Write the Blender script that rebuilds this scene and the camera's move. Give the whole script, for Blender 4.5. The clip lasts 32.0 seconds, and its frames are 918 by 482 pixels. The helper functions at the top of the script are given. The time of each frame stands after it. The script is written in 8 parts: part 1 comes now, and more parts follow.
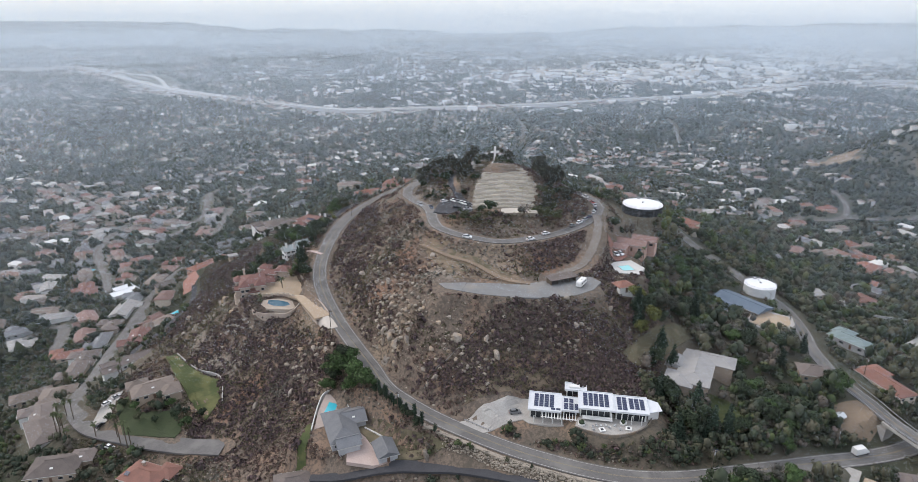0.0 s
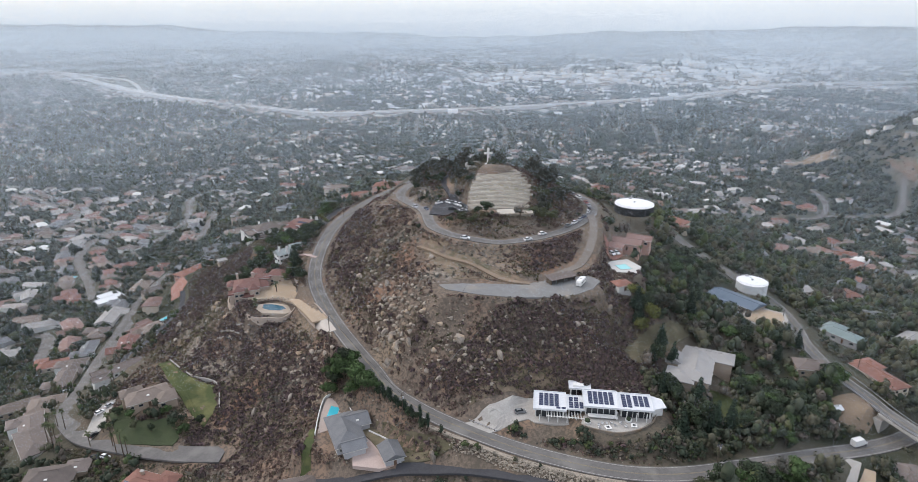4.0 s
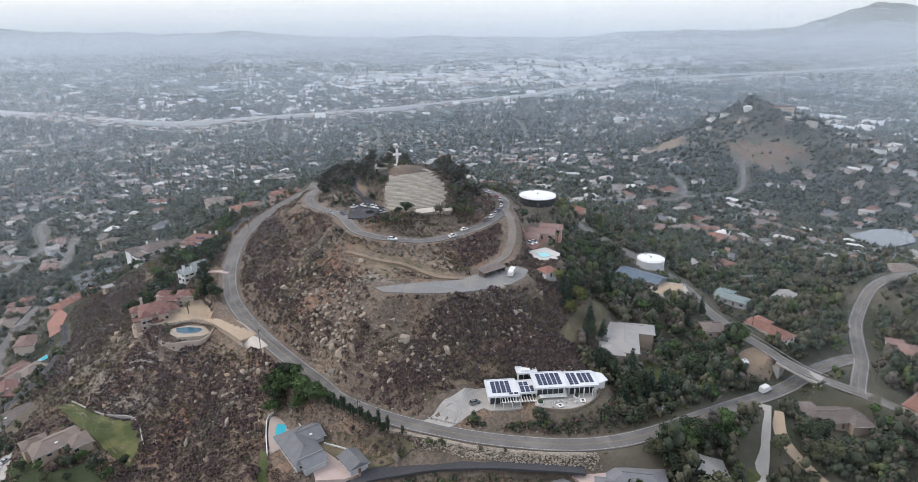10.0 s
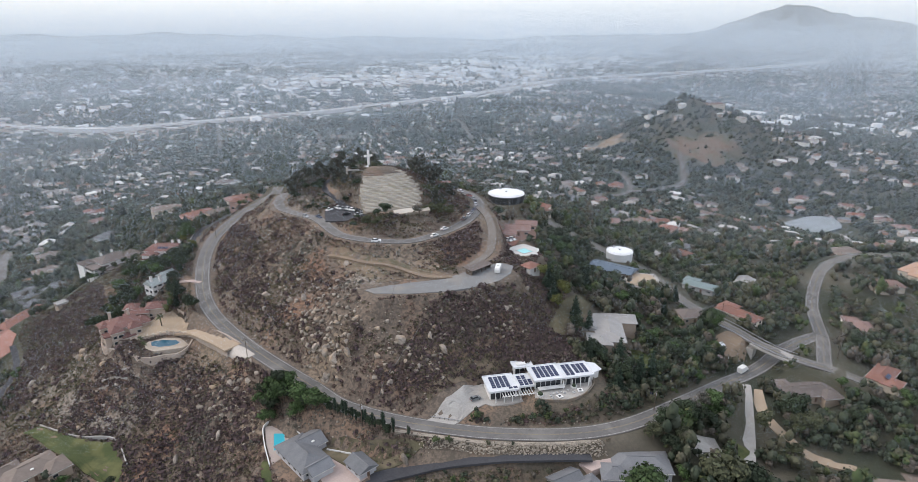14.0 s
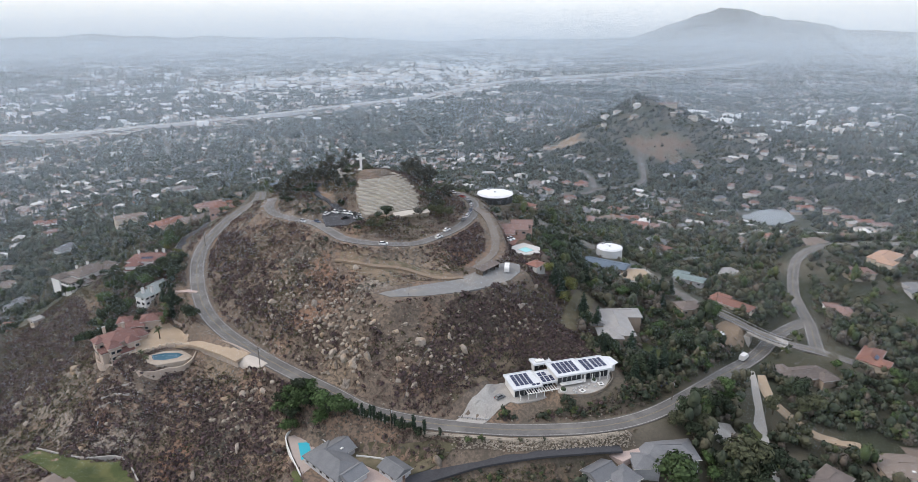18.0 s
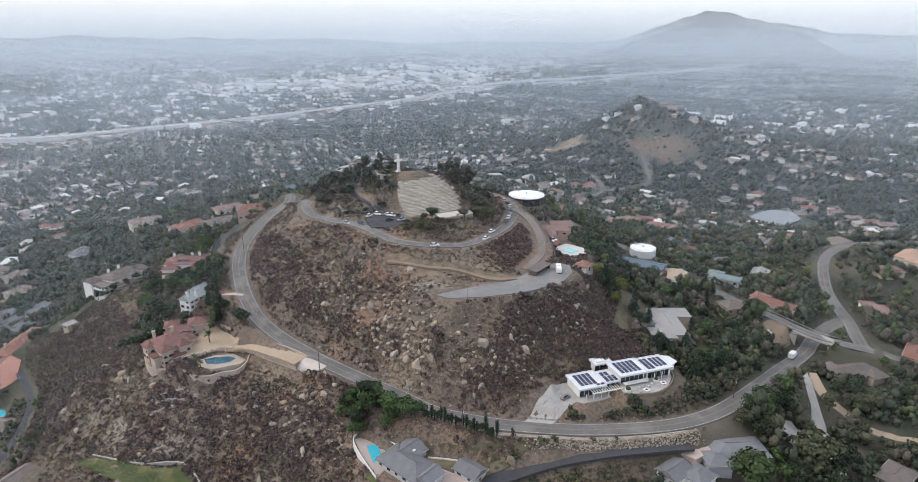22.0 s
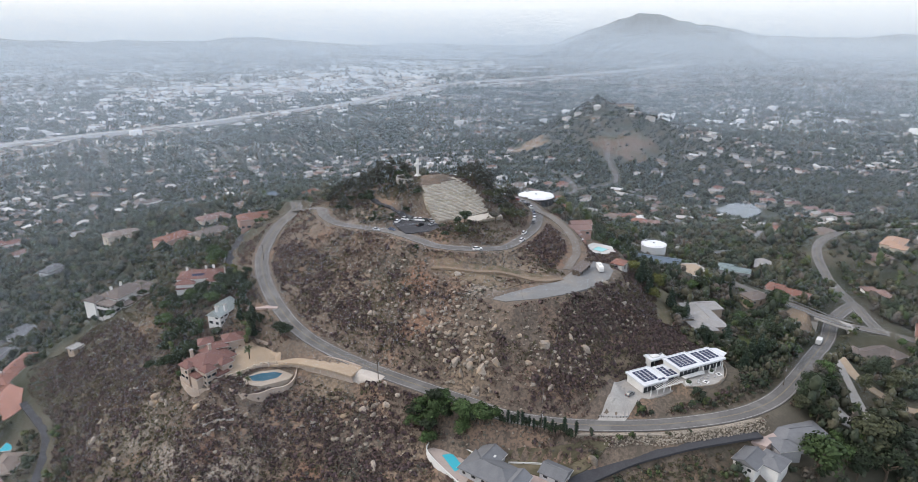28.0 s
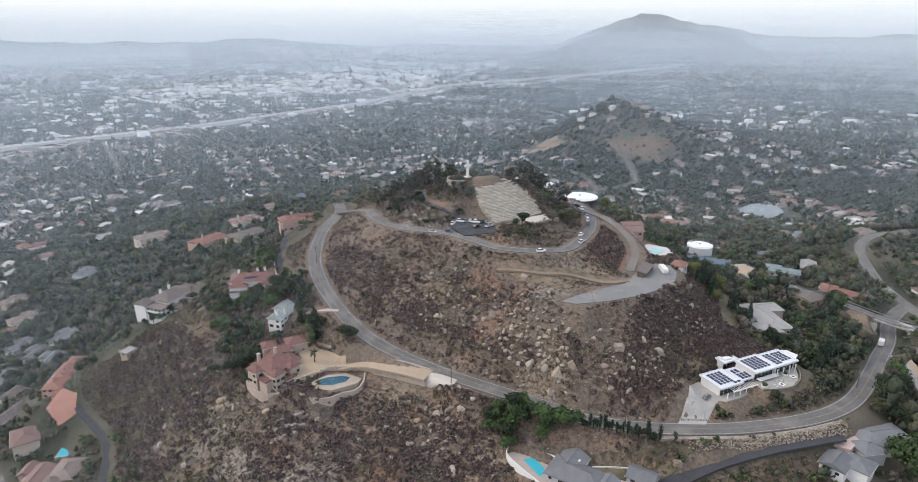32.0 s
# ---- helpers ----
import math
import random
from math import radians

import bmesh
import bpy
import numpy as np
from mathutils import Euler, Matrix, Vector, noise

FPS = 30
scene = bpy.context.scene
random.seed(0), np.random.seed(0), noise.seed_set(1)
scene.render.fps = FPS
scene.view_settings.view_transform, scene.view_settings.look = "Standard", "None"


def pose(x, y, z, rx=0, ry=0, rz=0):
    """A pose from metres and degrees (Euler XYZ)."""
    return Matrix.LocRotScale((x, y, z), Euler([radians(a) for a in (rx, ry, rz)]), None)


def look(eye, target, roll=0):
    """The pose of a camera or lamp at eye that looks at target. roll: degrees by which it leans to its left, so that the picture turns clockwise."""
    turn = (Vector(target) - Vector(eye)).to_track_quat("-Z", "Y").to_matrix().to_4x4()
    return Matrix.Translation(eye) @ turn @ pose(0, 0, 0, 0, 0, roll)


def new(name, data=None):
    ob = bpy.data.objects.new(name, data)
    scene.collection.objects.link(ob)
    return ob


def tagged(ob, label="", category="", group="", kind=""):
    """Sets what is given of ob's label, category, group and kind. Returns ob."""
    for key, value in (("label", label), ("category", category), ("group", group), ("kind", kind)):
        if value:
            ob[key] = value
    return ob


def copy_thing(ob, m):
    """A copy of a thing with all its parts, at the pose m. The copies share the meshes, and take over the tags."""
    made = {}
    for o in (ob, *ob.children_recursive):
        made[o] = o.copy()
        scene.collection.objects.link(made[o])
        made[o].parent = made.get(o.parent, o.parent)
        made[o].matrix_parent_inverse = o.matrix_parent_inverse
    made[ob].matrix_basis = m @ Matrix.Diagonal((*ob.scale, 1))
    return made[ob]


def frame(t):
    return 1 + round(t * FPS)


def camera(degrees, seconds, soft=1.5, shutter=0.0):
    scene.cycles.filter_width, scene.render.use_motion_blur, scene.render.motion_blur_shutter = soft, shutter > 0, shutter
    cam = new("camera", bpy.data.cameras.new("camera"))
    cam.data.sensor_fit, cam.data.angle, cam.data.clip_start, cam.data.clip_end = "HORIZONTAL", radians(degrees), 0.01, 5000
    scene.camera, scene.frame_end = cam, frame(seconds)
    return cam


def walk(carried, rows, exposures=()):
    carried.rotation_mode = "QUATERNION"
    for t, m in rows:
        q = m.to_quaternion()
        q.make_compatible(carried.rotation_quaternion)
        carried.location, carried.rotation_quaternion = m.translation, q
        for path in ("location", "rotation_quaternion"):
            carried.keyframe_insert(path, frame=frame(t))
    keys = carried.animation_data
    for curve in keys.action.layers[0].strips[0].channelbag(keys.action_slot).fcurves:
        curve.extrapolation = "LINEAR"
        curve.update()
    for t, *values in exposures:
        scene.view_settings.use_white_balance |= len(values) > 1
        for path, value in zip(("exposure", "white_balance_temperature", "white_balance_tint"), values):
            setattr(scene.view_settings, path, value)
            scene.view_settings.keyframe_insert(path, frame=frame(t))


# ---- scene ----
cam = camera(73.66, 32.0, soft=0.55)
# seconds, x, y, z, yaw, pitch, roll
PATH = [
    (0.0, -0.00, -0.00, 250.00, -0.000, -20.261, 0.12),
    (0.5, -0.59, 0.09, 249.82, -1.626, -20.200, 0.12),
    (1.0, -1.25, 0.16, 249.65, -3.641, -20.157, 0.16),
    (1.5, -2.06, 0.21, 249.50, -3.136, -20.131, 0.13),
    (2.0, -3.05, 0.22, 249.38, -2.577, -20.100, 0.20),
    (2.5, -4.25, 0.19, 249.29, -2.587, -20.052, 0.23),
    (3.0, -5.63, 0.13, 249.21, -2.426, -20.017, 0.17),
    (3.5, -7.15, 0.05, 249.15, -2.017, -19.989, 0.12),
    (5.5, -15.78, -0.40, 249.05, -3.071, -19.954, 0.07),
    (6.0, -18.07, -0.45, 249.03, -4.150, -19.944, -0.00),
    (6.5, -20.36, -0.49, 249.01, -5.385, -19.929, -0.07),
    (7.0, -22.66, -0.50, 249.00, -6.545, -19.899, -0.12),
    (7.5, -24.95, -0.47, 248.99, -7.544, -19.883, -0.09),
    (8.0, -27.24, -0.39, 248.98, -8.776, -19.873, -0.11),
    (8.5, -29.53, -0.25, 248.98, -10.247, -19.878, -0.14),
    (9.0, -31.86, -0.04, 248.98, -11.628, -19.866, -0.08),
    (9.5, -34.23, 0.21, 248.98, -13.054, -19.844, -0.17),
    (10.0, -36.67, 0.52, 248.96, -14.846, -19.827, -0.18),
    (10.5, -39.18, 0.87, 248.91, -16.072, -19.822, -0.21),
    (11.0, -41.76, 1.31, 248.84, -16.682, -19.800, -0.19),
    (11.5, -44.42, 1.83, 248.77, -17.478, -19.791, -0.22),
    (12.0, -47.15, 2.45, 248.71, -18.328, -19.763, -0.21),
    (12.5, -49.96, 3.14, 248.66, -18.838, -19.755, -0.15),
    (13.0, -52.85, 3.90, 248.64, -19.485, -19.769, -0.13),
    (13.5, -55.85, 4.72, 248.65, -20.205, -19.760, -0.09),
    (14.0, -58.93, 5.60, 248.67, -21.078, -19.747, -0.13),
    (14.5, -62.08, 6.54, 248.70, -22.087, -19.732, -0.14),
    (16.5, -75.41, 11.39, 248.68, -25.545, -19.627, -0.13),
    (17.0, -78.79, 12.85, 248.66, -25.408, -19.605, -0.09),
    (17.5, -82.20, 14.33, 248.65, -25.739, -19.586, -0.07),
    (18.0, -85.63, 15.86, 248.65, -26.219, -19.583, -0.02),
    (18.5, -89.08, 17.46, 248.67, -26.539, -19.549, -0.05),
    (19.0, -92.57, 19.10, 248.68, -26.758, -19.530, -0.04),
    (19.5, -96.11, 20.78, 248.67, -27.139, -19.508, 0.00),
    (20.0, -99.69, 22.50, 248.64, -27.336, -19.498, 0.00),
    (20.5, -103.29, 24.27, 248.58, -27.444, -19.475, 0.04),
    (21.0, -106.90, 26.10, 248.50, -27.521, -19.449, 0.07),
    (21.5, -110.49, 27.96, 248.41, -27.603, -19.424, 0.11),
    (22.0, -114.04, 29.87, 248.34, -27.672, -19.395, 0.14),
    (22.5, -117.56, 31.81, 248.29, -27.739, -19.382, 0.16),
    (23.0, -121.04, 33.81, 248.28, -27.935, -19.387, 0.18),
    (23.5, -124.47, 35.88, 248.33, -28.489, -19.385, 0.18),
    (24.0, -127.88, 38.01, 248.42, -29.399, -19.374, 0.18),
    (24.5, -131.29, 40.21, 248.53, -30.067, -19.367, 0.20),
    (25.0, -134.69, 42.42, 248.65, -30.819, -19.323, 0.07),
    (25.5, -138.08, 44.63, 248.75, -31.748, -19.321, 0.14),
    (27.5, -151.74, 53.69, 248.68, -33.612, -19.235, 0.10),
    (28.0, -155.03, 56.06, 248.62, -33.538, -19.234, 0.09),
    (28.5, -158.31, 58.45, 248.56, -33.527, -19.213, 0.04),
    (29.0, -161.54, 60.82, 248.50, -33.493, -19.205, 0.02),
    (29.5, -164.73, 63.17, 248.45, -33.489, -19.188, -0.02),
    (30.0, -167.82, 65.52, 248.41, -33.472, -19.182, -0.04),
    (30.5, -170.82, 67.87, 248.39, -33.492, -19.188, -0.03),
    (31.0, -173.73, 70.23, 248.40, -33.518, -19.183, -0.03),
    (31.5, -176.56, 72.60, 248.44, -33.588, -19.187, -0.02),
    (32.0, -179.35, 74.99, 248.50, -33.691, -19.174, -0.03),
]
walk(cam, [(t, pose(x, y, z, 90 + pitch, 0, yaw) @ pose(0, 0, 0, 0, 0, roll)) for t, x, y, z, yaw, pitch, roll in PATH],
     exposures=[(0.0, 0.0), (32.0, 0.0)])

# ---------------------------------------------------------------- sky and sun: bright hazy overcast
world = bpy.data.worlds.new("hazy_sky")
scene.world = world
world.use_nodes = True
wn, wl = world.node_tree.nodes, world.node_tree.links
wn.clear()
sky = wn.new("ShaderNodeTexSky")
sky.sky_type, sky.sun_disc, sky.sun_elevation, sky.sun_rotation = "NISHITA", False, radians(42), radians(-58)
sky.air_density, sky.dust_density, sky.ozone_density, sky.altitude = 1.0, 6.0, 1.0, 300
# the cloud sheet: white towards the horizon, greyer blue overhead
heaven, height_ = wn.new("ShaderNodeTexCoord"), wn.new("ShaderNodeSeparateXYZ")
rise_ = wn.new("ShaderNodeMapRange")
rise_.inputs[1].default_value, rise_.inputs[2].default_value = 0.0, 0.22
cloud = wn.new("ShaderNodeMixRGB")
cloud.inputs[1].default_value, cloud.inputs[2].default_value = (7.75, 8.1, 8.45, 1), (7.45, 7.95, 8.95, 1)
wl.new(heaven.outputs["Generated"], height_.inputs[0])
wl.new(height_.outputs[2], rise_.inputs[0])
wl.new(rise_.outputs[0], cloud.inputs[0])
veil = wn.new("ShaderNodeMixRGB")
veil.inputs[0].default_value = 0.6
back = wn.new("ShaderNodeBackground")
back.inputs[1].default_value = 0.2
wout = wn.new("ShaderNodeOutputWorld")
wl.new(sky.outputs[0], veil.inputs[1])
wl.new(cloud.outputs[0], veil.inputs[2])
wl.new(veil.outputs[0], back.inputs[0])
wl.new(back.outputs[0], wout.inputs[0])
sun = new("sun", bpy.data.lights.new("sun", "SUN"))
sun.data.energy, sun.data.angle, sun.data.color = 0.8, radians(18), (1.0, 0.95, 0.88)
sun.matrix_world = look((-640, 400, 680), (0, 0, 0))

# ---------------------------------------------------------------- materials
MATS = {}


def rgb(h):
    return tuple(h) + (1,) if len(h) == 3 else tuple(h)


def mat(name, a, b=None, scale=1.0, rough=0.85, metal=0.0, bump=0.0, fine=8.0, island=0.0, objvar=0.0, third=None, third_scale=0.05, spec=0.3):
    """A surface that wanders between two colours at two sizes, with grain in relief; island and objvar vary the tone piece by piece."""
    if name in MATS:
        return MATS[name]
    m = bpy.data.materials.new(name)
    m.use_nodes = True
    n, l = m.node_tree.nodes, m.node_tree.links
    p = n["Principled BSDF"]
    p.inputs["Roughness"].default_value, p.inputs["Metallic"].default_value = rough, metal
    p.inputs["Specular IOR Level"].default_value = spec
    b = b or tuple(c * 0.72 for c in a)
    geo = n.new("ShaderNodeNewGeometry")
    big = n.new("ShaderNodeTexNoise")
    big.inputs["Scale"].default_value, big.inputs["Detail"].default_value = scale * 0.22, 4
    small = n.new("ShaderNodeTexNoise")
    small.inputs["Scale"].default_value, small.inputs["Detail"].default_value = scale * fine * 0.22, 5
    for t in (big, small):
        l.new(geo.outputs["Position"], t.inputs["Vector"])
    both = n.new("ShaderNodeMath")
    both.operation = "ADD"
    l.new(big.outputs[0], both.inputs[0])
    l.new(small.outputs[0], both.inputs[1])
    spread = n.new("ShaderNodeMapRange")
    spread.inputs[1].default_value, spread.inputs[2].default_value = 0.72, 1.28
    l.new(both.outputs[0], spread.inputs[0])
    mix = n.new("ShaderNodeMixRGB")
    mix.inputs[1].default_value, mix.inputs[2].default_value = rgb(a), rgb(b)
    l.new(spread.outputs[0], mix.inputs[0])
    last = mix.outputs[0]
    if third:
        patch = n.new("ShaderNodeTexNoise")
        patch.inputs["Scale"].default_value, patch.inputs["Detail"].default_value = third_scale, 6
        l.new(geo.outputs["Position"], patch.inputs["Vector"])
        cut = n.new("ShaderNodeMapRange")
        cut.inputs[1].default_value, cut.inputs[2].default_value = 0.5, 0.64
        l.new(patch.outputs[0], cut.inputs[0])
        mix3 = n.new("ShaderNodeMixRGB")
        mix3.inputs[2].default_value = rgb(third)
        l.new(cut.outputs[0], mix3.inputs[0])
        l.new(last, mix3.inputs[1])
        last = mix3.outputs[0]
    for amount, kind in ((island, "island"), (objvar, "object")):
        if amount:
            src = geo.outputs["Random Per Island"] if kind == "island" else n.new("ShaderNodeObjectInfo").outputs["Random"]
            rng = n.new("ShaderNodeMapRange")
            rng.inputs[3].default_value, rng.inputs[4].default_value = 1 - amount, 1 + amount
            l.new(src, rng.inputs[0])
            hsv = n.new("ShaderNodeHueSaturation")
            l.new(rng.outputs[0], hsv.inputs["Value"])
            l.new(last, hsv.inputs["Color"])
            last = hsv.outputs[0]
    l.new(last, p.inputs["Base Color"])
    if bump:
        bp = n.new("ShaderNodeBump")
        bp.inputs["Strength"].default_value, bp.inputs["Distance"].default_value = bump, 0.3
        l.new(small.outputs[0], bp.inputs["Height"])
        l.new(bp.outputs[0], p.inputs["Normal"])
    MATS[name] = m
    return m


def palette(name, colours, rough=0.85, spec=0.25):
    """One surface whose separate pieces take their colours, at random, from a list."""
    if name in MATS:
        return MATS[name]
    m = bpy.data.materials.new(name)
    m.use_nodes = True
    n, l = m.node_tree.nodes, m.node_tree.links
    p = n["Principled BSDF"]
    p.inputs["Roughness"].default_value, p.inputs["Specular IOR Level"].default_value = rough, spec
    geo = n.new("ShaderNodeNewGeometry")
    ramp = n.new("ShaderNodeValToRGB")
    ramp.color_ramp.interpolation = "CONSTANT"
    while len(ramp.color_ramp.elements) < len(colours):
        ramp.color_ramp.elements.new(0.5)
    for i, c in enumerate(colours):
        ramp.color_ramp.elements[i].position, ramp.color_ramp.elements[i].color = i / len(colours), rgb(c)
    l.new(geo.outputs["Random Per Island"], ramp.inputs[0])
    grain = n.new("ShaderNodeTexNoise")
    grain.inputs["Scale"].default_value, grain.inputs["Detail"].default_value = 0.6, 5
    l.new(geo.outputs["Position"], grain.inputs["Vector"])
    rng = n.new("ShaderNodeMapRange")
    rng.inputs[3].default_value, rng.inputs[4].default_value = 0.65, 1.35
    l.new(grain.outputs[0], rng.inputs[0])
    hsv = n.new("ShaderNodeHueSaturation")
    l.new(ramp.outputs[0], hsv.inputs["Color"])
    l.new(rng.outputs[0], hsv.inputs["Value"])
    l.new(hsv.outputs[0], p.inputs["Base Color"])
    MATS[name] = m
    return m


def glass(name, colour, rough=0.12, spec=0.6):
    m = MATS.get(name) or bpy.data.materials.new(name)
    m.use_nodes = True
    p = m.node_tree.nodes["Principled BSDF"]
    p.inputs["Base Color"].default_value, p.inputs["Roughness"].default_value = rgb(colour), rough
    p.inputs["Specular IOR Level"].default_value = spec
    MATS[name] = m
    return m


M_ASPHALT = mat("asphalt", (0.15, 0.142, 0.137), (0.11, 0.104, 0.1), 0.6, 0.9, bump=0.15, third=(0.175, 0.165, 0.155), third_scale=0.12)
M_DARK_ASPHALT = mat("dark_asphalt", (0.06, 0.06, 0.066), (0.045, 0.045, 0.05), 0.8, 0.9, bump=0.1)
M_LINE = mat("road_paint", (0.5, 0.48, 0.45), (0.3, 0.29, 0.27), 2, 0.7)
M_YELLOW = mat("yellow_road_paint", (0.33, 0.26, 0.14), (0.24, 0.2, 0.13), 2, 0.7)
M_GRAVEL = mat("grey_gravel", (0.215, 0.215, 0.215), (0.165, 0.163, 0.16), 1.5, 0.95, bump=0.3, third=(0.23, 0.215, 0.195), third_scale=0.1)
M_DIRT = mat("bare_dirt", (0.25, 0.19, 0.135), (0.18, 0.135, 0.1), 0.8, 0.95, bump=0.4)
M_CONCRETE = mat("concrete", (0.4, 0.38, 0.35), (0.3, 0.28, 0.26), 1.2, 0.85, bump=0.1)
M_PINK_PAVE = mat("pink_paving", (0.46, 0.36, 0.32), (0.38, 0.3, 0.27), 1.2, 0.85)
M_TAN_PAVE = mat("tan_paving", (0.4, 0.31, 0.22), (0.33, 0.255, 0.185), 1.2, 0.85)
M_RED_PAVE = mat("red_paving", (0.31, 0.15, 0.12), (0.24, 0.125, 0.1), 1.2, 0.85, third=(0.2, 0.12, 0.1), third_scale=0.3)
M_STONE = mat("pale_granite", (0.36, 0.31, 0.26), (0.2, 0.172, 0.145), 2.5, 0.9, bump=0.6, objvar=0.3, third=(0.35, 0.26, 0.175), third_scale=0.22)
M_RUBBLE = mat("rubble_stone", (0.34, 0.295, 0.24), (0.22, 0.19, 0.155), 2.5, 0.9, bump=0.6, island=0.3)
M_WHITE = mat("white_stucco", (0.72, 0.71, 0.69), (0.62, 0.61, 0.59), 1.0, 0.8)
M_CREAM = mat("cream_stucco", (0.55, 0.475, 0.385), (0.46, 0.395, 0.32), 1.0, 0.85)
M_PINK = mat("pink_stucco", (0.52, 0.34, 0.28), (0.45, 0.3, 0.25), 1.0, 0.85)
M_TANWALL = mat("tan_stucco", (0.4, 0.32, 0.25), (0.33, 0.265, 0.21), 1.0, 0.85)
M_GREYWALL = mat("grey_siding", (0.42, 0.42, 0.43), (0.35, 0.35, 0.36), 1.0, 0.85)
M_ROOF_RED = mat("red_clay_tiles", (0.26, 0.125, 0.095), (0.19, 0.1, 0.08), 1.6, 0.8, bump=0.5, objvar=0.15)
M_ROOF_WINE = mat("wine_red_tiles", (0.2, 0.105, 0.09), (0.15, 0.08, 0.07), 1.6, 0.8, bump=0.5)
M_ROOF_PINK = mat("weathered_pink_tiles", (0.24, 0.155, 0.135), (0.18, 0.12, 0.105), 1.6, 0.85, bump=0.5, objvar=0.15)
M_ROOF_BROWN = mat("brown_shingles", (0.175, 0.145, 0.13), (0.125, 0.105, 0.097), 1.6, 0.88, bump=0.5, objvar=0.2)
M_ROOF_GREY = mat("grey_shingles", (0.18, 0.182, 0.19), (0.135, 0.138, 0.146), 1.6, 0.88, bump=0.4, objvar=0.15)
M_ROOF_PALE = mat("pale_grey_roofing", (0.34, 0.325, 0.31), (0.26, 0.25, 0.245), 1.2, 0.88, bump=0.3)
M_ROOF_BLUE = mat("slate_blue_roofing", (0.13, 0.165, 0.21), (0.1, 0.13, 0.17), 1.2, 0.8, bump=0.3)
M_ROOF_TAN = mat("tan_shingles", (0.215, 0.175, 0.15), (0.16, 0.13, 0.112), 1.6, 0.88, bump=0.4, objvar=0.15)
M_WHITE_ROOF = mat("white_roof_membrane", (0.66, 0.67, 0.69), (0.55, 0.56, 0.58), 0.8, 0.7)
M_PANE = glass("window_glass", (0.025, 0.03, 0.035))
M_FRAME = mat("window_frame_paint", (0.55, 0.53, 0.5), None, 1, 0.7)
M_DOOR = mat("door_paint", (0.16, 0.1, 0.07), None, 1, 0.7)
M_SOLAR = glass("solar_cells", (0.018, 0.025, 0.065), 0.22)
M_ALU = mat("aluminium_edge", (0.5, 0.5, 0.52), None, 1, 0.4, metal=0.6)
M_WATER = glass("pool_water", (0.06, 0.42, 0.52), 0.08)
M_DEEP = glass("deep_pool_water", (0.02, 0.08, 0.12), 0.15, 0.25)
M_LAKE = glass("lake_water", (0.12, 0.13, 0.13), 0.16, 0.7)
M_BARK = mat("bark", (0.13, 0.1, 0.075), (0.085, 0.065, 0.05), 4, 0.95, bump=0.4)
M_WOODPOLE = mat("weathered_pole", (0.12, 0.095, 0.075), (0.085, 0.07, 0.055), 3, 0.9)
M_LAWN = mat("lawn_grass", (0.07, 0.085, 0.03), (0.05, 0.062, 0.026), 1.0, 0.95, bump=0.3, third=(0.12, 0.12, 0.05), third_scale=0.1)
LEAF = {
    "euca": mat("eucalyptus_leaves", (0.056, 0.058, 0.045), (0.038, 0.041, 0.032), 2, 0.85, island=0.45, objvar=0.25),
    "oak": mat("oak_leaves", (0.036, 0.05, 0.026), (0.024, 0.035, 0.02), 2, 0.85, island=0.45, objvar=0.3),
    "bright": mat("bright_leaves", (0.06, 0.095, 0.032), (0.04, 0.066, 0.026), 2, 0.85, island=0.4, objvar=0.25),
    "olive": mat("olive_leaves", (0.075, 0.08, 0.042), (0.052, 0.058, 0.034), 2, 0.85, island=0.4, objvar=0.25),
    "grey": mat("grey_green_leaves", (0.085, 0.085, 0.07), (0.06, 0.06, 0.05), 2, 0.9, island=0.4, objvar=0.2),
    "yellow": mat("yellow_green_leaves", (0.12, 0.125, 0.035), (0.085, 0.092, 0.03), 2, 0.85, island=0.35, objvar=0.2),
    "pine": mat("pine_needles", (0.026, 0.042, 0.027), (0.018, 0.03, 0.02), 2, 0.9, island=0.4, objvar=0.25),
    "palm": mat("palm_fronds", (0.07, 0.085, 0.035), (0.05, 0.06, 0.03), 2, 0.8, island=0.3),
}
M_SCRUB = palette("chaparral", [(0.1, 0.07, 0.058), (0.136, 0.093, 0.078), (0.074, 0.056, 0.044), (0.16, 0.112, 0.093), (0.091, 0.067, 0.052), (0.086, 0.057, 0.053), (0.131, 0.083, 0.069), (0.186, 0.128, 0.105), (0.105, 0.074, 0.066), (0.069, 0.054, 0.04)], 0.95)
M_OLIVE_SCRUB = palette("olive_brush", [(0.084, 0.078, 0.044), (0.108, 0.096, 0.056), (0.066, 0.065, 0.036), (0.122, 0.103, 0.066), (0.056, 0.058, 0.032), (0.141, 0.118, 0.078), (0.079, 0.07, 0.048)], 0.95)
M_DARK_SCRUB = palette("dark_brush", [(0.067, 0.048, 0.049), (0.087, 0.061, 0.064), (0.058, 0.049, 0.041), (0.108, 0.077, 0.078), (0.054, 0.039, 0.042), (0.08, 0.064, 0.053), (0.13, 0.087, 0.085)], 0.95)
M_SAGE_SCRUB = palette("grey_sage", [(0.115, 0.11, 0.092), (0.14, 0.132, 0.112), (0.092, 0.09, 0.075), (0.165, 0.15, 0.128), (0.105, 0.106, 0.084)], 0.95)
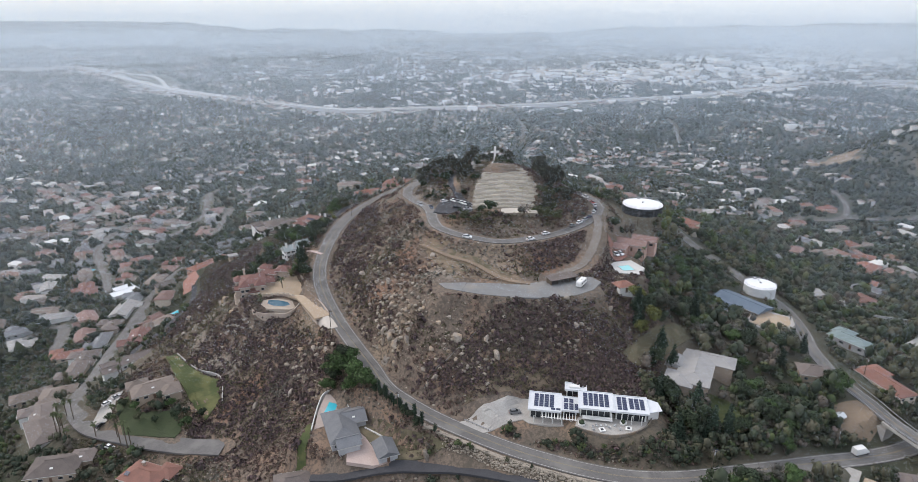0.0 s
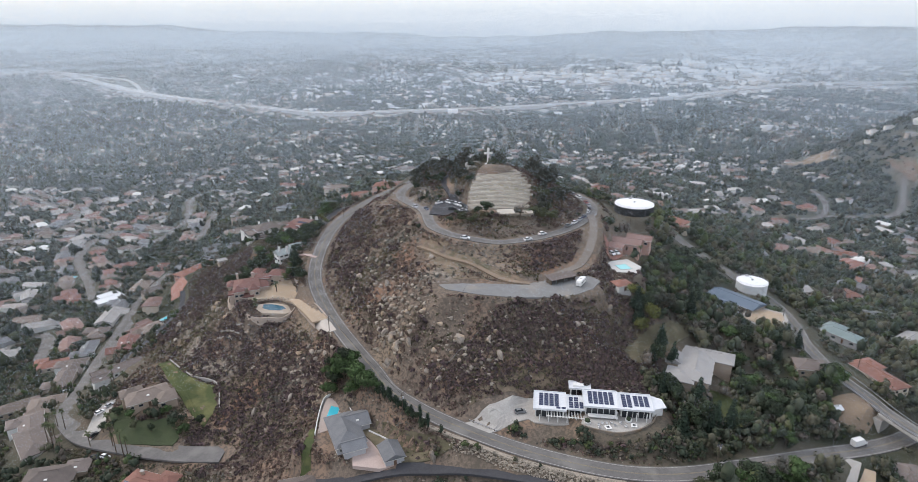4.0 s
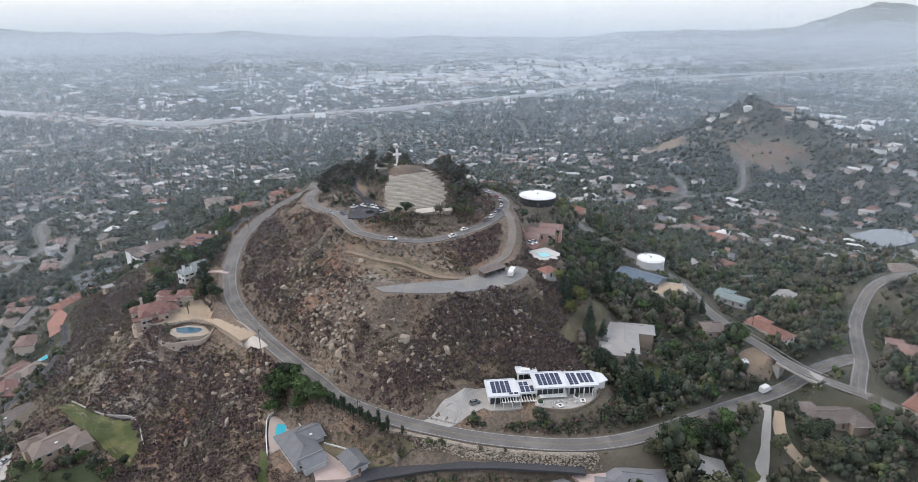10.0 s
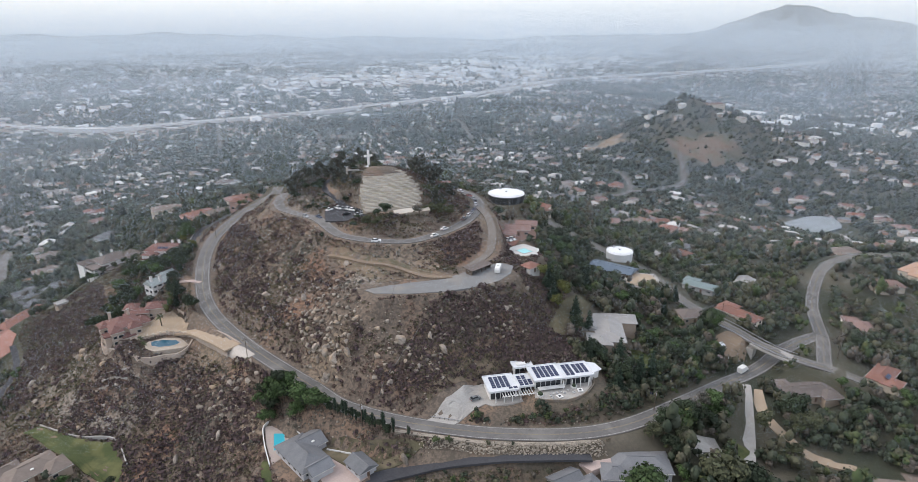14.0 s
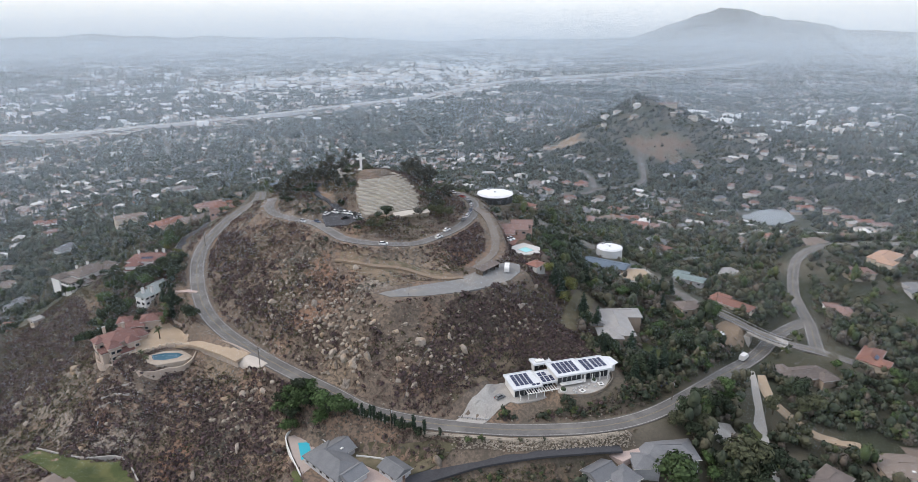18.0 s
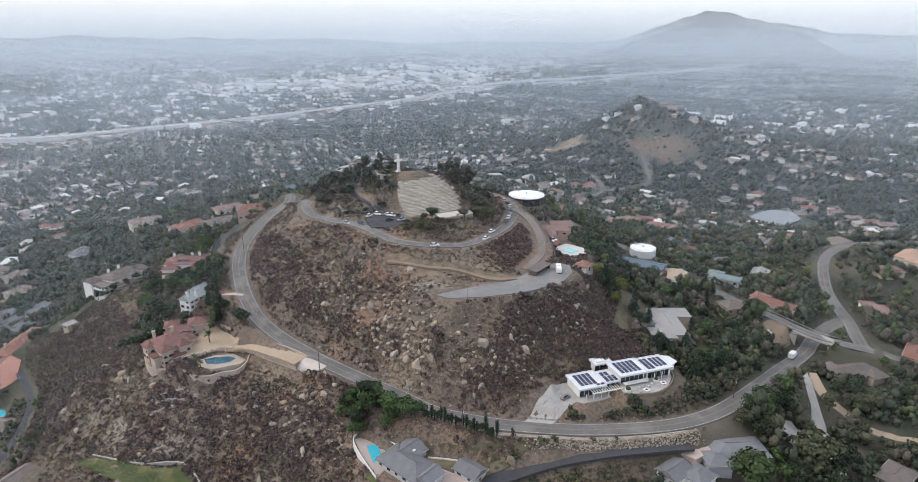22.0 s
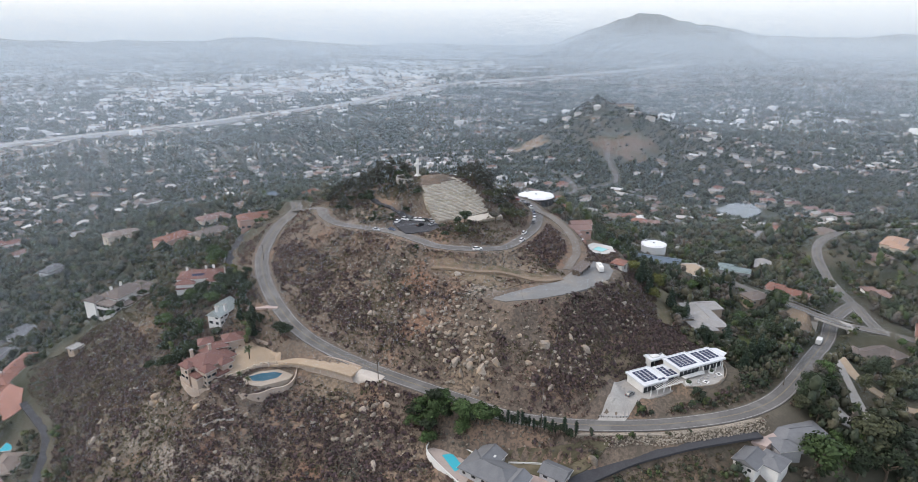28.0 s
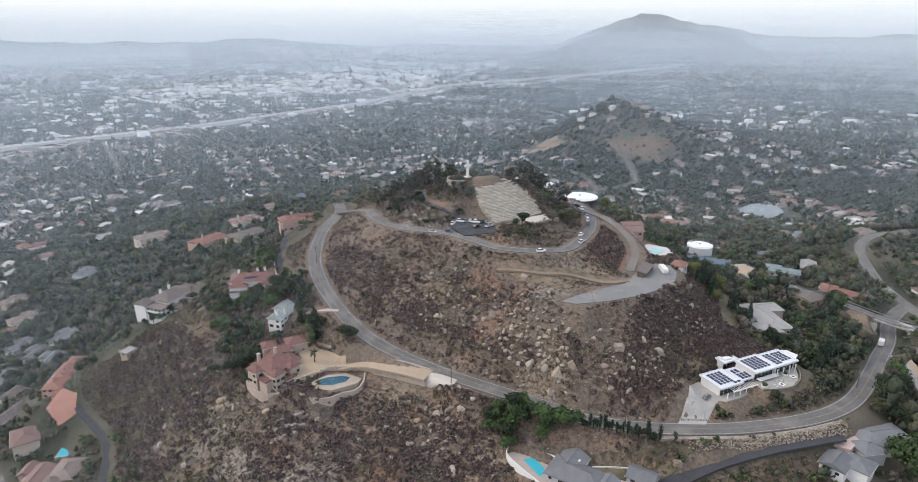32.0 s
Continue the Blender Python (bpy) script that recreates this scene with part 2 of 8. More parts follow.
M_FAR_TREES = palette("far_foliage", [(0.034, 0.043, 0.03), (0.046, 0.055, 0.035), (0.028, 0.037, 0.027), (0.06, 0.062, 0.043), (0.04, 0.048, 0.032), (0.075, 0.07, 0.052), (0.03, 0.036, 0.03)], 0.95)
M_FAR_ROOFS = palette("far_roofs", [(0.2, 0.12, 0.095), (0.14, 0.12, 0.108), (0.2, 0.19, 0.185), (0.105, 0.1, 0.1), (0.33, 0.315, 0.3), (0.165, 0.132, 0.115), (0.22, 0.145, 0.12), (0.15, 0.15, 0.16), (0.62, 0.61, 0.59), (0.2, 0.17, 0.155), (0.3, 0.27, 0.25), (0.42, 0.4, 0.38)], 0.85)
M_FAR_WALLS = palette("far_walls", [(0.5, 0.46, 0.41), (0.66, 0.64, 0.61), (0.4, 0.34, 0.29), (0.46, 0.39, 0.34), (0.62, 0.6, 0.58)], 0.85)


def haze_strip_mat(name, front, through_):
    """Pale colour for solid strips that imitate haze, scattering light forwards and back."""
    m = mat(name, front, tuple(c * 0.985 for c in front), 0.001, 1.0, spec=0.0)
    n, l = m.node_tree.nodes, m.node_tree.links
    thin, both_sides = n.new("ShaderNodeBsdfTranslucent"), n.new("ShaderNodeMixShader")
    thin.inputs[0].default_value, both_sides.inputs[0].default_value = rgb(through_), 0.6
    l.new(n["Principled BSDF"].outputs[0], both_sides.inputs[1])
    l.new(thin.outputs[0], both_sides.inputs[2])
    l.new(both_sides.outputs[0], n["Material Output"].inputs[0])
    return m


# haze put into the strip colour: bluish near, whiter far off
M_HAZE_STRIP = haze_strip_mat("haze_strip_blue", (0.67, 0.78, 0.89), (0.69, 0.8, 0.915))
M_FAR_HAZE_STRIP = haze_strip_mat("haze_strip_pale", (0.86, 0.925, 0.97), (0.87, 0.935, 0.975))

# ---------------------------------------------------------------- makers
def mesh_of(name, verts, faces, materials, slots=None, smooth=False):
    me = bpy.data.meshes.new(name)
    me.from_pydata([tuple(v) for v in verts], [], [tuple(f) for f in faces])
    for m in (materials if isinstance(materials, (list, tuple)) else [materials]):
        me.materials.append(m)
    if slots is not None:
        me.polygons.foreach_set("material_index", np.asarray(slots, np.int32))
    if smooth:
        me.polygons.foreach_set("use_smooth", np.ones(len(me.polygons), bool))
    me.update()
    return me


def big_mesh(name, verts, faces, material, smooth=False):
    """A large mesh from arrays of points and of equal-sided faces."""
    me = bpy.data.meshes.new(name)
    k = faces.shape[1]
    me.vertices.add(len(verts))
    me.vertices.foreach_set("co", np.ascontiguousarray(verts, np.float32).ravel())
    me.loops.add(faces.size)
    me.loops.foreach_set("vertex_index", np.ascontiguousarray(faces, np.int32).ravel())
    me.polygons.add(len(faces))
    me.polygons.foreach_set("loop_start", np.arange(0, faces.size, k, dtype=np.int32))
    me.polygons.foreach_set("loop_total", np.full(len(faces), k, np.int32))
    if smooth:
        me.polygons.foreach_set("use_smooth", np.ones(len(faces), bool))
    me.materials.append(material)
    me.update(calc_edges=True)
    me.validate()
    return me


class Shape:
    """Collects boxes, prisms and plates into one mesh."""

    def __init__(self):
        self.v, self.f = [], []

    def add(self, verts, faces):
        o = len(self.v)
        self.v += [tuple(p) for p in verts]
        self.f += [tuple(o + i for i in f) for f in faces]
        return self

    def box(self, x0, x1, y0, y1, z0, z1):
        return self.add([(x0, y0, z0), (x1, y0, z0), (x1, y1, z0), (x0, y1, z0), (x0, y0, z1), (x1, y0, z1), (x1, y1, z1), (x0, y1, z1)],
                        [(3, 2, 1, 0), (4, 5, 6, 7), (0, 1, 5, 4), (1, 2, 6, 5), (2, 3, 7, 6), (3, 0, 4, 7)])

    def cyl(self, x, y, z0, z1, r0, r1=None, n=10):
        r1 = r0 if r1 is None else r1
        ring = [(math.cos(2 * math.pi * i / n), math.sin(2 * math.pi * i / n)) for i in range(n)]
        return self.add([(x + c * r0, y + s * r0, z0) for c, s in ring] + [(x + c * r1, y + s * r1, z1) for c, s in ring],
                        [(i, (i + 1) % n, n + (i + 1) % n, n + i) for i in range(n)] + [tuple(range(n - 1, -1, -1)), tuple(range(n, 2 * n))])

    def prism(self, outline, z0, z1):
        n = len(outline)
        z0s = z0 if isinstance(z0, (list, tuple, np.ndarray)) else [z0] * n
        z1s = z1 if isinstance(z1, (list, tuple, np.ndarray)) else [z1] * n
        return self.add([(p[0], p[1], z) for p, z in zip(outline, z0s)] + [(p[0], p[1], z) for p, z in zip(outline, z1s)],
                        [(i, (i + 1) % n, n + (i + 1) % n, n + i) for i in range(n)] + [tuple(range(n - 1, -1, -1)), tuple(range(n, 2 * n))])

    def beam(self, a, b, w, h=None):
        a, b = Vector(a), Vector(b)
        d = (b - a).normalized()
        s = d.cross(Vector((0, 0, 1)))
        s = s.normalized() * w / 2 if s.length > 1e-4 else Vector((w / 2, 0, 0))
        u = s.cross(d).normalized() * (h or w) / 2
        return self.add([a - s - u, a + s - u, a + s + u, a - s + u, b - s - u, b + s - u, b + s + u, b - s + u],
                        [(3, 2, 1, 0), (4, 5, 6, 7), (0, 1, 5, 4), (1, 2, 6, 5), (2, 3, 7, 6), (3, 0, 4, 7)])

    def mesh(self, name, material, smooth=False):
        return mesh_of(name, self.v, self.f, material, smooth=smooth)


def thing(name, x, y, z, turn=0, label="", category="", group="", kind=""):
    ob = new(name)
    ob.empty_display_size = 0.5
    ob.matrix_world = pose(x, y, z, 0, 0, turn)
    return tagged(ob, label, category, group, kind)


def part(name, shape, material, parent, label=""):
    """Links a Shape or a mesh as one object under a thing or a part."""
    me = shape.mesh(name, material) if isinstance(shape, Shape) else shape
    ob = new(name, me)
    ob.parent = parent
    return tagged(ob, label)


def lone(name, shape, material, label, category="", group="", kind=""):
    me = shape.mesh(name, material) if isinstance(shape, Shape) else shape
    return tagged(new(name, me), label, category, group, kind)


# ---------------------------------------------------------------- the lie of the land
# spot levels: x, y, z
HILL = [
    (15, 350, 164.5), (40, 350, 165), (24, 367, 165.4), (24, 336, 158), (6, 322, 151.5), (41, 324, 152), (24, 320, 151.5),
    (26, 395, 156), (62, 352, 154), (70, 385, 140), (115, 367, 134.4), (106, 352, 133.5), (94, 345, 140), (-4, 330, 149.1), (-10, 345, 149.1), (-6, 365, 151.5),
    (-10, 247, 137.3), (16, 236, 137.3), (16, 250, 137.3), (40, 238, 137.3), (58, 250, 137.3), (40, 258, 138), (10, 262, 140),
    (-1, 224, 123.5), (62, 228, 124), (-40, 275, 128), (-45, 320, 133), (-45, 360, 137), (-25, 250, 127), (30, 212, 116),
    (70, 292, 136), (80, 275, 134.5), (80, 258, 130),
]
EAST = [
    (105, 300, 121), (112, 268, 114), (163, 303, 108.5), (143, 282, 108.5), (141, 253, 110), (145, 225, 105), (100, 220, 108.5), (100, 190, 105.5),
    (33, 198, 107.2), (62, 189, 109.8), (85, 180, 103), (60, 151, 97.5), (25, 158, 96), (146, 165, 95), (168, 165, 94), (120, 150, 91),
    (120, 215, 104), (177, 222, 104.5), (190, 255, 100), (330, 232, 103), (140, 420, 115), (110, 460, 105), (230, 330, 84),
    (300, 400, 66), (590, 505, 13), (480, 520, 32), (560, 420, 22), (645, 580, 16), (300, 600, 55), (400, 300, 78), (230, 130, 86), (320, 120, 92),
]
WEST = [
    (-99, 313, 106), (-111, 309, 105), (-97, 297, 104.5), (-126, 316, 97), (-65, 268, 109.7), (-112, 285, 92), (-86, 252, 88),
    (-53, 215, 95), (-39, 192, 96.5), (-28, 190, 97), (-62, 196, 88), (-119, 257, 80), (-150, 284, 79), (-100, 225, 79), (-149, 250, 79),
    (-104, 346, 111), (-100, 393, 113), (-139, 420, 97), (-165, 418, 82.5), (-199, 420, 66), (-195, 471, 56), (-202, 397, 49.5),
    (-40, 495, 106), (-113, 660, 70), (13, 657, 86), (-160, 350, 82), (-190, 330, 60), (-30, 165, 88), (-20, 120, 74),
]
AROUND = [
    (-250, 300, 42), (-320, 200, 32), (-180, 180, 58), (-300, 500, 28), (-450, 700, 5), (-200, 600, 40), (0, 900, 20), (300, 900, 32),
    (578, 925, 46), (636, 750, 70), (680, 800, 96), (705, 890, 142), (735, 860, 132), (790, 920, 108), (900, 1000, 40), (600, 1100, 20), (-100, 0, 45), (250, 0, 70), (900, 500, 35), (700, 300, 50),
    (-800, 600, -15), (-900, 0, 0), (0, -500, 20), (700, -300, 50),
]
# roads: x, y, z down the middle
MAIN_ROAD = [
    (-26, 452, 136.5), (-31, 437, 135), (-49, 421, 131), (-67, 390, 128), (-75, 366, 125.5), (-78, 343, 122), (-78, 320, 118.5), (-75, 303, 115.5),
    (-68.5, 286, 113), (-58, 264, 111), (-46, 242, 109.8), (-37, 227, 108.7), (-29.8, 214, 107.7), (-20, 204.5, 106.7), (-10.5, 197, 106),
    (0, 190, 105.5), (16.4, 180.4, 105), (31.6, 173.1, 105), (46.3, 167.6, 105), (60.7, 164.7, 105), (77.5, 165, 104.8), (104, 171, 103),
    (129, 178, 100.3), (147, 182.6, 98.4), (163, 187.6, 97), (175, 192.6, 96.3), (188, 196.6, 96.6), (203, 198.5, 97.2), (212, 198.5, 97.4),
]
LOOP_ROAD = [
    (-31, 437, 135.2), (-26, 407, 143), (-31.5, 385, 145), (-32, 366, 145.5), (-26, 349, 146.5), (-17, 328, 148.2), (-13.6, 304, 149.5), (-10.5, 294, 149.2), (-2.7, 285, 149),
    (5.4, 281.6, 148.2), (14.8, 279.4, 147.2), (23.2, 281, 146.2), (34.4, 286.8, 145.3), (45, 292.5, 145), (55.7, 299, 145.5), (66.3, 309, 146),
    (75.4, 322, 146.6), (79.5, 335, 147.2), (78.5, 347, 147.8), (74, 358, 148.4),
]
BRANCH_ROAD = [(75.4, 322, 146.6), (73, 305, 147), (68.5, 288, 145), (63, 275, 142), (58, 268.5, 139), (50.6, 264, 137.6), (42, 258, 137.4)]
EAST_ROAD = [
    (112, 395, 132), (128, 372, 128), (144, 348, 118), (161, 324, 109), (173, 296, 103.5), (170, 270, 104), (162, 247, 106.5), (157.5, 222, 108.8), (159.5, 212.3, 107.8),
    (162.5, 205, 106.5), (165, 196.5, 105), (169.5, 187, 103.2), (176, 180.5, 101.4), (185, 169.5, 100), (200, 152, 96), (222, 118, 92),
]
FAR_ROAD = [(183, 172, 100.2), (196, 183, 98.4), (210.7, 195.5, 97.4), (224, 210.2, 97.1), (237.3, 224.5, 97.8), (250.6, 235.4, 98.6), (266.5, 246.9, 99.2), (285, 258, 100.2), (303, 263, 101.6), (322, 262, 102.6), (345, 252, 103), (400, 236, 100)]


def smooth_line(pts, n=6):
    """A Catmull-Rom line through pts."""
    p = np.array(pts, float)
    q = np.vstack([2 * p[0] - p[1], p, 2 * p[-1] - p[-2]])
    out = []
    for i in range(len(p) - 1):
        a, b, c, d = q[i:i + 4]
        for k in range(n):
            u = k / n
            out.append(0.5 * (2 * b + (c - a) * u + (2 * a - 5 * b + 4 * c - d) * u * u + (3 * b - a - 3 * c + d) * u ** 3))
    out.append(p[-1])
    return np.array(out)


ROADS = {"main": (smooth_line(MAIN_ROAD), 3.7), "loop": (smooth_line(LOOP_ROAD), 3.0), "branch": (smooth_line(BRANCH_ROAD), 2.1),
         "east": (smooth_line(EAST_ROAD), 3.2), "far": (smooth_line(FAR_ROAD), 3.3)}
# level pads: centre, half length, half width, turn in degrees, level
PADS = [
    (32, 198, 9, 8, -9, 107.2), (58, 188.5, 15, 8.5, -9, 109.8), (-100, 309, 16, 9, 35, 106), (-97, 297, 9, 5, 10, 104.6), (20, 367, 8, 6, 0, 165.3), (115, 367, 13, 13, 0, 134.4),
    (163, 303, 10, 10, 0, 109), (22, 244, 30, 6, 0, 137.3), (48, 247, 13, 7, 12, 137.3), (-3, 329, 12, 16, 20, 149.0), (24, 313, 14, 5, 0, 151),
    (-48, 200, 13, 11, -20, 96.3), (-28, 190, 11, 8, -20, 96.6), (80, 278, 9, 14, -10, 134.8),
]


def far_level(x, y):
    d = np.hypot(x - 20, y - 330)
    far = np.clip((d - 2700) / 2300, 0, 1.2)
    return -45 + 75 * np.exp(-(d / 900) ** 2) + 170 * far ** 1.6


def ripple(x, y):
    return (np.sin(x * 0.0071 + 1.3) * np.cos(y * 0.0063 + 0.4) * 9 + np.sin(x * 0.0153 + y * 0.0117) * 5 + np.sin(x * 0.003 - y * 0.0041) * 12)


def make_land():
    pts = np.array(HILL + EAST + WEST + AROUND, float)
    pts = np.vstack([pts] + [np.array(r, float) for r in (MAIN_ROAD, LOOP_ROAD[1:], BRANCH_ROAD[1:], EAST_ROAD, FAR_ROAD[1:])])
    base = far_level(pts[:, 0], pts[:, 1])
    d = np.hypot(pts[:, None, 0] - pts[None, :, 0], pts[:, None, 1] - pts[None, :, 1])
    soft = 12.0
    w = np.linalg.solve(-np.sqrt(d * d + soft * soft) + np.eye(len(pts)) * 0.6, pts[:, 2] - base)
    return pts, w, soft


LAND_PTS, LAND_W, LAND_SOFT = make_land()


def road_gap(x, y, line):
    """Distance to a road's middle, and its level there."""
    best, level = np.full(x.shape, 1e9), np.zeros(x.shape)
    for a, b in zip(line[:-1], line[1:]):
        ab = b[:2] - a[:2]
        u = np.clip(((x - a[0]) * ab[0] + (y - a[1]) * ab[1]) / (ab @ ab), 0, 1)
        d = np.hypot(x - a[0] - u * ab[0], y - a[1] - u * ab[1])
        k = d < best
        best[k], level[k] = d[k], (a[2] + u * (b[2] - a[2]))[k]
    return best, level


def beside(x, y, line, reach):
    """Which points lie in the box round a line, widened by reach."""
    lo, hi = line[:, :2].min(0) - reach, line[:, :2].max(0) + reach
    return np.where((x > lo[0]) & (x < hi[0]) & (y > lo[1]) & (y < hi[1]))[0]


def land(x, y, graded=True):
    """Level of the ground at x, y (arrays)."""
    x, y = np.atleast_1d(np.asarray(x, float)), np.atleast_1d(np.asarray(y, float))
    shape = x.shape
    x, y = x.ravel(), y.ravel()
    z = far_level(x, y)
    r = np.hypot(x - 20, y - 330)
    fade = 1 / (1 + (r / 1500) ** 4)
    for i in range(0, len(x), 20000):
        s = slice(i, i + 20000)
        d2 = (x[s, None] - LAND_PTS[None, :, 0]) ** 2 + (y[s, None] - LAND_PTS[None, :, 1]) ** 2
        z[s] -= (np.sqrt(d2 + LAND_SOFT ** 2) @ LAND_W) * fade[s]
    z += ripple(x, y) * np.clip((r - 500) / 900, 0, 1)
    near = r < 420
    z[near] += (np.sin(x * 0.31 + np.sin(y * 0.17) * 2) * np.cos(y * 0.27 + np.sin(x * 0.13)) * 0.8 + np.sin(x * 0.11 + y * 0.07) * 0.9)[near]
    if graded:
        k = np.where(r < 460)[0]
        if len(k):
            xx, yy, zz = x[k], y[k], z[k].copy()
            for cx, cy, hl, hw, turn, level in PADS:
                c, s = math.cos(math.radians(turn)), math.sin(math.radians(turn))
                u, v = (xx - cx) * c + (yy - cy) * s, -(xx - cx) * s + (yy - cy) * c
                gap = np.hypot(np.maximum(np.abs(u) - hl, 0), np.maximum(np.abs(v) - hw, 0))
                m = np.clip(1 - gap / 5, 0, 1)
                m = m * m * (3 - 2 * m)
                zz += (level - zz) * m
            seats = (np.abs(xx - 26) < 20) & (yy > 319) & (yy < 349)
            zz[seats] = np.minimum(zz[seats], 151.2 + (yy[seats] - 320.5) * 0.5 - 1.2)
            for key in ("east", "far", "branch", "loop", "main"):
                line, half = ROADS[key]
                j = beside(xx, yy, line, half + 8)
                if not len(j):
                    continue
                gap, level = road_gap(xx[j], yy[j], line)
                m = np.clip(1 - (gap - half - 1.6) / 6, 0, 1)
                m = m * m * (3 - 2 * m)
                if key == "east":
                    m *= np.clip((np.hypot(xx[j] - 181, yy[j] - 198) - 7) / 5, 0, 1)
                zz[j] += (level - 0.25 - zz[j]) * m
            z[k] = zz
    return z.reshape(shape)


def ground(x, y):
    return float(land([x], [y])[0])


# ---------------------------------------------------------------- ground: one sheet to the horizon
def graded_axis(lo, hi, a, b, step, grow):
    """Coordinates with even steps between a and b and wider and wider ones outside."""
    mid = list(np.arange(a, b + step / 2, step))
    up, d, v = [], step, mid[-1]
    while v < hi:
        d *= grow
        v += d
        up.append(v)
    down, d, v = [], step, mid[0]
    while v > lo:
        d *= grow
        v -= d
        down.append(v)
    return np.array(down[::-1] + mid + up)


gx = graded_axis(-5200, 5600, -250, 330, 2.6, 1.05)
gy = graded_axis(-2500, 5400, 110, 470, 2.6, 1.05)
GX, GY = np.meshgrid(gx, gy)
GZ = land(GX, GY)
nx, ny = len(gx), len(gy)
idx = np.arange(nx * ny).reshape(ny, nx)
quads = np.stack([idx[:-1, :-1], idx[:-1, 1:], idx[1:, 1:], idx[1:, :-1]], -1).reshape(-1, 4)
M_GROUND = mat("dry_hillside_soil", (0.195, 0.15, 0.117), (0.118, 0.094, 0.076), 0.5, 0.97, bump=0.8, fine=16, third=(0.235, 0.16, 0.115), third_scale=0.055)
# away from the hill the soil gives way to darker gardens and scrub
gn, gl = M_GROUND.node_tree.nodes, M_GROUND.node_tree.links
gp = gn["Principled BSDF"]
soil = gp.inputs["Base Color"].links[0].from_socket
pos = gn.new("ShaderNodeNewGeometry")
gap_ = gn.new("ShaderNodeVectorMath")
gap_.operation = "DISTANCE"
gap_.inputs[1].default_value = (-38, 285, 110)
gl.new(pos.outputs["Position"], gap_.inputs[0])
edge = gn.new("ShaderNodeMapRange")
edge.inputs[1].default_value, edge.inputs[2].default_value = 105, 185
gl.new(gap_.outputs["Value"], edge.inputs[0])
plots = gn.new("ShaderNodeTexNoise")
plots.inputs["Scale"].default_value, plots.inputs["Detail"].default_value = 0.03, 8
gl.new(pos.outputs["Position"], plots.inputs["Vector"])
tones = gn.new("ShaderNodeValToRGB")
tones.color_ramp.elements[0].position, tones.color_ramp.elements[0].color = 0.4, (0.042, 0.046, 0.03, 1)
tones.color_ramp.elements[1].position, tones.color_ramp.elements[1].color = 0.66, (0.11, 0.098, 0.075, 1)
gl.new(plots.outputs[0], tones.inputs[0])
swap = gn.new("ShaderNodeMixRGB")
# bare patches: pale broken rock, rust-red and tan soil: x, y, z, radius, colour
PALE_ROCK, RUST, TAN = (0.28, 0.24, 0.2), (0.22, 0.125, 0.082), (0.26, 0.2, 0.145)
BARE = [(-140, 288, 84, 15, PALE_ROCK), (-125, 271, 84, 13, PALE_ROCK), (-150, 318, 86, 12, PALE_ROCK), (-128, 285, 88, 8, RUST), (-100, 248, 83, 11, RUST), (-107, 238, 79, 9, RUST), (-62, 226, 93, 10, TAN), (-76, 276, 103, 11, TAN), (-36, 268, 124, 9, RUST), (-31, 237, 115, 13, TAN),
        (-28, 286, 134, 12, RUST), (-6, 262, 140, 12, PALE_ROCK), (-133, 390, 104, 14, RUST), (-168, 402, 82, 12, PALE_ROCK), (-186, 424, 72, 9, RUST), (-18, 366, 150, 10, PALE_ROCK), (-160, 330, 78, 10, TAN), (-52, 312, 131, 12, TAN), (18, 268, 142, 14, TAN), (40, 270, 142, 12, RUST)]
ragged = gn.new("ShaderNodeTexNoise")
ragged.inputs["Scale"].default_value, ragged.inputs["Detail"].default_value = 0.11, 7
gl.new(pos.outputs["Position"], ragged.inputs["Vector"])
for bx, by, bz, br, tone in BARE:
    off = gn.new("ShaderNodeVectorMath")
    off.operation = "DISTANCE"
    off.inputs[1].default_value = (bx, by, bz)
    gl.new(pos.outputs["Position"], off.inputs[0])
    torn = gn.new("ShaderNodeMath")
    torn.operation = "MULTIPLY_ADD"
    torn.inputs[1].default_value = br * 2.6
    gl.new(ragged.outputs[0], torn.inputs[0])
    gl.new(off.outputs["Value"], torn.inputs[2])
    rim_ = gn.new("ShaderNodeMapRange")
    rim_.inputs[1].default_value, rim_.inputs[2].default_value, rim_.inputs[3].default_value, rim_.inputs[4].default_value = br * 1.85, br * 2.35, 0.8, 0.0
    gl.new(torn.outputs[0], rim_.inputs[0])
    bare_mix = gn.new("ShaderNodeMixRGB")
    bare_mix.inputs[2].default_value = (*tone, 1)
    gl.new(rim_.outputs[0], bare_mix.inputs[0])
    gl.new(soil, bare_mix.inputs[1])
    soil = bare_mix.outputs[0]
gl.new(edge.outputs[0], swap.inputs[0])
# leaf litter and low brush in fine speckles
speck = gn.new("ShaderNodeTexNoise")
speck.inputs["Scale"].default_value, speck.inputs["Detail"].default_value = 0.75, 7
gl.new(pos.outputs["Position"], speck.inputs["Vector"])
sieve = gn.new("ShaderNodeMapRange")
sieve.inputs[1].default_value, sieve.inputs[2].default_value, sieve.inputs[4].default_value = 0.46, 0.58, 0.7
gl.new(speck.outputs[0], sieve.inputs[0])
litter = gn.new("ShaderNodeMixRGB")
litter.inputs[2].default_value = (0.082, 0.07, 0.057, 1)
gl.new(sieve.outputs[0], litter.inputs[0])
gl.new(soil, litter.inputs[1])
gl.new(litter.outputs[0], swap.inputs[1])
gl.new(tones.outputs[0], swap.inputs[2])
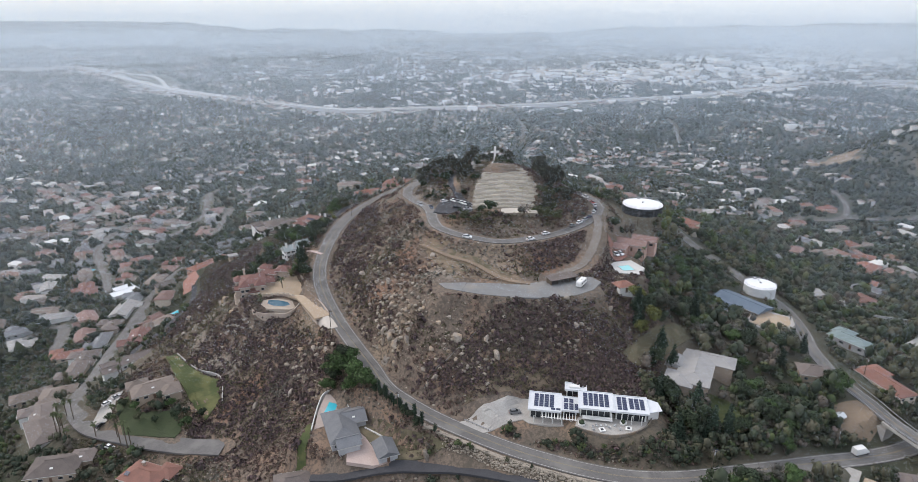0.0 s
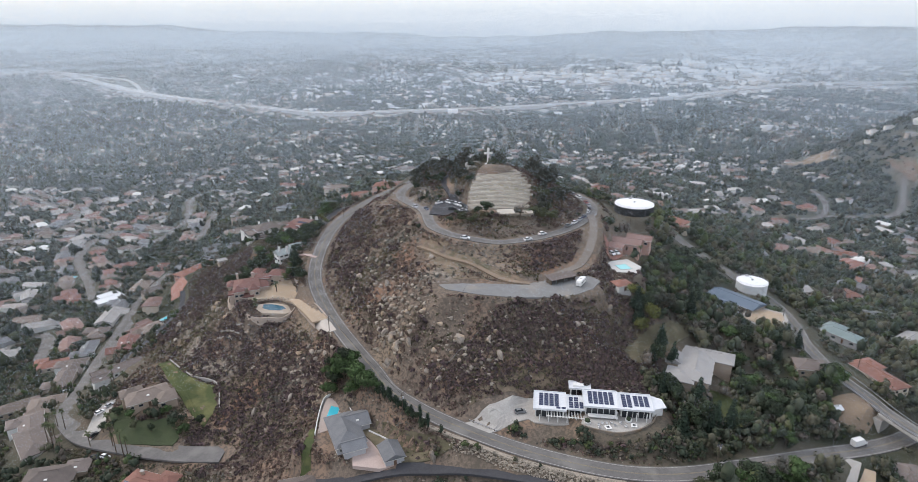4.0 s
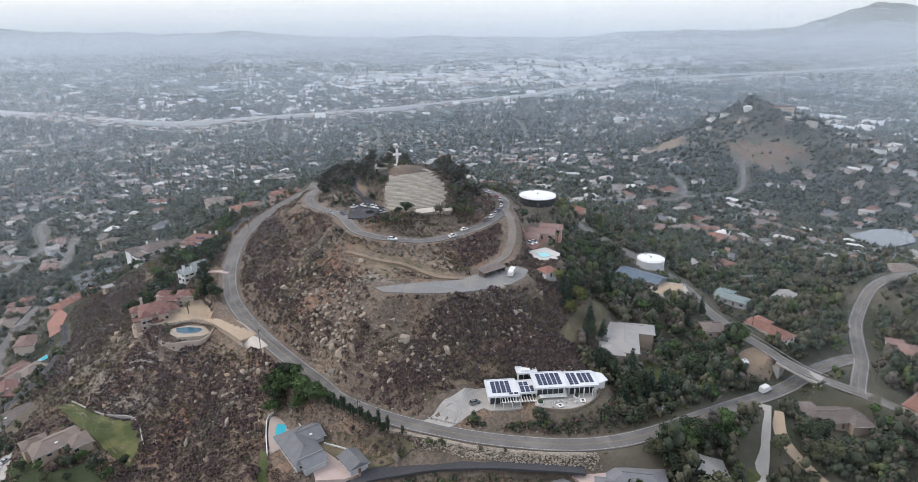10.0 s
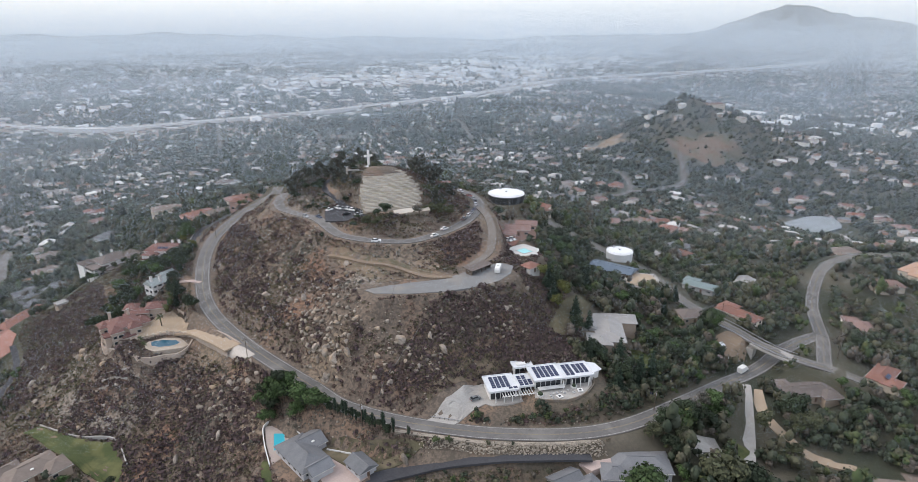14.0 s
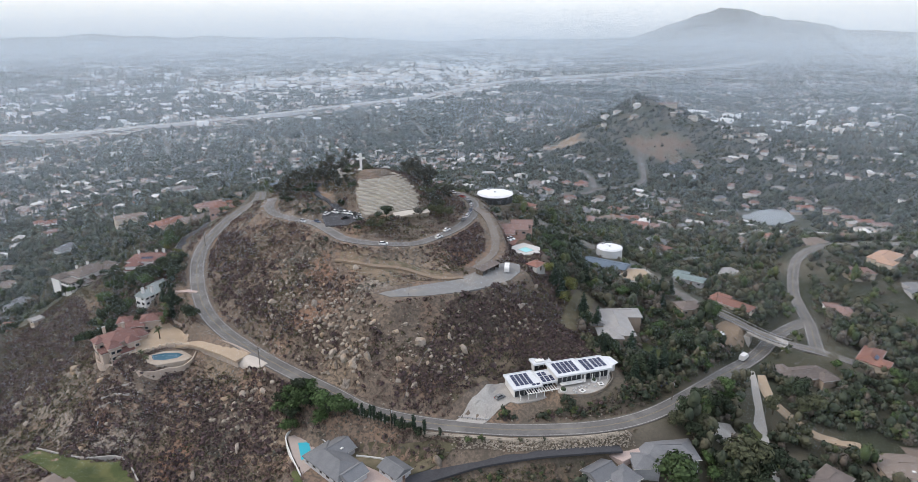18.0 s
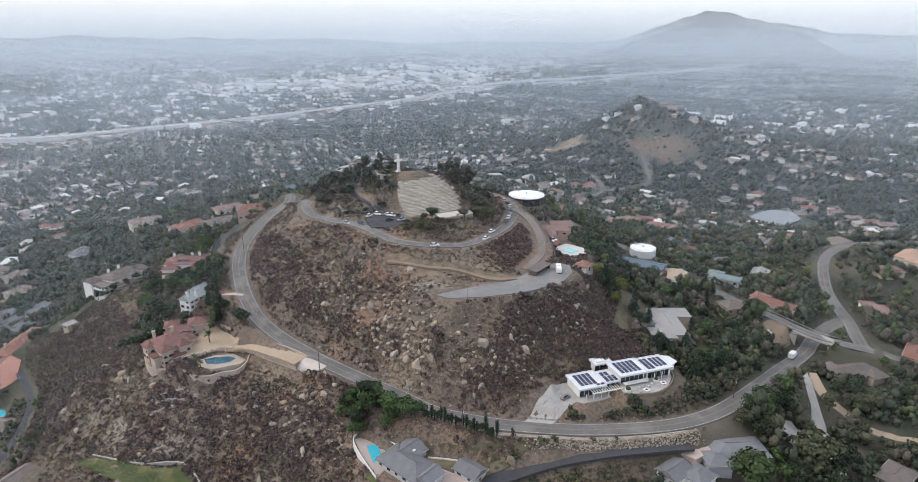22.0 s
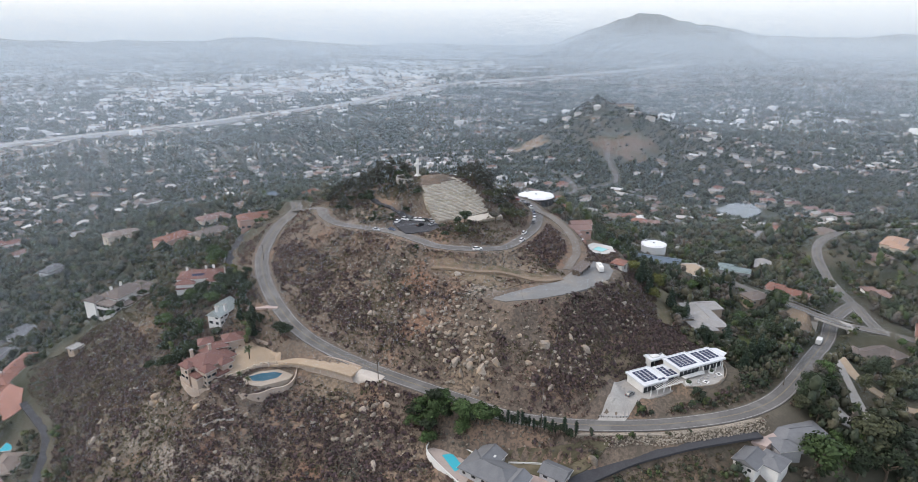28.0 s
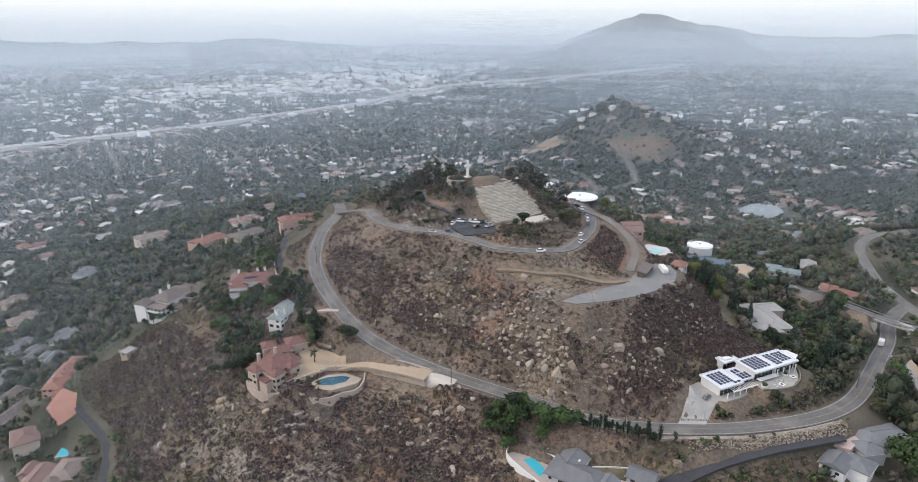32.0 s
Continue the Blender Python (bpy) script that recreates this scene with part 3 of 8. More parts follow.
gl.new(swap.outputs[0], gp.inputs["Base Color"])
tagged(new("ground", big_mesh("ground", np.stack([GX, GY, GZ], -1).reshape(-1, 3), quads, M_GROUND, True)),
       "dry brown hillside soil running down to a built-up plain", "ground", kind="structure")


def ribbon(line, left, right, lift, depth):
    """A road body along a line, between two offsets from its middle, closed below."""
    p = np.array(line)
    d = np.gradient(p[:, :2], axis=0)
    d /= np.linalg.norm(d, axis=1)[:, None]
    nrm = np.stack([-d[:, 1], d[:, 0]], 1)
    s = Shape()
    n = len(p)
    a, b = p[:, :2] + nrm * left, p[:, :2] + nrm * right
    v = [(*a[i], p[i, 2] + lift) for i in range(n)] + [(*b[i], p[i, 2] + lift) for i in range(n)]
    v += [(*a[i], p[i, 2] + lift - depth) for i in range(n)] + [(*b[i], p[i, 2] + lift - depth) for i in range(n)]
    f = []
    for i in range(n - 1):
        f += [(n + i, n + i + 1, i + 1, i), (2 * n + i, 2 * n + i + 1, 3 * n + i + 1, 3 * n + i), (i, i + 1, 2 * n + i + 1, 2 * n + i), (3 * n + i, 3 * n + i + 1, n + i + 1, n + i)]
    f += [(0, 2 * n, 3 * n, n), (n - 1, 2 * n - 1, 4 * n - 1, 3 * n - 1)]
    return s.add(v, f)


def street(name, key, material, label, lines=True):
    line, half = ROADS[key]
    ob = lone(name, ribbon(line, half, -half, 0.05, 0.5), material, label, "road", kind="structure")
    if lines:
        for off in (half - 0.55, -half + 0.55):
            part("edge_line", ribbon(line, off + 0.07, off - 0.07, 0.075, 0.02), M_LINE, ob, "worn white edge line")
        if lines == 2:
            for off in (0.16, -0.16):
                part("centre_line", ribbon(line, off + 0.045, off - 0.045, 0.075, 0.02), M_YELLOW, ob, "worn yellow centre line")
    return ob


street("road_main", "main", M_ASPHALT, "worn grey two-lane asphalt road winding round the hill", 2)
street("road_loop", "loop", M_ASPHALT, "narrow grey asphalt loop road below the hilltop", 1)
street("road_branch", "branch", mat("packed_dirt", (0.2, 0.18, 0.16), (0.15, 0.13, 0.115), 0.9, 0.95, bump=0.3), "unpaved grey access road down to the gravel lot", 0)
street("road_east", "east", M_ASPHALT, "grey asphalt road running down a ridge over a bridge", 2)
street("road_far", "far", M_ASPHALT, "wide pale asphalt road with a sharp bend among trees", 2)


LINES, PAVED = [], []  # drives and paved outlines that plants keep off


def strip_road(name, pts, half, material, label, lift=0.12):
    """A small road or drive laid on the ground."""
    p = smooth_line([(x, y, 0) for x, y in pts], 5)
    p[:, 2] = land(p[:, 0], p[:, 1])
    for _ in range(3):
        p[1:-1, 2] = (p[:-2, 2] + p[1:-1, 2] + p[2:, 2]) / 3
    LINES.append((p, half))
    return lone(name, ribbon(p, half, -half, lift, 0.9), material, label, "road", kind="structure")


strip_road("lane_west", [(-239, 500), (-239, 473), (-236, 430), (-232, 393), (-224, 350), (-208, 300), (-198, 268), (-172, 238), (-143, 224), (-118, 216), (-100, 214)], 4.8, M_ASPHALT, "grey residential street curving between houses", 0.5)
strip_road("drive_dark", [(-64, 187), (-48, 181.5), (-30, 180), (-13, 179.5), (5, 173.8), (24, 166.4), (40, 160.6), (50, 157.6)], 3, M_DARK_ASPHALT, "dark asphalt driveway below the road", 0.5)
strip_road("drive_lower", [(140, 176), (130, 164), (120, 152), (108, 140), (98, 128)], 2.6, M_CONCRETE, "pale concrete driveway going downhill", 0.4)
strip_road("drive_middle", [(143, 172), (136, 160), (137, 148), (140, 138), (150, 128)], 2.4, M_TAN_PAVE, "tan paved driveway with stone edging", 0.4)

strip_road("dirt_track", [(-18, 285), (-7, 272), (4, 266), (14, 259), (23, 253), (32, 251)], 2.2, M_DIRT, "tan dirt track across the slope to the gravel lot", 0.3)
for pts in ([(-391, 699), (-396, 656), (-379, 599), (-326, 521), (-291, 466)], [(-538, 694), (-492, 688), (-438, 681), (-387, 691), (-324, 661)], [(-657, 952), (-580, 880), (-515, 828), (-475, 759), (-483, 698)], [(-322, 388), (-310, 396), (-293, 405), (-274, 365)], [(-281, 726), (-261, 621), (-266, 599)]):
    strip_road("side_street", pts, 4.6, M_ASPHALT, "pale grey residential side street", 0.6)

# gravel lot, parking area and other paved sheets
lot = [(-9, 250), (-4, 252.4), (6, 251.4), (28, 249), (46, 256), (60, 258), (64, 252), (59, 244), (50, 238), (36, 235.6), (24, 235.8), (8, 239.4), (-6, 245)]
lone("gravel_lot", Shape().prism(lot, 136.6, 137.5), M_GRAVEL, "flat grey gravel lot cut into the slope", "gravel lot", kind="structure")
lone("parking_area", Shape().prism([(-14, 318), (2, 313), (14, 317), (10, 326), (4, 330), (0, 340), (-6, 346), (-11, 338)], 147.4, 149.35), M_DARK_ASPHALT, "dark asphalt parking area below the stone seats", "parking area", kind="structure")


# ---------------------------------------------------------------- the built-up plain
rng = np.random.default_rng(7)
ICO = bmesh.new()
bmesh.ops.create_icosphere(ICO, subdivisions=1, radius=1)
ICO_V = np.array([v.co[:] for v in ICO.verts])
ICO_F = np.array([[v.index for v in f.verts] for f in ICO.faces])
ICO.free()


OCT_V = np.array([(1, 0, 0), (0, 1, 0), (-1, 0, 0), (0, -1, 0), (0, 0, 1), (0, 0, -1)], float)
OCT_F = np.array([(0, 1, 4), (1, 2, 4), (2, 3, 4), (3, 0, 4), (1, 0, 5), (2, 1, 5), (3, 2, 5), (0, 3, 5)])


# a crown of three lumps
TUFT_V = np.vstack([OCT_V * np.array([0.72, 0.7, 0.62]) + o for o in (np.array([0.35, 0.1, -0.1]), np.array([-0.3, 0.33, -0.22]), np.array([-0.08, -0.3, 0.32]))])
TUFT_F = np.vstack([OCT_F + 6 * i for i in range(3)])


def clumps(name, pos, rad, tall, material, label, rough=0.32, category="trees", base=None):
    """Many uneven crowns in one mesh."""
    bv, bf = base or (ICO_V, ICO_F)
    n, k = len(pos), len(bv)
    scale = np.stack([rad, rad * rng.uniform(0.75, 1.25, n), tall], 1)
    jit = 1 + rng.uniform(-rough, rough, (n, k, 1))
    v = bv[None] * jit * scale[:, None, :] + pos[:, None, :]
    f = (bf[None] + (np.arange(n) * k)[:, None, None]).reshape(-1, 3)
    return tagged(new(name, big_mesh(name, v.reshape(-1, 3), f, material)), label, category, kind="stuff")


def hip_houses(name, pos, half, turn, wall_h, roof_h, label):
    """Many small houses: a walls mesh and a roofs mesh."""
    n = len(pos)
    c, s = np.cos(turn), np.sin(turn)

    def ring(scale, z):
        lx = np.stack([-half[:, 0], half[:, 0], half[:, 0], -half[:, 0]], 1) * scale
        ly = np.stack([-half[:, 1], -half[:, 1], half[:, 1], half[:, 1]], 1) * scale
        return np.stack([pos[:, 0:1] + lx * c[:, None] - ly * s[:, None], pos[:, 1:2] + lx * s[:, None] + ly * c[:, None], np.repeat((pos[:, 2] + z)[:, None], 4, 1)], 2)
    wall = np.concatenate([ring(0.93, -3.0 + 0 * wall_h), ring(0.93, wall_h)], 1)
    wf = np.array([(0, 1, 5, 4), (1, 2, 6, 5), (2, 3, 7, 6), (3, 0, 4, 7)])
    f = (wf[None] + (np.arange(n) * 8)[:, None, None]).reshape(-1, 4)
    walls = tagged(new(name + "_walls", big_mesh(name + "_walls", wall.reshape(-1, 3), f, M_FAR_WALLS)), label + ", pale walls", "houses", kind="stuff")
    low = ring(1.0, wall_h)
    ridge = np.stack([-half[:, 0] * 0.5, half[:, 0] * 0.5], 1)
    rx = np.stack([pos[:, 0:1] + ridge * c[:, None], pos[:, 1:2] + ridge * s[:, None], np.repeat((pos[:, 2] + wall_h + roof_h)[:, None], 2, 1)], 2)
    top = np.concatenate([low, rx], 1)
    rf = np.array([(0, 1, 5, 4), (2, 3, 4, 5), (1, 2, 5, 5), (3, 0, 4, 4)])
    tri = np.array([(0, 1, 5), (0, 5, 4), (2, 3, 4), (2, 4, 5), (1, 2, 5), (3, 0, 4)])
    f = (tri[None] + (np.arange(n) * 6)[:, None, None]).reshape(-1, 3)
    tagged(new(name + "_roofs", big_mesh(name + "_roofs", top.reshape(-1, 3), f, M_FAR_ROOFS)), label + ", tiled and shingled roofs", "houses", kind="stuff")
    return walls


def scatter(n, r0, r1, power=1.0):
    """Random places in the sector ahead, r0 to r1 metres out."""
    az = rng.uniform(radians(-48), radians(82), n)
    r = np.sqrt(rng.uniform(0, 1, n) ** power * (r1 * r1 - r0 * r0) + r0 * r0)
    return np.sin(az) * r - 60, np.cos(az) * r + 20


FREEWAY = smooth_line([(-2700, 3060, 0), (-2253, 3140, 0), (-1937, 3200, 0), (-1644, 2960, 0), (-1400, 2800, 0), (-1063, 2480, 0), (-669, 2110, 0), (-479, 2040, 0), (-292, 2010, 0), (-110, 2040, 0), (140, 2110, 0), (430, 2230, 0), (790, 2410, 0), (1090, 2570, 0), (1350, 2740, 0), (1530, 2850, 0), (1760, 2800, 0), (2000, 2740, 0), (2500, 2700, 0), (3300, 2700, 0)], 8)
FREEWAY[:, 2] = land(FREEWAY[:, 0], FREEWAY[:, 1]) + 8
for _ in range(40):
    FREEWAY[1:-1, 2] = (FREEWAY[:-2, 2] + FREEWAY[1:-1, 2] * 2 + FREEWAY[2:, 2]) / 4
RAMP = smooth_line([(790, 2380, 0), (1100, 2500, 0), (1400, 2610, 0), (1700, 2660, 0), (2200, 2600, 0)], 8)
RAMP[:, 2] = land(RAMP[:, 0], RAMP[:, 1]) + 3
LOOP_RAMP = smooth_line([(-1250, 2690, 0), (-1370, 2900, 0), (-1480, 3010, 0), (-1640, 3060, 0), (-1860, 3280, 0), (-2200, 3260, 0)], 8)
LOOP_RAMP[:, 2] = land(LOOP_RAMP[:, 0], LOOP_RAMP[:, 1]) + 4
M_FREEWAY = mat("pale_concrete_paving", (0.62, 0.61, 0.59), (0.52, 0.51, 0.5), 0.3, 0.9)
freeway = lone("freeway", ribbon(FREEWAY, 15, -15, 0, 12), M_FREEWAY, "pale concrete freeway crossing the plain", "freeway", kind="structure")
part("median", ribbon(FREEWAY, 0.7, -0.7, 1.1, 1.1), M_CONCRETE, freeway, "low concrete barrier")
for way in (RAMP, LOOP_RAMP):
    lone("freeway_ramp", ribbon(way, 8, -8, 0, 12), M_FREEWAY, "pale concrete ramp curving off the freeway", "freeway", kind="structure")

FAR_STREETS = [
    [(-72, 2080), (-68, 1820), (-68, 1600), (-75, 1480)], [(170, 2260), (160, 2000), (172, 1750), (156, 1480), (120, 1350)],
    [(180, 3000), (168, 2780), (172, 2350)], [(-420, 1700), (-200, 1640), (60, 1650), (300, 1700), (600, 1650)],
    [(-700, 1300), (-400, 1250), (-100, 1290), (200, 1230), (500, 1280)], [(450, 1250), (520, 1500), (560, 1900), (600, 2300)],
    [(-560, 900), (-480, 1050), (-420, 1300), (-430, 1700)], [(-330, 560), (-310, 700), (-360, 860), (-330, 1000)],
    [(900, 1500), (1200, 1350), (1700, 1250)], [(1000, 1800), (1400, 1900), (2000, 1900)], [(1500, 900), (1600, 1300), (1700, 1900)],
    [(420, 640), (520, 660), (600, 760)], [(250, 520), (330, 600), (420, 640), (470, 740), (440, 850)],
]
STREET_LINES = []
for i, pts in enumerate(FAR_STREETS):
    p = smooth_line([(x, y, 0) for x, y in pts], 8)
    p[:, 2] = land(p[:, 0], p[:, 1])
    STREET_LINES.append(p)
    lone("far_street", ribbon(p, 3.2, -3.2, 0.6, 2), M_ASPHALT, "grey street running between low houses", "road", kind="structure")


def clear_of(x, y, lines, gap):
    ok = np.ones(len(x), bool)
    gap = np.broadcast_to(gap, x.shape)
    for line in lines:
        j = beside(x, y, line, float(np.max(gap)) if len(gap) else 0)
        if len(j):
            ok[j] &= road_gap(x[j], y[j], line)[0] > gap[j]
    return ok


OPEN_FIELDS = [(578, 925, 38), (636, 752, 58), (590, 504, 46), (742, 850, 22)]


def open_ground(x, y):
    ok = np.ones(len(x), bool)
    for cx, cy, r in OPEN_FIELDS:
        ok &= np.hypot((x - cx), (y - cy)) > r
    return ok


def built(x, y):
    """How closely the plain is built over, about -1 in the woods to 1 in the blocks of houses."""
    return np.sin(x * 0.0105 + 1.3 * np.sin(y * 0.0062 + 1)) * np.cos(y * 0.0088 + 0.9 * np.sin(x * 0.0051)) + 0.45 * np.sin(x * 0.029 + y * 0.017) * np.cos(y * 0.024 - x * 0.009)


def off_plots(x, y, gap, near=1.0):
    """Clear of the gardens, houses and streets below the hill."""
    ok = clear_of(x, y, [l for l, h in LINES], gap) & clear_of(x, y, [r[0] for r in ROADS.values()], gap + 3)
    for cx, cy, r in TAKEN:
        ok &= np.hypot(x - cx, y - cy) > r * near
    return ok


def district(count, r0, r1, sizes, power=1.0):
    x, y = scatter(count, r0, r1, power)
    far_side = (np.hypot(x - 20, y - 330) > 330) | (y > 520)
    ok = far_side & clear_of(x, y, STREET_LINES + [FREEWAY, RAMP, LOOP_RAMP], 18) & open_ground(x, y)
    ok &= rng.uniform(-1.25, 0.8, count) < built(x, y)
    ok &= (np.hypot(x - 690, y - 830) > 150) | (rng.uniform(size=count) < 0.3)
    if r0 < 1000:
        ok &= off_plots(x, y, 14) & ((np.abs(x + 60) > 170) | (y > 800))
    x, y = x[ok], y[ok]
    cell = sizes[1] * 2.1
    _, pick = np.unique(np.stack([np.floor(x / cell), np.floor(y / cell)], 1), axis=0, return_index=True)
    x, y = x[pick], y[pick]
    n = len(x)
    half = np.stack([rng.uniform(sizes[0], sizes[1], n), rng.uniform(sizes[0] * 0.62, sizes[0] * 1.0, n)], 1)
    turn = np.round((np.sin(x * 0.002) + np.cos(y * 0.0017)) * 1.5, 1) + rng.choice([0, math.pi / 2], n)
    return np.stack([x, y, land(x, y)], 1), half, turn, rng.uniform(2.8, 5.4, n), rng.uniform(1.4, 2.6, n)


hip_houses("middle_suburb", *district(19000, 1450, 3000, (6.5, 11)), "low suburban houses on the plain")
hip_houses("distant_suburb", *district(17000, 2900, 4700, (8, 15)), "distant low houses in haze")


def blocks(count, cx, cy, sx, sy, big):
    x, y = rng.normal(cx, sx, count), rng.normal(cy, sy, count)
    ok = clear_of(x, y, [FREEWAY, RAMP, LOOP_RAMP], 45)
    x, y = x[ok], y[ok]
    n = len(x)
    half = np.stack([rng.uniform(big * 0.4, big, n), rng.uniform(big * 0.3, big * 0.7, n)], 1)
    return np.stack([x, y, land(x, y)], 1), half, rng.choice([0.3, 0.3 + math.pi / 2], n), rng.uniform(6, 13, n)


def flat_blocks(name, pos, half, turn, h, label):
    """Large flat-roofed buildings in one mesh."""
    n = len(pos)
    c, s = np.cos(turn)[:, None], np.sin(turn)[:, None]
    lx = np.stack([-half[:, 0], half[:, 0], half[:, 0], -half[:, 0]], 1)
    ly = np.stack([-half[:, 1], -half[:, 1], half[:, 1], half[:, 1]], 1)
    px, py = pos[:, 0:1] + lx * c - ly * s, pos[:, 1:2] + lx * s + ly * c
    v = np.concatenate([np.stack([px, py, np.repeat(pos[:, 2:3] - 4, 4, 1)], 2), np.stack([px, py, np.repeat((pos[:, 2] + h)[:, None], 4, 1)], 2)], 1)
    bf = np.array([(4, 5, 6, 7), (0, 1, 5, 4), (1, 2, 6, 5), (2, 3, 7, 6), (3, 0, 4, 7)])
    f = (bf[None] + (np.arange(n) * 8)[:, None, None]).reshape(-1, 4)
    tagged(new(name, big_mesh(name, v.reshape(-1, 3), f, palette("flat_roofs", [(0.72, 0.72, 0.72), (0.55, 0.55, 0.55), (0.8, 0.8, 0.79), (0.6, 0.56, 0.52)]))), label, "buildings", kind="stuff")


flat_blocks("shopping_centre", *blocks(110, 1750, 3450, 330, 170, 50), "white flat-roofed shopping buildings far off")
flat_blocks("commercial_strip", *blocks(420, 700, 3050, 800, 300, 24), "pale flat-roofed commercial buildings along the freeway")
flat_blocks("warehouses", *blocks(70, 1650, 1300, 330, 260, 26), "pale warehouses on the plain")
flat_blocks("far_commerce", *blocks(330, 900, 3900, 1500, 330, 26), "pale flat-roofed buildings across the far plain")
flat_blocks("midtown_blocks", *blocks(200, 200, 2400, 700, 280, 16), "pale low blocks beside the freeway")


def woods(name, count, r0, r1, rad, label, base=None):
    x, y = scatter(count, r0, r1)
    keep = clear_of(x, y, STREET_LINES, 9) & clear_of(x, y + 45, [FREEWAY, RAMP, LOOP_RAMP], 78) & (open_ground(x, y) | ((rng.uniform(size=len(x)) < 0.13) & (np.hypot(x - 636, y - 752) < 75))) & ((np.hypot(x - 20, y - 330) > 260) | (y > 470))
    town = np.exp(-(((x - 800) / 900) ** 2 + ((y - 3150) / 420) ** 2)) * 2.2
    keep &= rng.uniform(-2.1 if r0 < 1000 else -1.7, 1.0, len(x)) < -town - 0.9 * built(x, y)
    if r0 < 1000:
        keep &= off_plots(x, y, 6.0, 0.72)
    x, y = x[keep], y[keep]
    r = rng.uniform(rad[0], rad[1], len(x)) * rng.choice([0.8, 1.0, 1.5], len(x), p=[0.4, 0.45, 0.15])
    h = r * rng.uniform(0.8, 1.5, len(x))
    pos = np.stack([x, y, land(x, y) + h * 0.62], 1)
    clumps(name, pos, r, h, M_FAR_TREES, label, 0.48, base=base)


woods("plain_trees", 98000, 1200, 2900, (3.2, 6.2), "dark green trees across the plain", (OCT_V, OCT_F))
woods("distant_trees", 46000, 2800, 4800, (5, 10), "distant dark trees in haze", (OCT_V, OCT_F))

# bare ground and the lake
for name, (cx, cy, r), m, label in (("bare_field", OPEN_FIELDS[0], M_DIRT, "bare graded field of pink-brown soil"), ("bare_slope", OPEN_FIELDS[1], mat("reddish_soil", (0.18, 0.128, 0.098), (0.115, 0.09, 0.068), 0.5, 0.95, third=(0.08, 0.08, 0.05), third_scale=0.05), "bare reddish slope with sparse scrub")):
    a = np.linspace(0, 2 * math.pi, 26)[:-1]
    rr = r * (0.8 + 0.22 * np.sin(a * 3 + cx) + 0.12 * np.sin(a * 5 + cy))
    rings = [np.stack([cx + np.cos(a) * rr * k, cy + np.sin(a) * rr * k], 1) for k in (1.0, 0.75, 0.5, 0.25)]
    p = np.vstack(rings + [np.array([[cx, cy]])])
    v = np.column_stack([p, land(p[:, 0], p[:, 1]) + 2.0])
    n = len(a)
    f = [(i + k * n, (i + 1) % n + k * n, (i + 1) % n + (k + 1) * n, i + (k + 1) * n) for k in range(3) for i in range(n)] + [(i + 3 * n, (i + 1) % n + 3 * n, 4 * n) for i in range(n)]
    lone(name, mesh_of(name, v, f, m, smooth=True), m, label, "ground", kind="structure")
a = np.linspace(0, 2 * math.pi, 41)[:-1]
LAKE_LEVEL = float(land(592 + np.cos(a) * 30, 506 + np.sin(a) * 22).max()) + 0.4
lone("lake", Shape().prism([(592 + math.cos(t) * (40 + 8 * math.sin(3 * t)), 506 + math.sin(t) * (30 + 7 * math.sin(2 * t + 1))) for t in a], 6, LAKE_LEVEL), M_LAKE, "still grey lake reflecting the sky", "lake", kind="structure")

# the mountain behind the plain
mu, mv = np.meshgrid(np.linspace(-1, 1, 70), np.linspace(-1, 1, 24))
az0, dist = radians(48.5), 4550
mx, my = mu * 2200, mv * 260
prof = 42 * np.exp(-(mx / 230) ** 2) + 318 * np.exp(-((mx - 150) / 830) ** 2) + 110 * np.exp(-((mx - 1200) / 500) ** 2)
prof = prof * (1 + 0.025 * np.sin(mx * 0.013) + 0.02 * np.sin(mx * 0.041))
mz = -60 + (prof + 40) * np.exp(-(my / 150) ** 2)
wx = math.sin(az0) * (dist + my) + math.cos(az0) * mx - 150
wy = math.cos(az0) * (dist + my) - math.sin(az0) * mx + 60
idx = np.arange(mu.size).reshape(mu.shape)
quads = np.stack([idx[:-1, :-1], idx[:-1, 1:], idx[1:, 1:], idx[1:, :-1]], -1).reshape(-1, 4)
lone("backdrop_mountain", big_mesh("backdrop_mountain", np.stack([wx, wy, mz], -1).reshape(-1, 3), quads, mat("mountain_scrub", (0.13, 0.135, 0.13), (0.1, 0.105, 0.1), 0.01, 1.0), True), None, "hazy scrub-covered mountain on the skyline", "mountain", kind="structure")


# ---------------------------------------------------------------- the hilltop
TAKEN = []  # round plots that plants keep off: x, y, radius


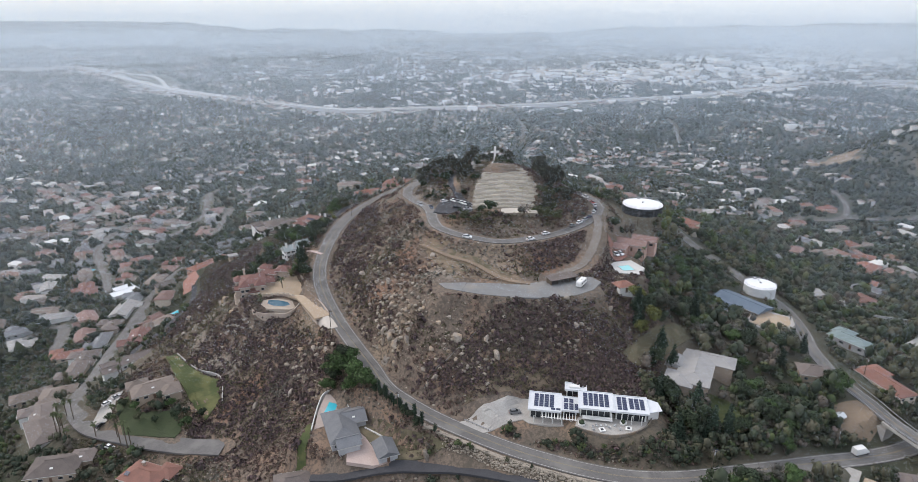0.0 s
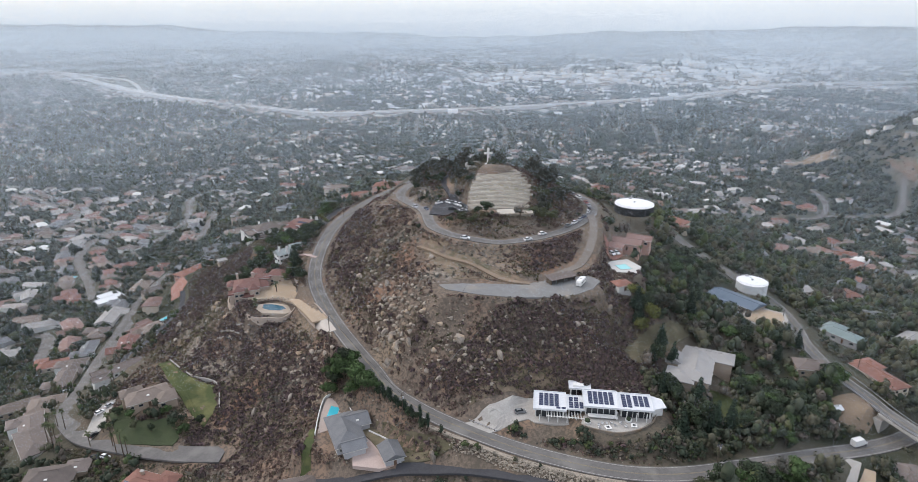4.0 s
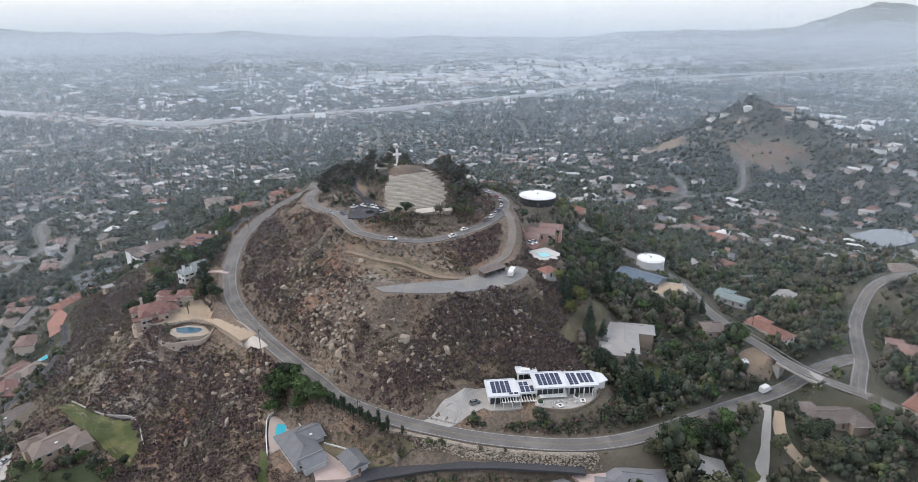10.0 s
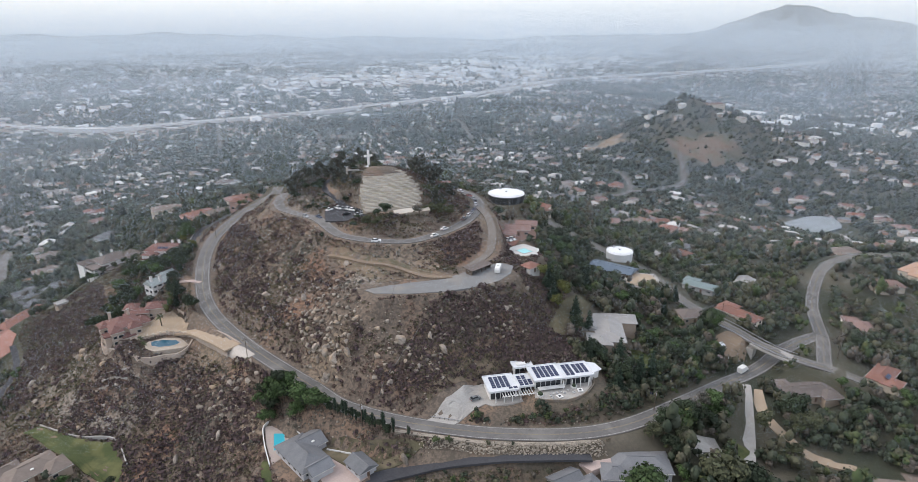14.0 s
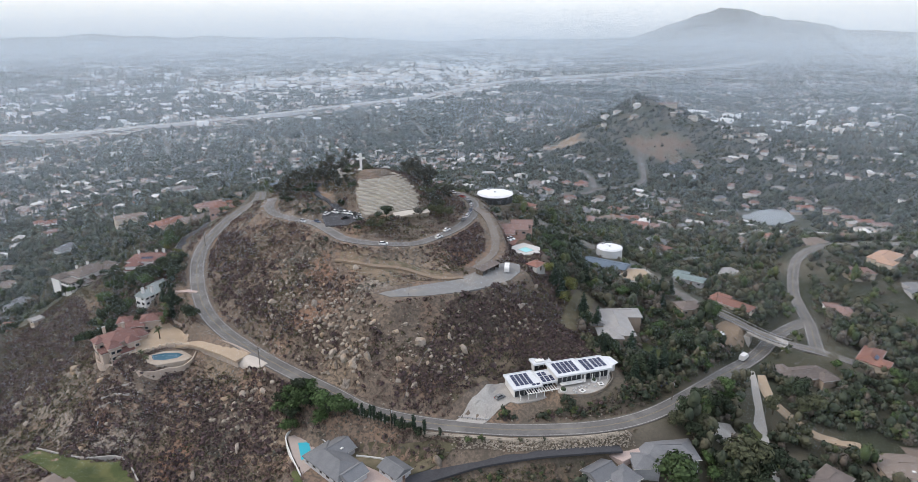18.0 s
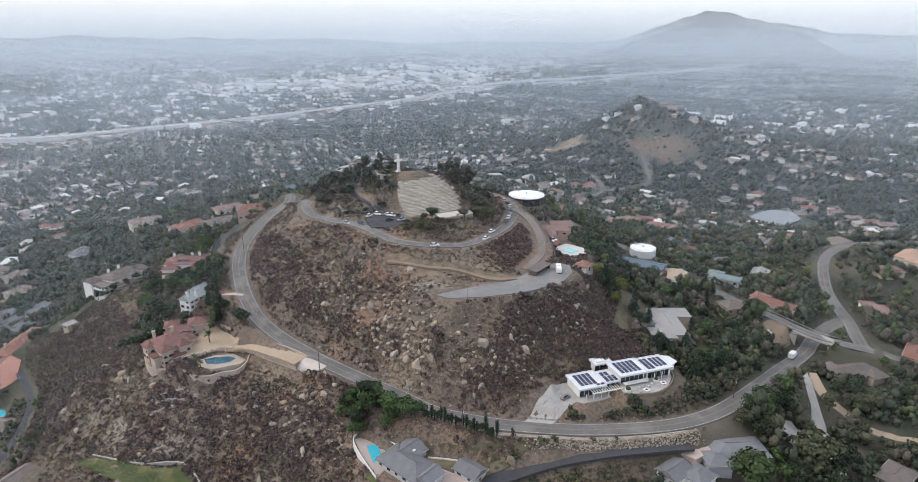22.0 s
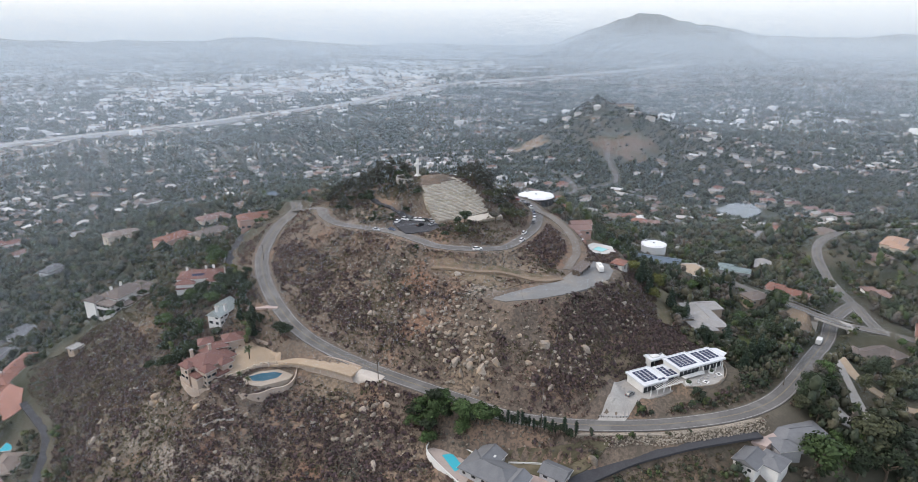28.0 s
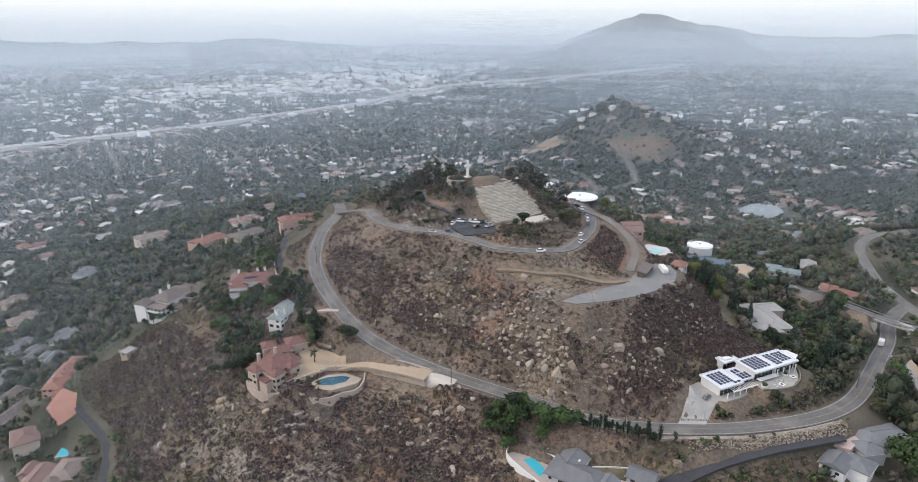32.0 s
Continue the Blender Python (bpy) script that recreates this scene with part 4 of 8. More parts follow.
def patch(name, outline, material, label, lift=0.25, rings=5, category="paving", skirt=1.2, level=None):
    """A paved or planted sheet that follows the ground, with an edge going down into it."""
    o = []
    for i in range(len(outline)):
        a, b = np.array(outline[i]), np.array(outline[(i + 1) % len(outline)])
        k = max(1, int(np.linalg.norm(b - a) / 2.5))
        o += [a + (b - a) * j / k for j in range(k)]
    o = np.array(o)
    PAVED.append(o)
    c, n = o.mean(0), len(o)
    p = np.vstack([c + (o - c) * (1 - k / rings) for k in range(rings)] + [c[None]])
    z = land(p[:, 0], p[:, 1]) + lift if level is None else np.full(len(p), level)
    v = list(np.column_stack([p, z])) + [(*o[i], z[i] - skirt - lift) for i in range(n)]
    f = [(i + k * n, (i + 1) % n + k * n, (i + 1) % n + (k + 1) * n, i + (k + 1) * n) for k in range(rings - 1) for i in range(n)]
    f += [(i + (rings - 1) * n, (i + 1) % n + (rings - 1) * n, rings * n) for i in range(n)]
    f += [(rings * n + 1 + i, rings * n + 1 + (i + 1) % n, (i + 1) % n, i) for i in range(n)]
    return lone(name, mesh_of(name, v, f, material), None, label, category, kind="structure")


def amphitheatre():
    """Curved rows of stone seats climbing to the cross."""
    th = thing("stone_amphitheatre", 24, 334, 151.2, 0, "weathered beige stone seating rows of an open-air theatre", "amphitheatre")
    rows, run, rise = 30, 1.0, 0.48
    stone = mat("seat_stone", (0.5, 0.455, 0.39), (0.38, 0.345, 0.29), 2.2, 0.92, bump=0.5, objvar=0.2)
    dust = mat("dusty_tread", (0.37, 0.32, 0.26), (0.28, 0.245, 0.2), 1.6, 0.95, bump=0.5, third=(0.27, 0.24, 0.17), third_scale=0.25)
    jag = random.Random(9)

    def reach(u):
        return -15 - 2.5 * math.sin(2.4 * u + 0.3) + 7.5 * u * u + jag.uniform(-1.1, 1.1), 15.8 + 3.6 * math.sin(2.7 * u + 0.1) - 5.0 * u * u + jag.uniform(-1.3, 1.3)
    edges = [reach(i / rows) for i in range(rows + 1)]
    for i in range(rows):
        (l0, r0), (l1, r1) = edges[i], edges[i + 1]
        y, z = -13.5 + i * run, i * rise
        cx = 0.5 + 1.6 * i / rows
        v, k = [], 9
        for l, r, yy, zz in ((l0, r0, y, z), (l1, r1, y + run, z + rise * 0.9)):
            v += [(cx + l + (r - l) * j / k, yy + 1.8 * (2 * j / k - 1) ** 2, zz) for j in range(k + 1)]
        v += [(p[0], p[1], p[2] - 2.6) for p in v]
        m = 2 * (k + 1)
        part("tread", Shape().add(v, [(j, j + 1, k + 2 + j, k + 1 + j) for j in range(k)] + [(m + j, m + j + 1, j + 1, j) for j in range(k)] + [(0, k + 1, m + k + 1, m), (k, m + k, m + 2 * k + 1, 2 * k + 1)]), dust, th)
        a = l0
        while a < r0 - 1.2:
            b = min(r0, a + jag.uniform(2.2, 5.2))
            if jag.random() > 0.07:
                u, w = 2 * (a - l0) / (r0 - l0) - 1, 2 * (b - l0) / (r0 - l0) - 1
                ya, yb = y + 1.8 * u * u + jag.uniform(-0.06, 0.06), y + 1.8 * w * w + jag.uniform(-0.06, 0.06)
                h = 0.42 + jag.uniform(-0.08, 0.05)
                c = [(cx + a + 0.05, ya), (cx + b - 0.05, yb), (cx + b - 0.05, yb + 0.48), (cx + a + 0.05, ya + 0.48)]
                part("seat_block", Shape().add([(*p, z - 0.4) for p in c] + [(*p, z + h) for p in c], [(4, 5, 6, 7), (0, 1, 5, 4), (1, 2, 6, 5), (2, 3, 7, 6), (3, 0, 4, 7)]), stone, th)
            a = b + (0.9 if jag.random() < 0.12 else 0.0)
    stage = Shape().prism([(-2, -24), (8, -25.5), (18, -23), (19, -16.5), (8, -15), (-1, -16)], -2.5, 0.3)
    part("stage", stage, mat("pale_stage", (0.5, 0.46, 0.4), (0.42, 0.38, 0.33), 1, 0.9), th, "pale stone stage floor")
    part("back_wall", Shape().box(-1, 16, -26.6, -26.0, -2, 1.1), M_RUBBLE, th, "low rubble wall")
    TAKEN.append((26, 336, 17))
    TAKEN.append((25, 325, 15))
    TAKEN.append((26, 346, 13))


amphitheatre()


def big_cross(x, y, z):
    th = thing("hilltop_cross", x, y, z, 12, "tall plain white concrete cross on a stepped base", "cross")
    s = Shape()
    s.box(-0.6, 0.6, -0.55, 0.55, 0.9, 10.2)
    part("upright", s, M_WHITE, th)
    part("arm", Shape().box(-2.6, 2.6, -0.5, 0.5, 6.3, 7.5), M_WHITE, th)
    part("base", Shape().box(-1.6, 1.6, -1.6, 1.6, -1, 0.5), M_WHITE, th, "white stepped base")
    part("plinth", Shape().box(-1.0, 1.0, -1.0, 1.0, 0.5, 0.9), M_WHITE, th)


big_cross(21.7, 367.2, 165.2)
TAKEN.append((21.7, 366, 4))


def ring_wall(name, x, y, z, r, a0, a1, h, label, thick=0.5, n=26, material=None):
    s = Shape()
    a = np.radians(np.linspace(a0, a1, n))
    for p, q in zip(a[:-1], a[1:]):
        c = [(r * math.cos(p), r * math.sin(p)), (r * math.cos(q), r * math.sin(q)), ((r + thick) * math.cos(q), (r + thick) * math.sin(q)), ((r + thick) * math.cos(p), (r + thick) * math.sin(p))]
        s.prism(c, -2.5, h)
    th = lone(name, s, material or M_RUBBLE, label, "wall")
    th.matrix_world = pose(x, y, z)
    return th


ring_wall("lookout_wall", 14, 366, 164.9, 6, 60, 330, 1.1, "pale round stone parapet of a lookout beside the cross", material=M_CONCRETE)


def tank(x, y, z, r, h, wall_m, roof_m, label, dome):
    th = thing("water_tank", x, y, z, 0, label, "water tank")
    part("shell", Shape().cyl(0, 0, -2, h, r, r, 48), wall_m, th)
    n, ring = 48, []
    v = [(0, 0, h + dome)] + [(r * k * 1.015 * math.cos(t), r * k * 1.015 * math.sin(t), h + 0.12 + dome * (1 - k * k)) for k in (0.35, 0.7, 1.0) for t in np.linspace(0, 2 * math.pi, n + 1)[:-1]]
    v += [(r * 1.015 * math.cos(t), r * 1.015 * math.sin(t), h - 0.25) for t in np.linspace(0, 2 * math.pi, n + 1)[:-1]]
    f = [(0, 1 + i, 1 + (i + 1) % n) for i in range(n)]
    for k in range(3):
        f += [(1 + k * n + i, 1 + (k + 1) * n + i, 1 + (k + 1) * n + (i + 1) % n, 1 + k * n + (i + 1) % n) for i in range(n)]
    part("roof", mesh_of("roof", v, f, roof_m), None, th, "white shallow domed roof")
    hatch = part("hatch", Shape().box(-0.8, 0.8, r * 0.7, r * 0.7 + 1.6, h + dome * 0.45, h + dome * 0.5 + 0.8), M_GREYWALL, th)
    part("vent", Shape().cyl(0, 0, h + dome - 0.1, h + dome + 0.7, 0.6, 0.6, 12), M_GREYWALL, th)
    rail = Shape()
    for k in (0.6, 1.1):
        for i in range(0, n):
            a, b = 2 * math.pi * i / n, 2 * math.pi * (i + 1) / n
            rail.beam((r * math.cos(a), r * math.sin(a), h + k), (r * math.cos(b), r * math.sin(b), h + k), 0.07)
    part("railing", rail, M_ALU, th)
    lad = Shape()
    for sx in (-0.25, 0.25):
        lad.beam((r * 0.3 + sx, -r * 0.96, 0), (r * 0.3 + sx, -r * 0.96, h + 0.9), 0.08)
    part("ladder", lad, M_ALU, th)
    TAKEN.append((x, y, r + 3))


tank(114.6, 367, 134.6, 12.0, 4.9, mat("black_tank_shell", (0.035, 0.037, 0.04), (0.025, 0.027, 0.03), 1, 0.6), mat("white_tank_roof", (0.78, 0.78, 0.78), (0.68, 0.69, 0.7), 0.6, 0.6), "wide black-sided water tank with a bright white roof", 0.8)
tank(163, 303, 108, 8.0, 5.6, mat("pale_tank_shell", (0.62, 0.63, 0.63), (0.52, 0.53, 0.54), 0.8, 0.6), mat("white_tank_roof", (0.78, 0.78, 0.78)), "pale steel water tank beside the ridge road", 0.7)


# ---------------------------------------------------------------- houses
def hip_roof(s, x0, x1, y0, y1, z, rh, over=0.6, gable=False):
    x0, x1, y0, y1 = x0 - over, x1 + over, y0 - over, y1 + over
    w, d = x1 - x0, y1 - y0
    low = [(x0, y0, z - 0.3), (x1, y0, z - 0.3), (x1, y1, z - 0.3), (x0, y1, z - 0.3)]
    eave = [(x0, y0, z), (x1, y0, z), (x1, y1, z), (x0, y1, z)]
    cx, cy = (x0 + x1) / 2, (y0 + y1) / 2
    if w >= d:
        k = 0 if gable else min(d / 2, w / 2 - 0.3)
        top = [(x0 + k, cy, z + rh), (x1 - k, cy, z + rh)]
        f = [(4, 5, 9, 8), (6, 7, 8, 9), (5, 6, 9), (7, 4, 8)]
    else:
        k = 0 if gable else min(w / 2, d / 2 - 0.3)
        top = [(cx, y0 + k, z + rh), (cx, y1 - k, z + rh)]
        f = [(5, 6, 9, 8), (7, 4, 8, 9), (4, 5, 8), (6, 7, 9)]
    return s.add(low + eave + top, f + [(3, 2, 1, 0), (0, 1, 5, 4), (1, 2, 6, 5), (2, 3, 7, 6), (3, 0, 4, 7)])


def window(parent, x, y, z, nx_, ny_, w=1.6, h=1.25):
    """A window in a wall whose outward normal is nx_, ny_."""
    def slab(ww, hh, t0, t1):
        s = Shape()
        tx, ty = -ny_, nx_
        p = [(x + tx * a * ww / 2 + nx_ * b, y + ty * a * ww / 2 + ny_ * b) for a, b in ((-1, t0), (1, t0), (1, t1), (-1, t1))]
        return s.prism(p, z - hh / 2, z + hh / 2)
    fr = part("window", slab(w, h, -0.1, 0.05), M_FRAME, parent)
    part("pane", slab(w - 0.24, h - 0.24, -0.05, 0.075), M_PANE, fr, "dark reflecting glass")
    return fr


def house(x, y, turn, blocks_, wall, roof, label, base=None, chimneys=(), gap=3.6, cap=14, door=True, skylights=0, panels=None, kind="house", trim=None, pane=1.0):
    """blocks: centre x, y, width, depth, wall height, roof shape, roof rise."""
    base = ground(x, y) + 0.3 if base is None else base
    th = thing("house", x, y, base, turn, label, kind)
    made = 0
    c, s_ = math.cos(radians(turn)), math.sin(radians(turn))
    for bi, (cx, cy, w, d, h, shape, rh) in enumerate(blocks_):
        x0, x1, y0, y1 = cx - w / 2, cx + w / 2, cy - d / 2, cy + d / 2
        body = part("wall", Shape().box(x0, x1, y0, y1, -5, h), wall, th)
        TAKEN.append((x + cx * c - cy * s_, y + cx * s_ + cy * c, max(w, d) / 2 + 1.0))
        rs = Shape()
        if shape == "flat":
            rs.box(x0 - 0.5, x1 + 0.5, y0 - 0.5, y1 + 0.5, h, h + 0.35)
            for a in ((x0 - 0.5, x1 + 0.5, y0 - 0.5, y0 - 0.25), (x0 - 0.5, x1 + 0.5, y1 + 0.25, y1 + 0.5), (x0 - 0.5, x0 - 0.25, y0 - 0.25, y1 + 0.25), (x1 + 0.25, x1 + 0.5, y0 - 0.25, y1 + 0.25)):
                rs.box(*a, h + 0.35, h + 0.6)
        else:
            hip_roof(rs, x0, x1, y0, y1, h + 0.02 * bi, rh, gable=shape == "gable")
        rf = part("roof", rs, roof, th)
        if shape != "flat":
            ridge = Shape()
            if w >= d:
                k = 0 if shape == "gable" else min(d / 2, w / 2 - 0.3)
                ridge.beam((x0 - 0.6 + k, cy, h + rh + 0.05), (x1 + 0.6 - k, cy, h + rh + 0.05), 0.35, 0.18)
            else:
                k = 0 if shape == "gable" else min(w / 2, d / 2 - 0.3)
                ridge.beam((cx, y0 - 0.6 + k, h + rh + 0.05), (cx, y1 + 0.6 - k, h + rh + 0.05), 0.35, 0.18)
            part("ridge_cap", ridge, roof, rf)
        part("gutter", Shape().box(x0 - 0.72, x1 + 0.72, y0 - 0.74, y0 - 0.6, h - 0.25, h - 0.08).box(x0 - 0.72, x1 + 0.72, y1 + 0.6, y1 + 0.74, h - 0.25, h - 0.08), trim or M_FRAME, rf)
        levels = [1.5] if h < 5 else [1.5, 4.4]
        for z in levels:
            for sx, sy, length in ((0, -1, w), (-1, 0, d), (1, 0, d), (0, 1, w)):
                n = int(length / gap)
                for i in range(n):
                    if made >= cap:
                        break
                    t = (i + 0.5) / n - 0.5
                    wx, wy = (cx + t * w, cy + sy * d / 2) if sy else (cx + sx * w / 2, cy + t * d)
                    if any(abs(wx + sx - o[0]) < o[2] / 2 and abs(wy + sy - o[1]) < o[3] / 2 for j, o in enumerate(blocks_) if j != bi):
                        continue
                    if door and bi == 0 and sy == -1 and i == n // 2 and z < 2:
                        dr = part("door", Shape().box(wx - 0.55, wx + 0.55, wy - 0.08, wy + 0.1, -0.1, 2.1), M_DOOR, th)
                        continue
                    window(th, wx, wy, z, sx, sy, (1.5 + 0.5 * ((i + bi) % 2)) * pane, 1.3 * pane)
                    made += 1
    for cx, cy, top in chimneys:
        ch = part("chimney", Shape().box(cx - 0.6, cx + 0.6, cy - 0.5, cy + 0.5, 1, top), wall, th)
        part("chimney_cap", Shape().box(cx - 0.75, cx + 0.75, cy - 0.65, cy + 0.65, top, top + 0.2), M_CONCRETE, ch)
    for k in range(skylights):
        b = blocks_[k % len(blocks_)]
        part("skylight", Shape().box(b[0] - 0.6, b[0] + 0.6, b[1] - b[3] * 0.28 - 0.5, b[1] - b[3] * 0.28 + 0.5, b[4] + b[6] * 0.3, b[4] + b[6] * 0.45 + 0.25), M_WHITE, th, "white domed skylight")
    if panels:
        bx, by, nx_, ny_, z, slope = panels
        for i in range(nx_):
            for j in range(ny_):
                yy = by + j * 1.75
                part("solar_panel", Shape().prism([(bx + i * 1.1, yy), (bx + i * 1.1 + 1.0, yy), (bx + i * 1.1 + 1.0, yy + 1.6), (bx + i * 1.1, yy + 1.6)],
                                                 [z + (yy - by) * slope, z + (yy - by) * slope, z + (yy + 1.6 - by) * slope, z + (yy + 1.6 - by) * slope],
                                                 [z + 0.1 + (yy - by) * slope] * 2 + [z + 0.1 + (yy + 1.6 - by) * slope] * 2), M_SOLAR, th)
    return th


def white_modern_house():
    th = thing("house", 25.8, 193.3, 107.3, -9.5, "long white modern house with flat roofs carrying solar panels", "house")
    blocks_ = [("left_wing", 0, 12.5, 0, 12, 3.9), ("link_wing", 12.5, 19, 0.8, 10, 4.3), ("main_hall", 18.5, 31.5, 0, 11.5, 6.6), ("right_wing", 31.5, 44, 0.2, 11, 6.4), ("upper_room", 13.5, 22, 11.8, 17, 6.2)]
    for name, x0, x1, y0, y1, h in blocks_:
        body = part(name, Shape().box(x0 + 0.8, x1 - 0.8, y0 + 1.4, y1 - 0.6, -3, h), M_WHITE, th, "white stucco walls")
        rs = Shape().box(x0, x1, y0, y1, h, h + 0.45)
        for a in ((x0, x1, y0, y0 + 0.3), (x0, x1, y1 - 0.3, y1), (x0, x0 + 0.3, y0 + 0.3, y1 - 0.3), (x1 - 0.3, x1, y0 + 0.3, y1 - 0.3)):
            rs.box(*a, h + 0.45, h + 0.75)
        part("roof", rs, M_WHITE_ROOF, body, "white flat roof with a low rim")
        n = max(2, int((x1 - x0) / 2.2))
        for i in range(n):
            xa = x0 + 1.2 + (x1 - x0 - 2.4) * i / n
            fr = part("window", Shape().box(xa, xa + (x1 - x0 - 2.4) / n - 0.25, y0 + 1.3, y0 + 1.45, max(0.2, h - 3.6), h - 0.7), M_PANE, body, "tall dark window")
    for name, x0, nx_, y0, ny_, z in (("a", 2.2, 4, 2.6, 6, 4.38), ("b", 13.4, 3, 1.8, 3, 4.78), ("b", 13.4, 2, 6.2, 2, 4.78), ("e", 8.6, 2, 1.2, 1, 4.38), ("c", 20.4, 5, 2.2, 6, 7.08), ("d", 32.8, 2, 1.8, 6, 6.88), ("d", 37.2, 3, 2.8, 5, 6.88)):
        for i in range(nx_):
            for j in range(ny_):
                xa, ya = x0 + i * 1.95, y0 + j * 1.38
                part("solar_panel", Shape().prism([(xa, ya), (xa + 1.56, ya), (xa + 1.56, ya + 1.0), (xa, ya + 1.0)], [z, z, z + 0.14, z + 0.14], [z + 0.07, z + 0.07, z + 0.21, z + 0.21]), M_SOLAR, th, "dark blue solar panel")
    sky_box = part("roof_skylight", Shape().box(15.3, 19.2, 13.2, 15.4, 6.65, 7.3), M_WHITE, th, "white raised skylight")
    for i in range(5):
        x = 2.5 + i * 3.4
        part("porch_post", Shape().box(x - 0.14, x + 0.14, -1.6, -1.3, -2, 2.9), M_WHITE, th)
    for i in range(4):
        x = 30.5 + i * 3.6
        part("porch_post", Shape().box(x - 0.14, x + 0.14, -0.9, -0.6, 0, 6.4), M_WHITE, th)
    per = part("pergola_beam", Shape().box(5, 19, -1.7, -1.4, 2.7, 2.9), M_WHITE, th, "white pergola beam")
    for i in range(12):
        x = 5.5 + i * 1.1
        part("slat", Shape().box(x, x + 0.28, -2.4, 1.4, 2.9, 3.1), M_WHITE, per)
    part("balcony_floor", Shape().box(20.2, 31, -1.4, 0.8, 3.6, 3.8), M_WHITE, th)
    for i in range(8):
        part("baluster_post", Shape().box(20.4 + i * 1.48, 20.5 + i * 1.48, -1.35, -1.25, 3.8, 4.8), M_WHITE, th)
    part("balcony_rail", Shape().box(20.2, 31, -1.38, -1.22, 4.8, 4.9), M_WHITE, th)
    part("entry_ramp", Shape().box(20.2, 23, -7, 0.8, -1, 0.25), M_DARK_ASPHALT, th, "dark entry path")
    part("canopy", Shape().add([(44, 2, 6.2), (49, 4.5, 6.0), (48, 9.5, 6.1), (44, 11, 6.3), (44, 2, 6.5), (49, 4.5, 6.3), (48, 9.5, 6.4), (44, 11, 6.6)], [(3, 2, 1, 0), (4, 5, 6, 7), (0, 1, 5, 4), (1, 2, 6, 5), (2, 3, 7, 6), (3, 0, 4, 7)]), M_WHITE_ROOF, th, "angled white canopy")
    part("canopy_wall", Shape().add([(44, 3, -2), (48, 5, -2), (47.3, 9, -2), (44, 10, -2), (44, 3, 6.1), (48, 5, 6.0), (47.3, 9, 6.0), (44, 10, 6.1)], [(0, 1, 5, 4), (1, 2, 6, 5), (2, 3, 7, 6), (3, 0, 4, 7)]), M_WHITE, th)
    for cx, cy in ((6, 193), (14, 196), (30, 196), (36, 194), (45, 194), (55, 192), (64, 191), (70, 190), (58, 184), (50, 185), (65, 186), (40, 189), (33, 191), (22, 201), (28, 190)):
        TAKEN.append((cx, cy, 7.5))


white_modern_house()
patch("patio", [(44, 190), (42, 184.8), (47, 182.2), (54, 180), (61.5, 181.4), (68, 185.6), (71.5, 191), (60, 192), (48, 194)], M_CONCRETE, "pale grey patio in front of the white house", 0.3, level=110.1)
patch("house_terrace", [(24, 206), (23, 194), (26, 190.5), (34, 189), (41, 188.6), (43, 196), (30, 206)], M_CONCRETE, "pale paved terrace under the white house", 0.3, level=107.5)
patch("driveway", [(0, 193.5), (9, 187.6), (14, 189.5), (25, 193), (28, 203), (24, 206.5), (12, 198.5)], M_CONCRETE, "pale concrete driveway from the road to the white house", 0.35)


def low_wall(name, pts, h, thick, material, label, closed=False, caps=None, sink=1.5):
    """A wall along points x, y, z."""
    p = smooth_line(pts, 5)
    s = ribbon(p, thick / 2, -thick / 2, h, h + sink)
    return lone(name, s, material, label, "wall")


low_wall("patio_wall", [(41.6, 185, 110), (47, 181.8, 110), (54, 179.6, 110), (61.8, 181, 110), (68.5, 185.3, 110), (72, 191, 110)], 0.7, 0.4, M_STONE, "curved low stone wall round the patio", sink=3)


def planter(x, y, z, r, label, group):
    th = thing("round_planter", x, y, z, 0, label, "planter", group)
    part("bowl", Shape().cyl(0, 0, 0, 0.8, r, r * 1.1, 18), M_WHITE, th, "white rendered bowl")
    v = ICO_V * np.array([r * 0.95, r * 0.95, r * 0.8]) * (1 + rng.uniform(-0.25, 0.25, (len(ICO_V), 1))) + np.array([0, 0, 1.0])
    part("shrub", mesh_of("shrub", v, ICO_F, LEAF["oak"]), None, th, "clipped green shrub")


planter(44.8, 186.3, 110.1, 1.2, "round white planter with a clipped shrub", "planters on the patio")
planter(60, 186.6, 110.1, 1.2, "round white planter with a clipped shrub", "planters on the patio")


def fire_table(x, y, turn):
    th = thing("fire_table", x, y, 110.1, turn, "square white fire table with a dark centre on the patio", "table", "fire tables on the patio")
    part("top", Shape().box(-1.1, 1.1, -1.1, 1.1, 0.3, 0.5), M_WHITE, th)
    part("base", Shape().box(-0.8, 0.8, -0.8, 0.8, 0, 0.3), M_CONCRETE, th)
    part("burner", Shape().box(-0.5, 0.5, -0.5, 0.5, 0.5, 0.56), M_DARK_ASPHALT, th, "dark burner pan")


fire_table(51.5, 182.9, 10)
fire_table(61.2, 183.6, -15)


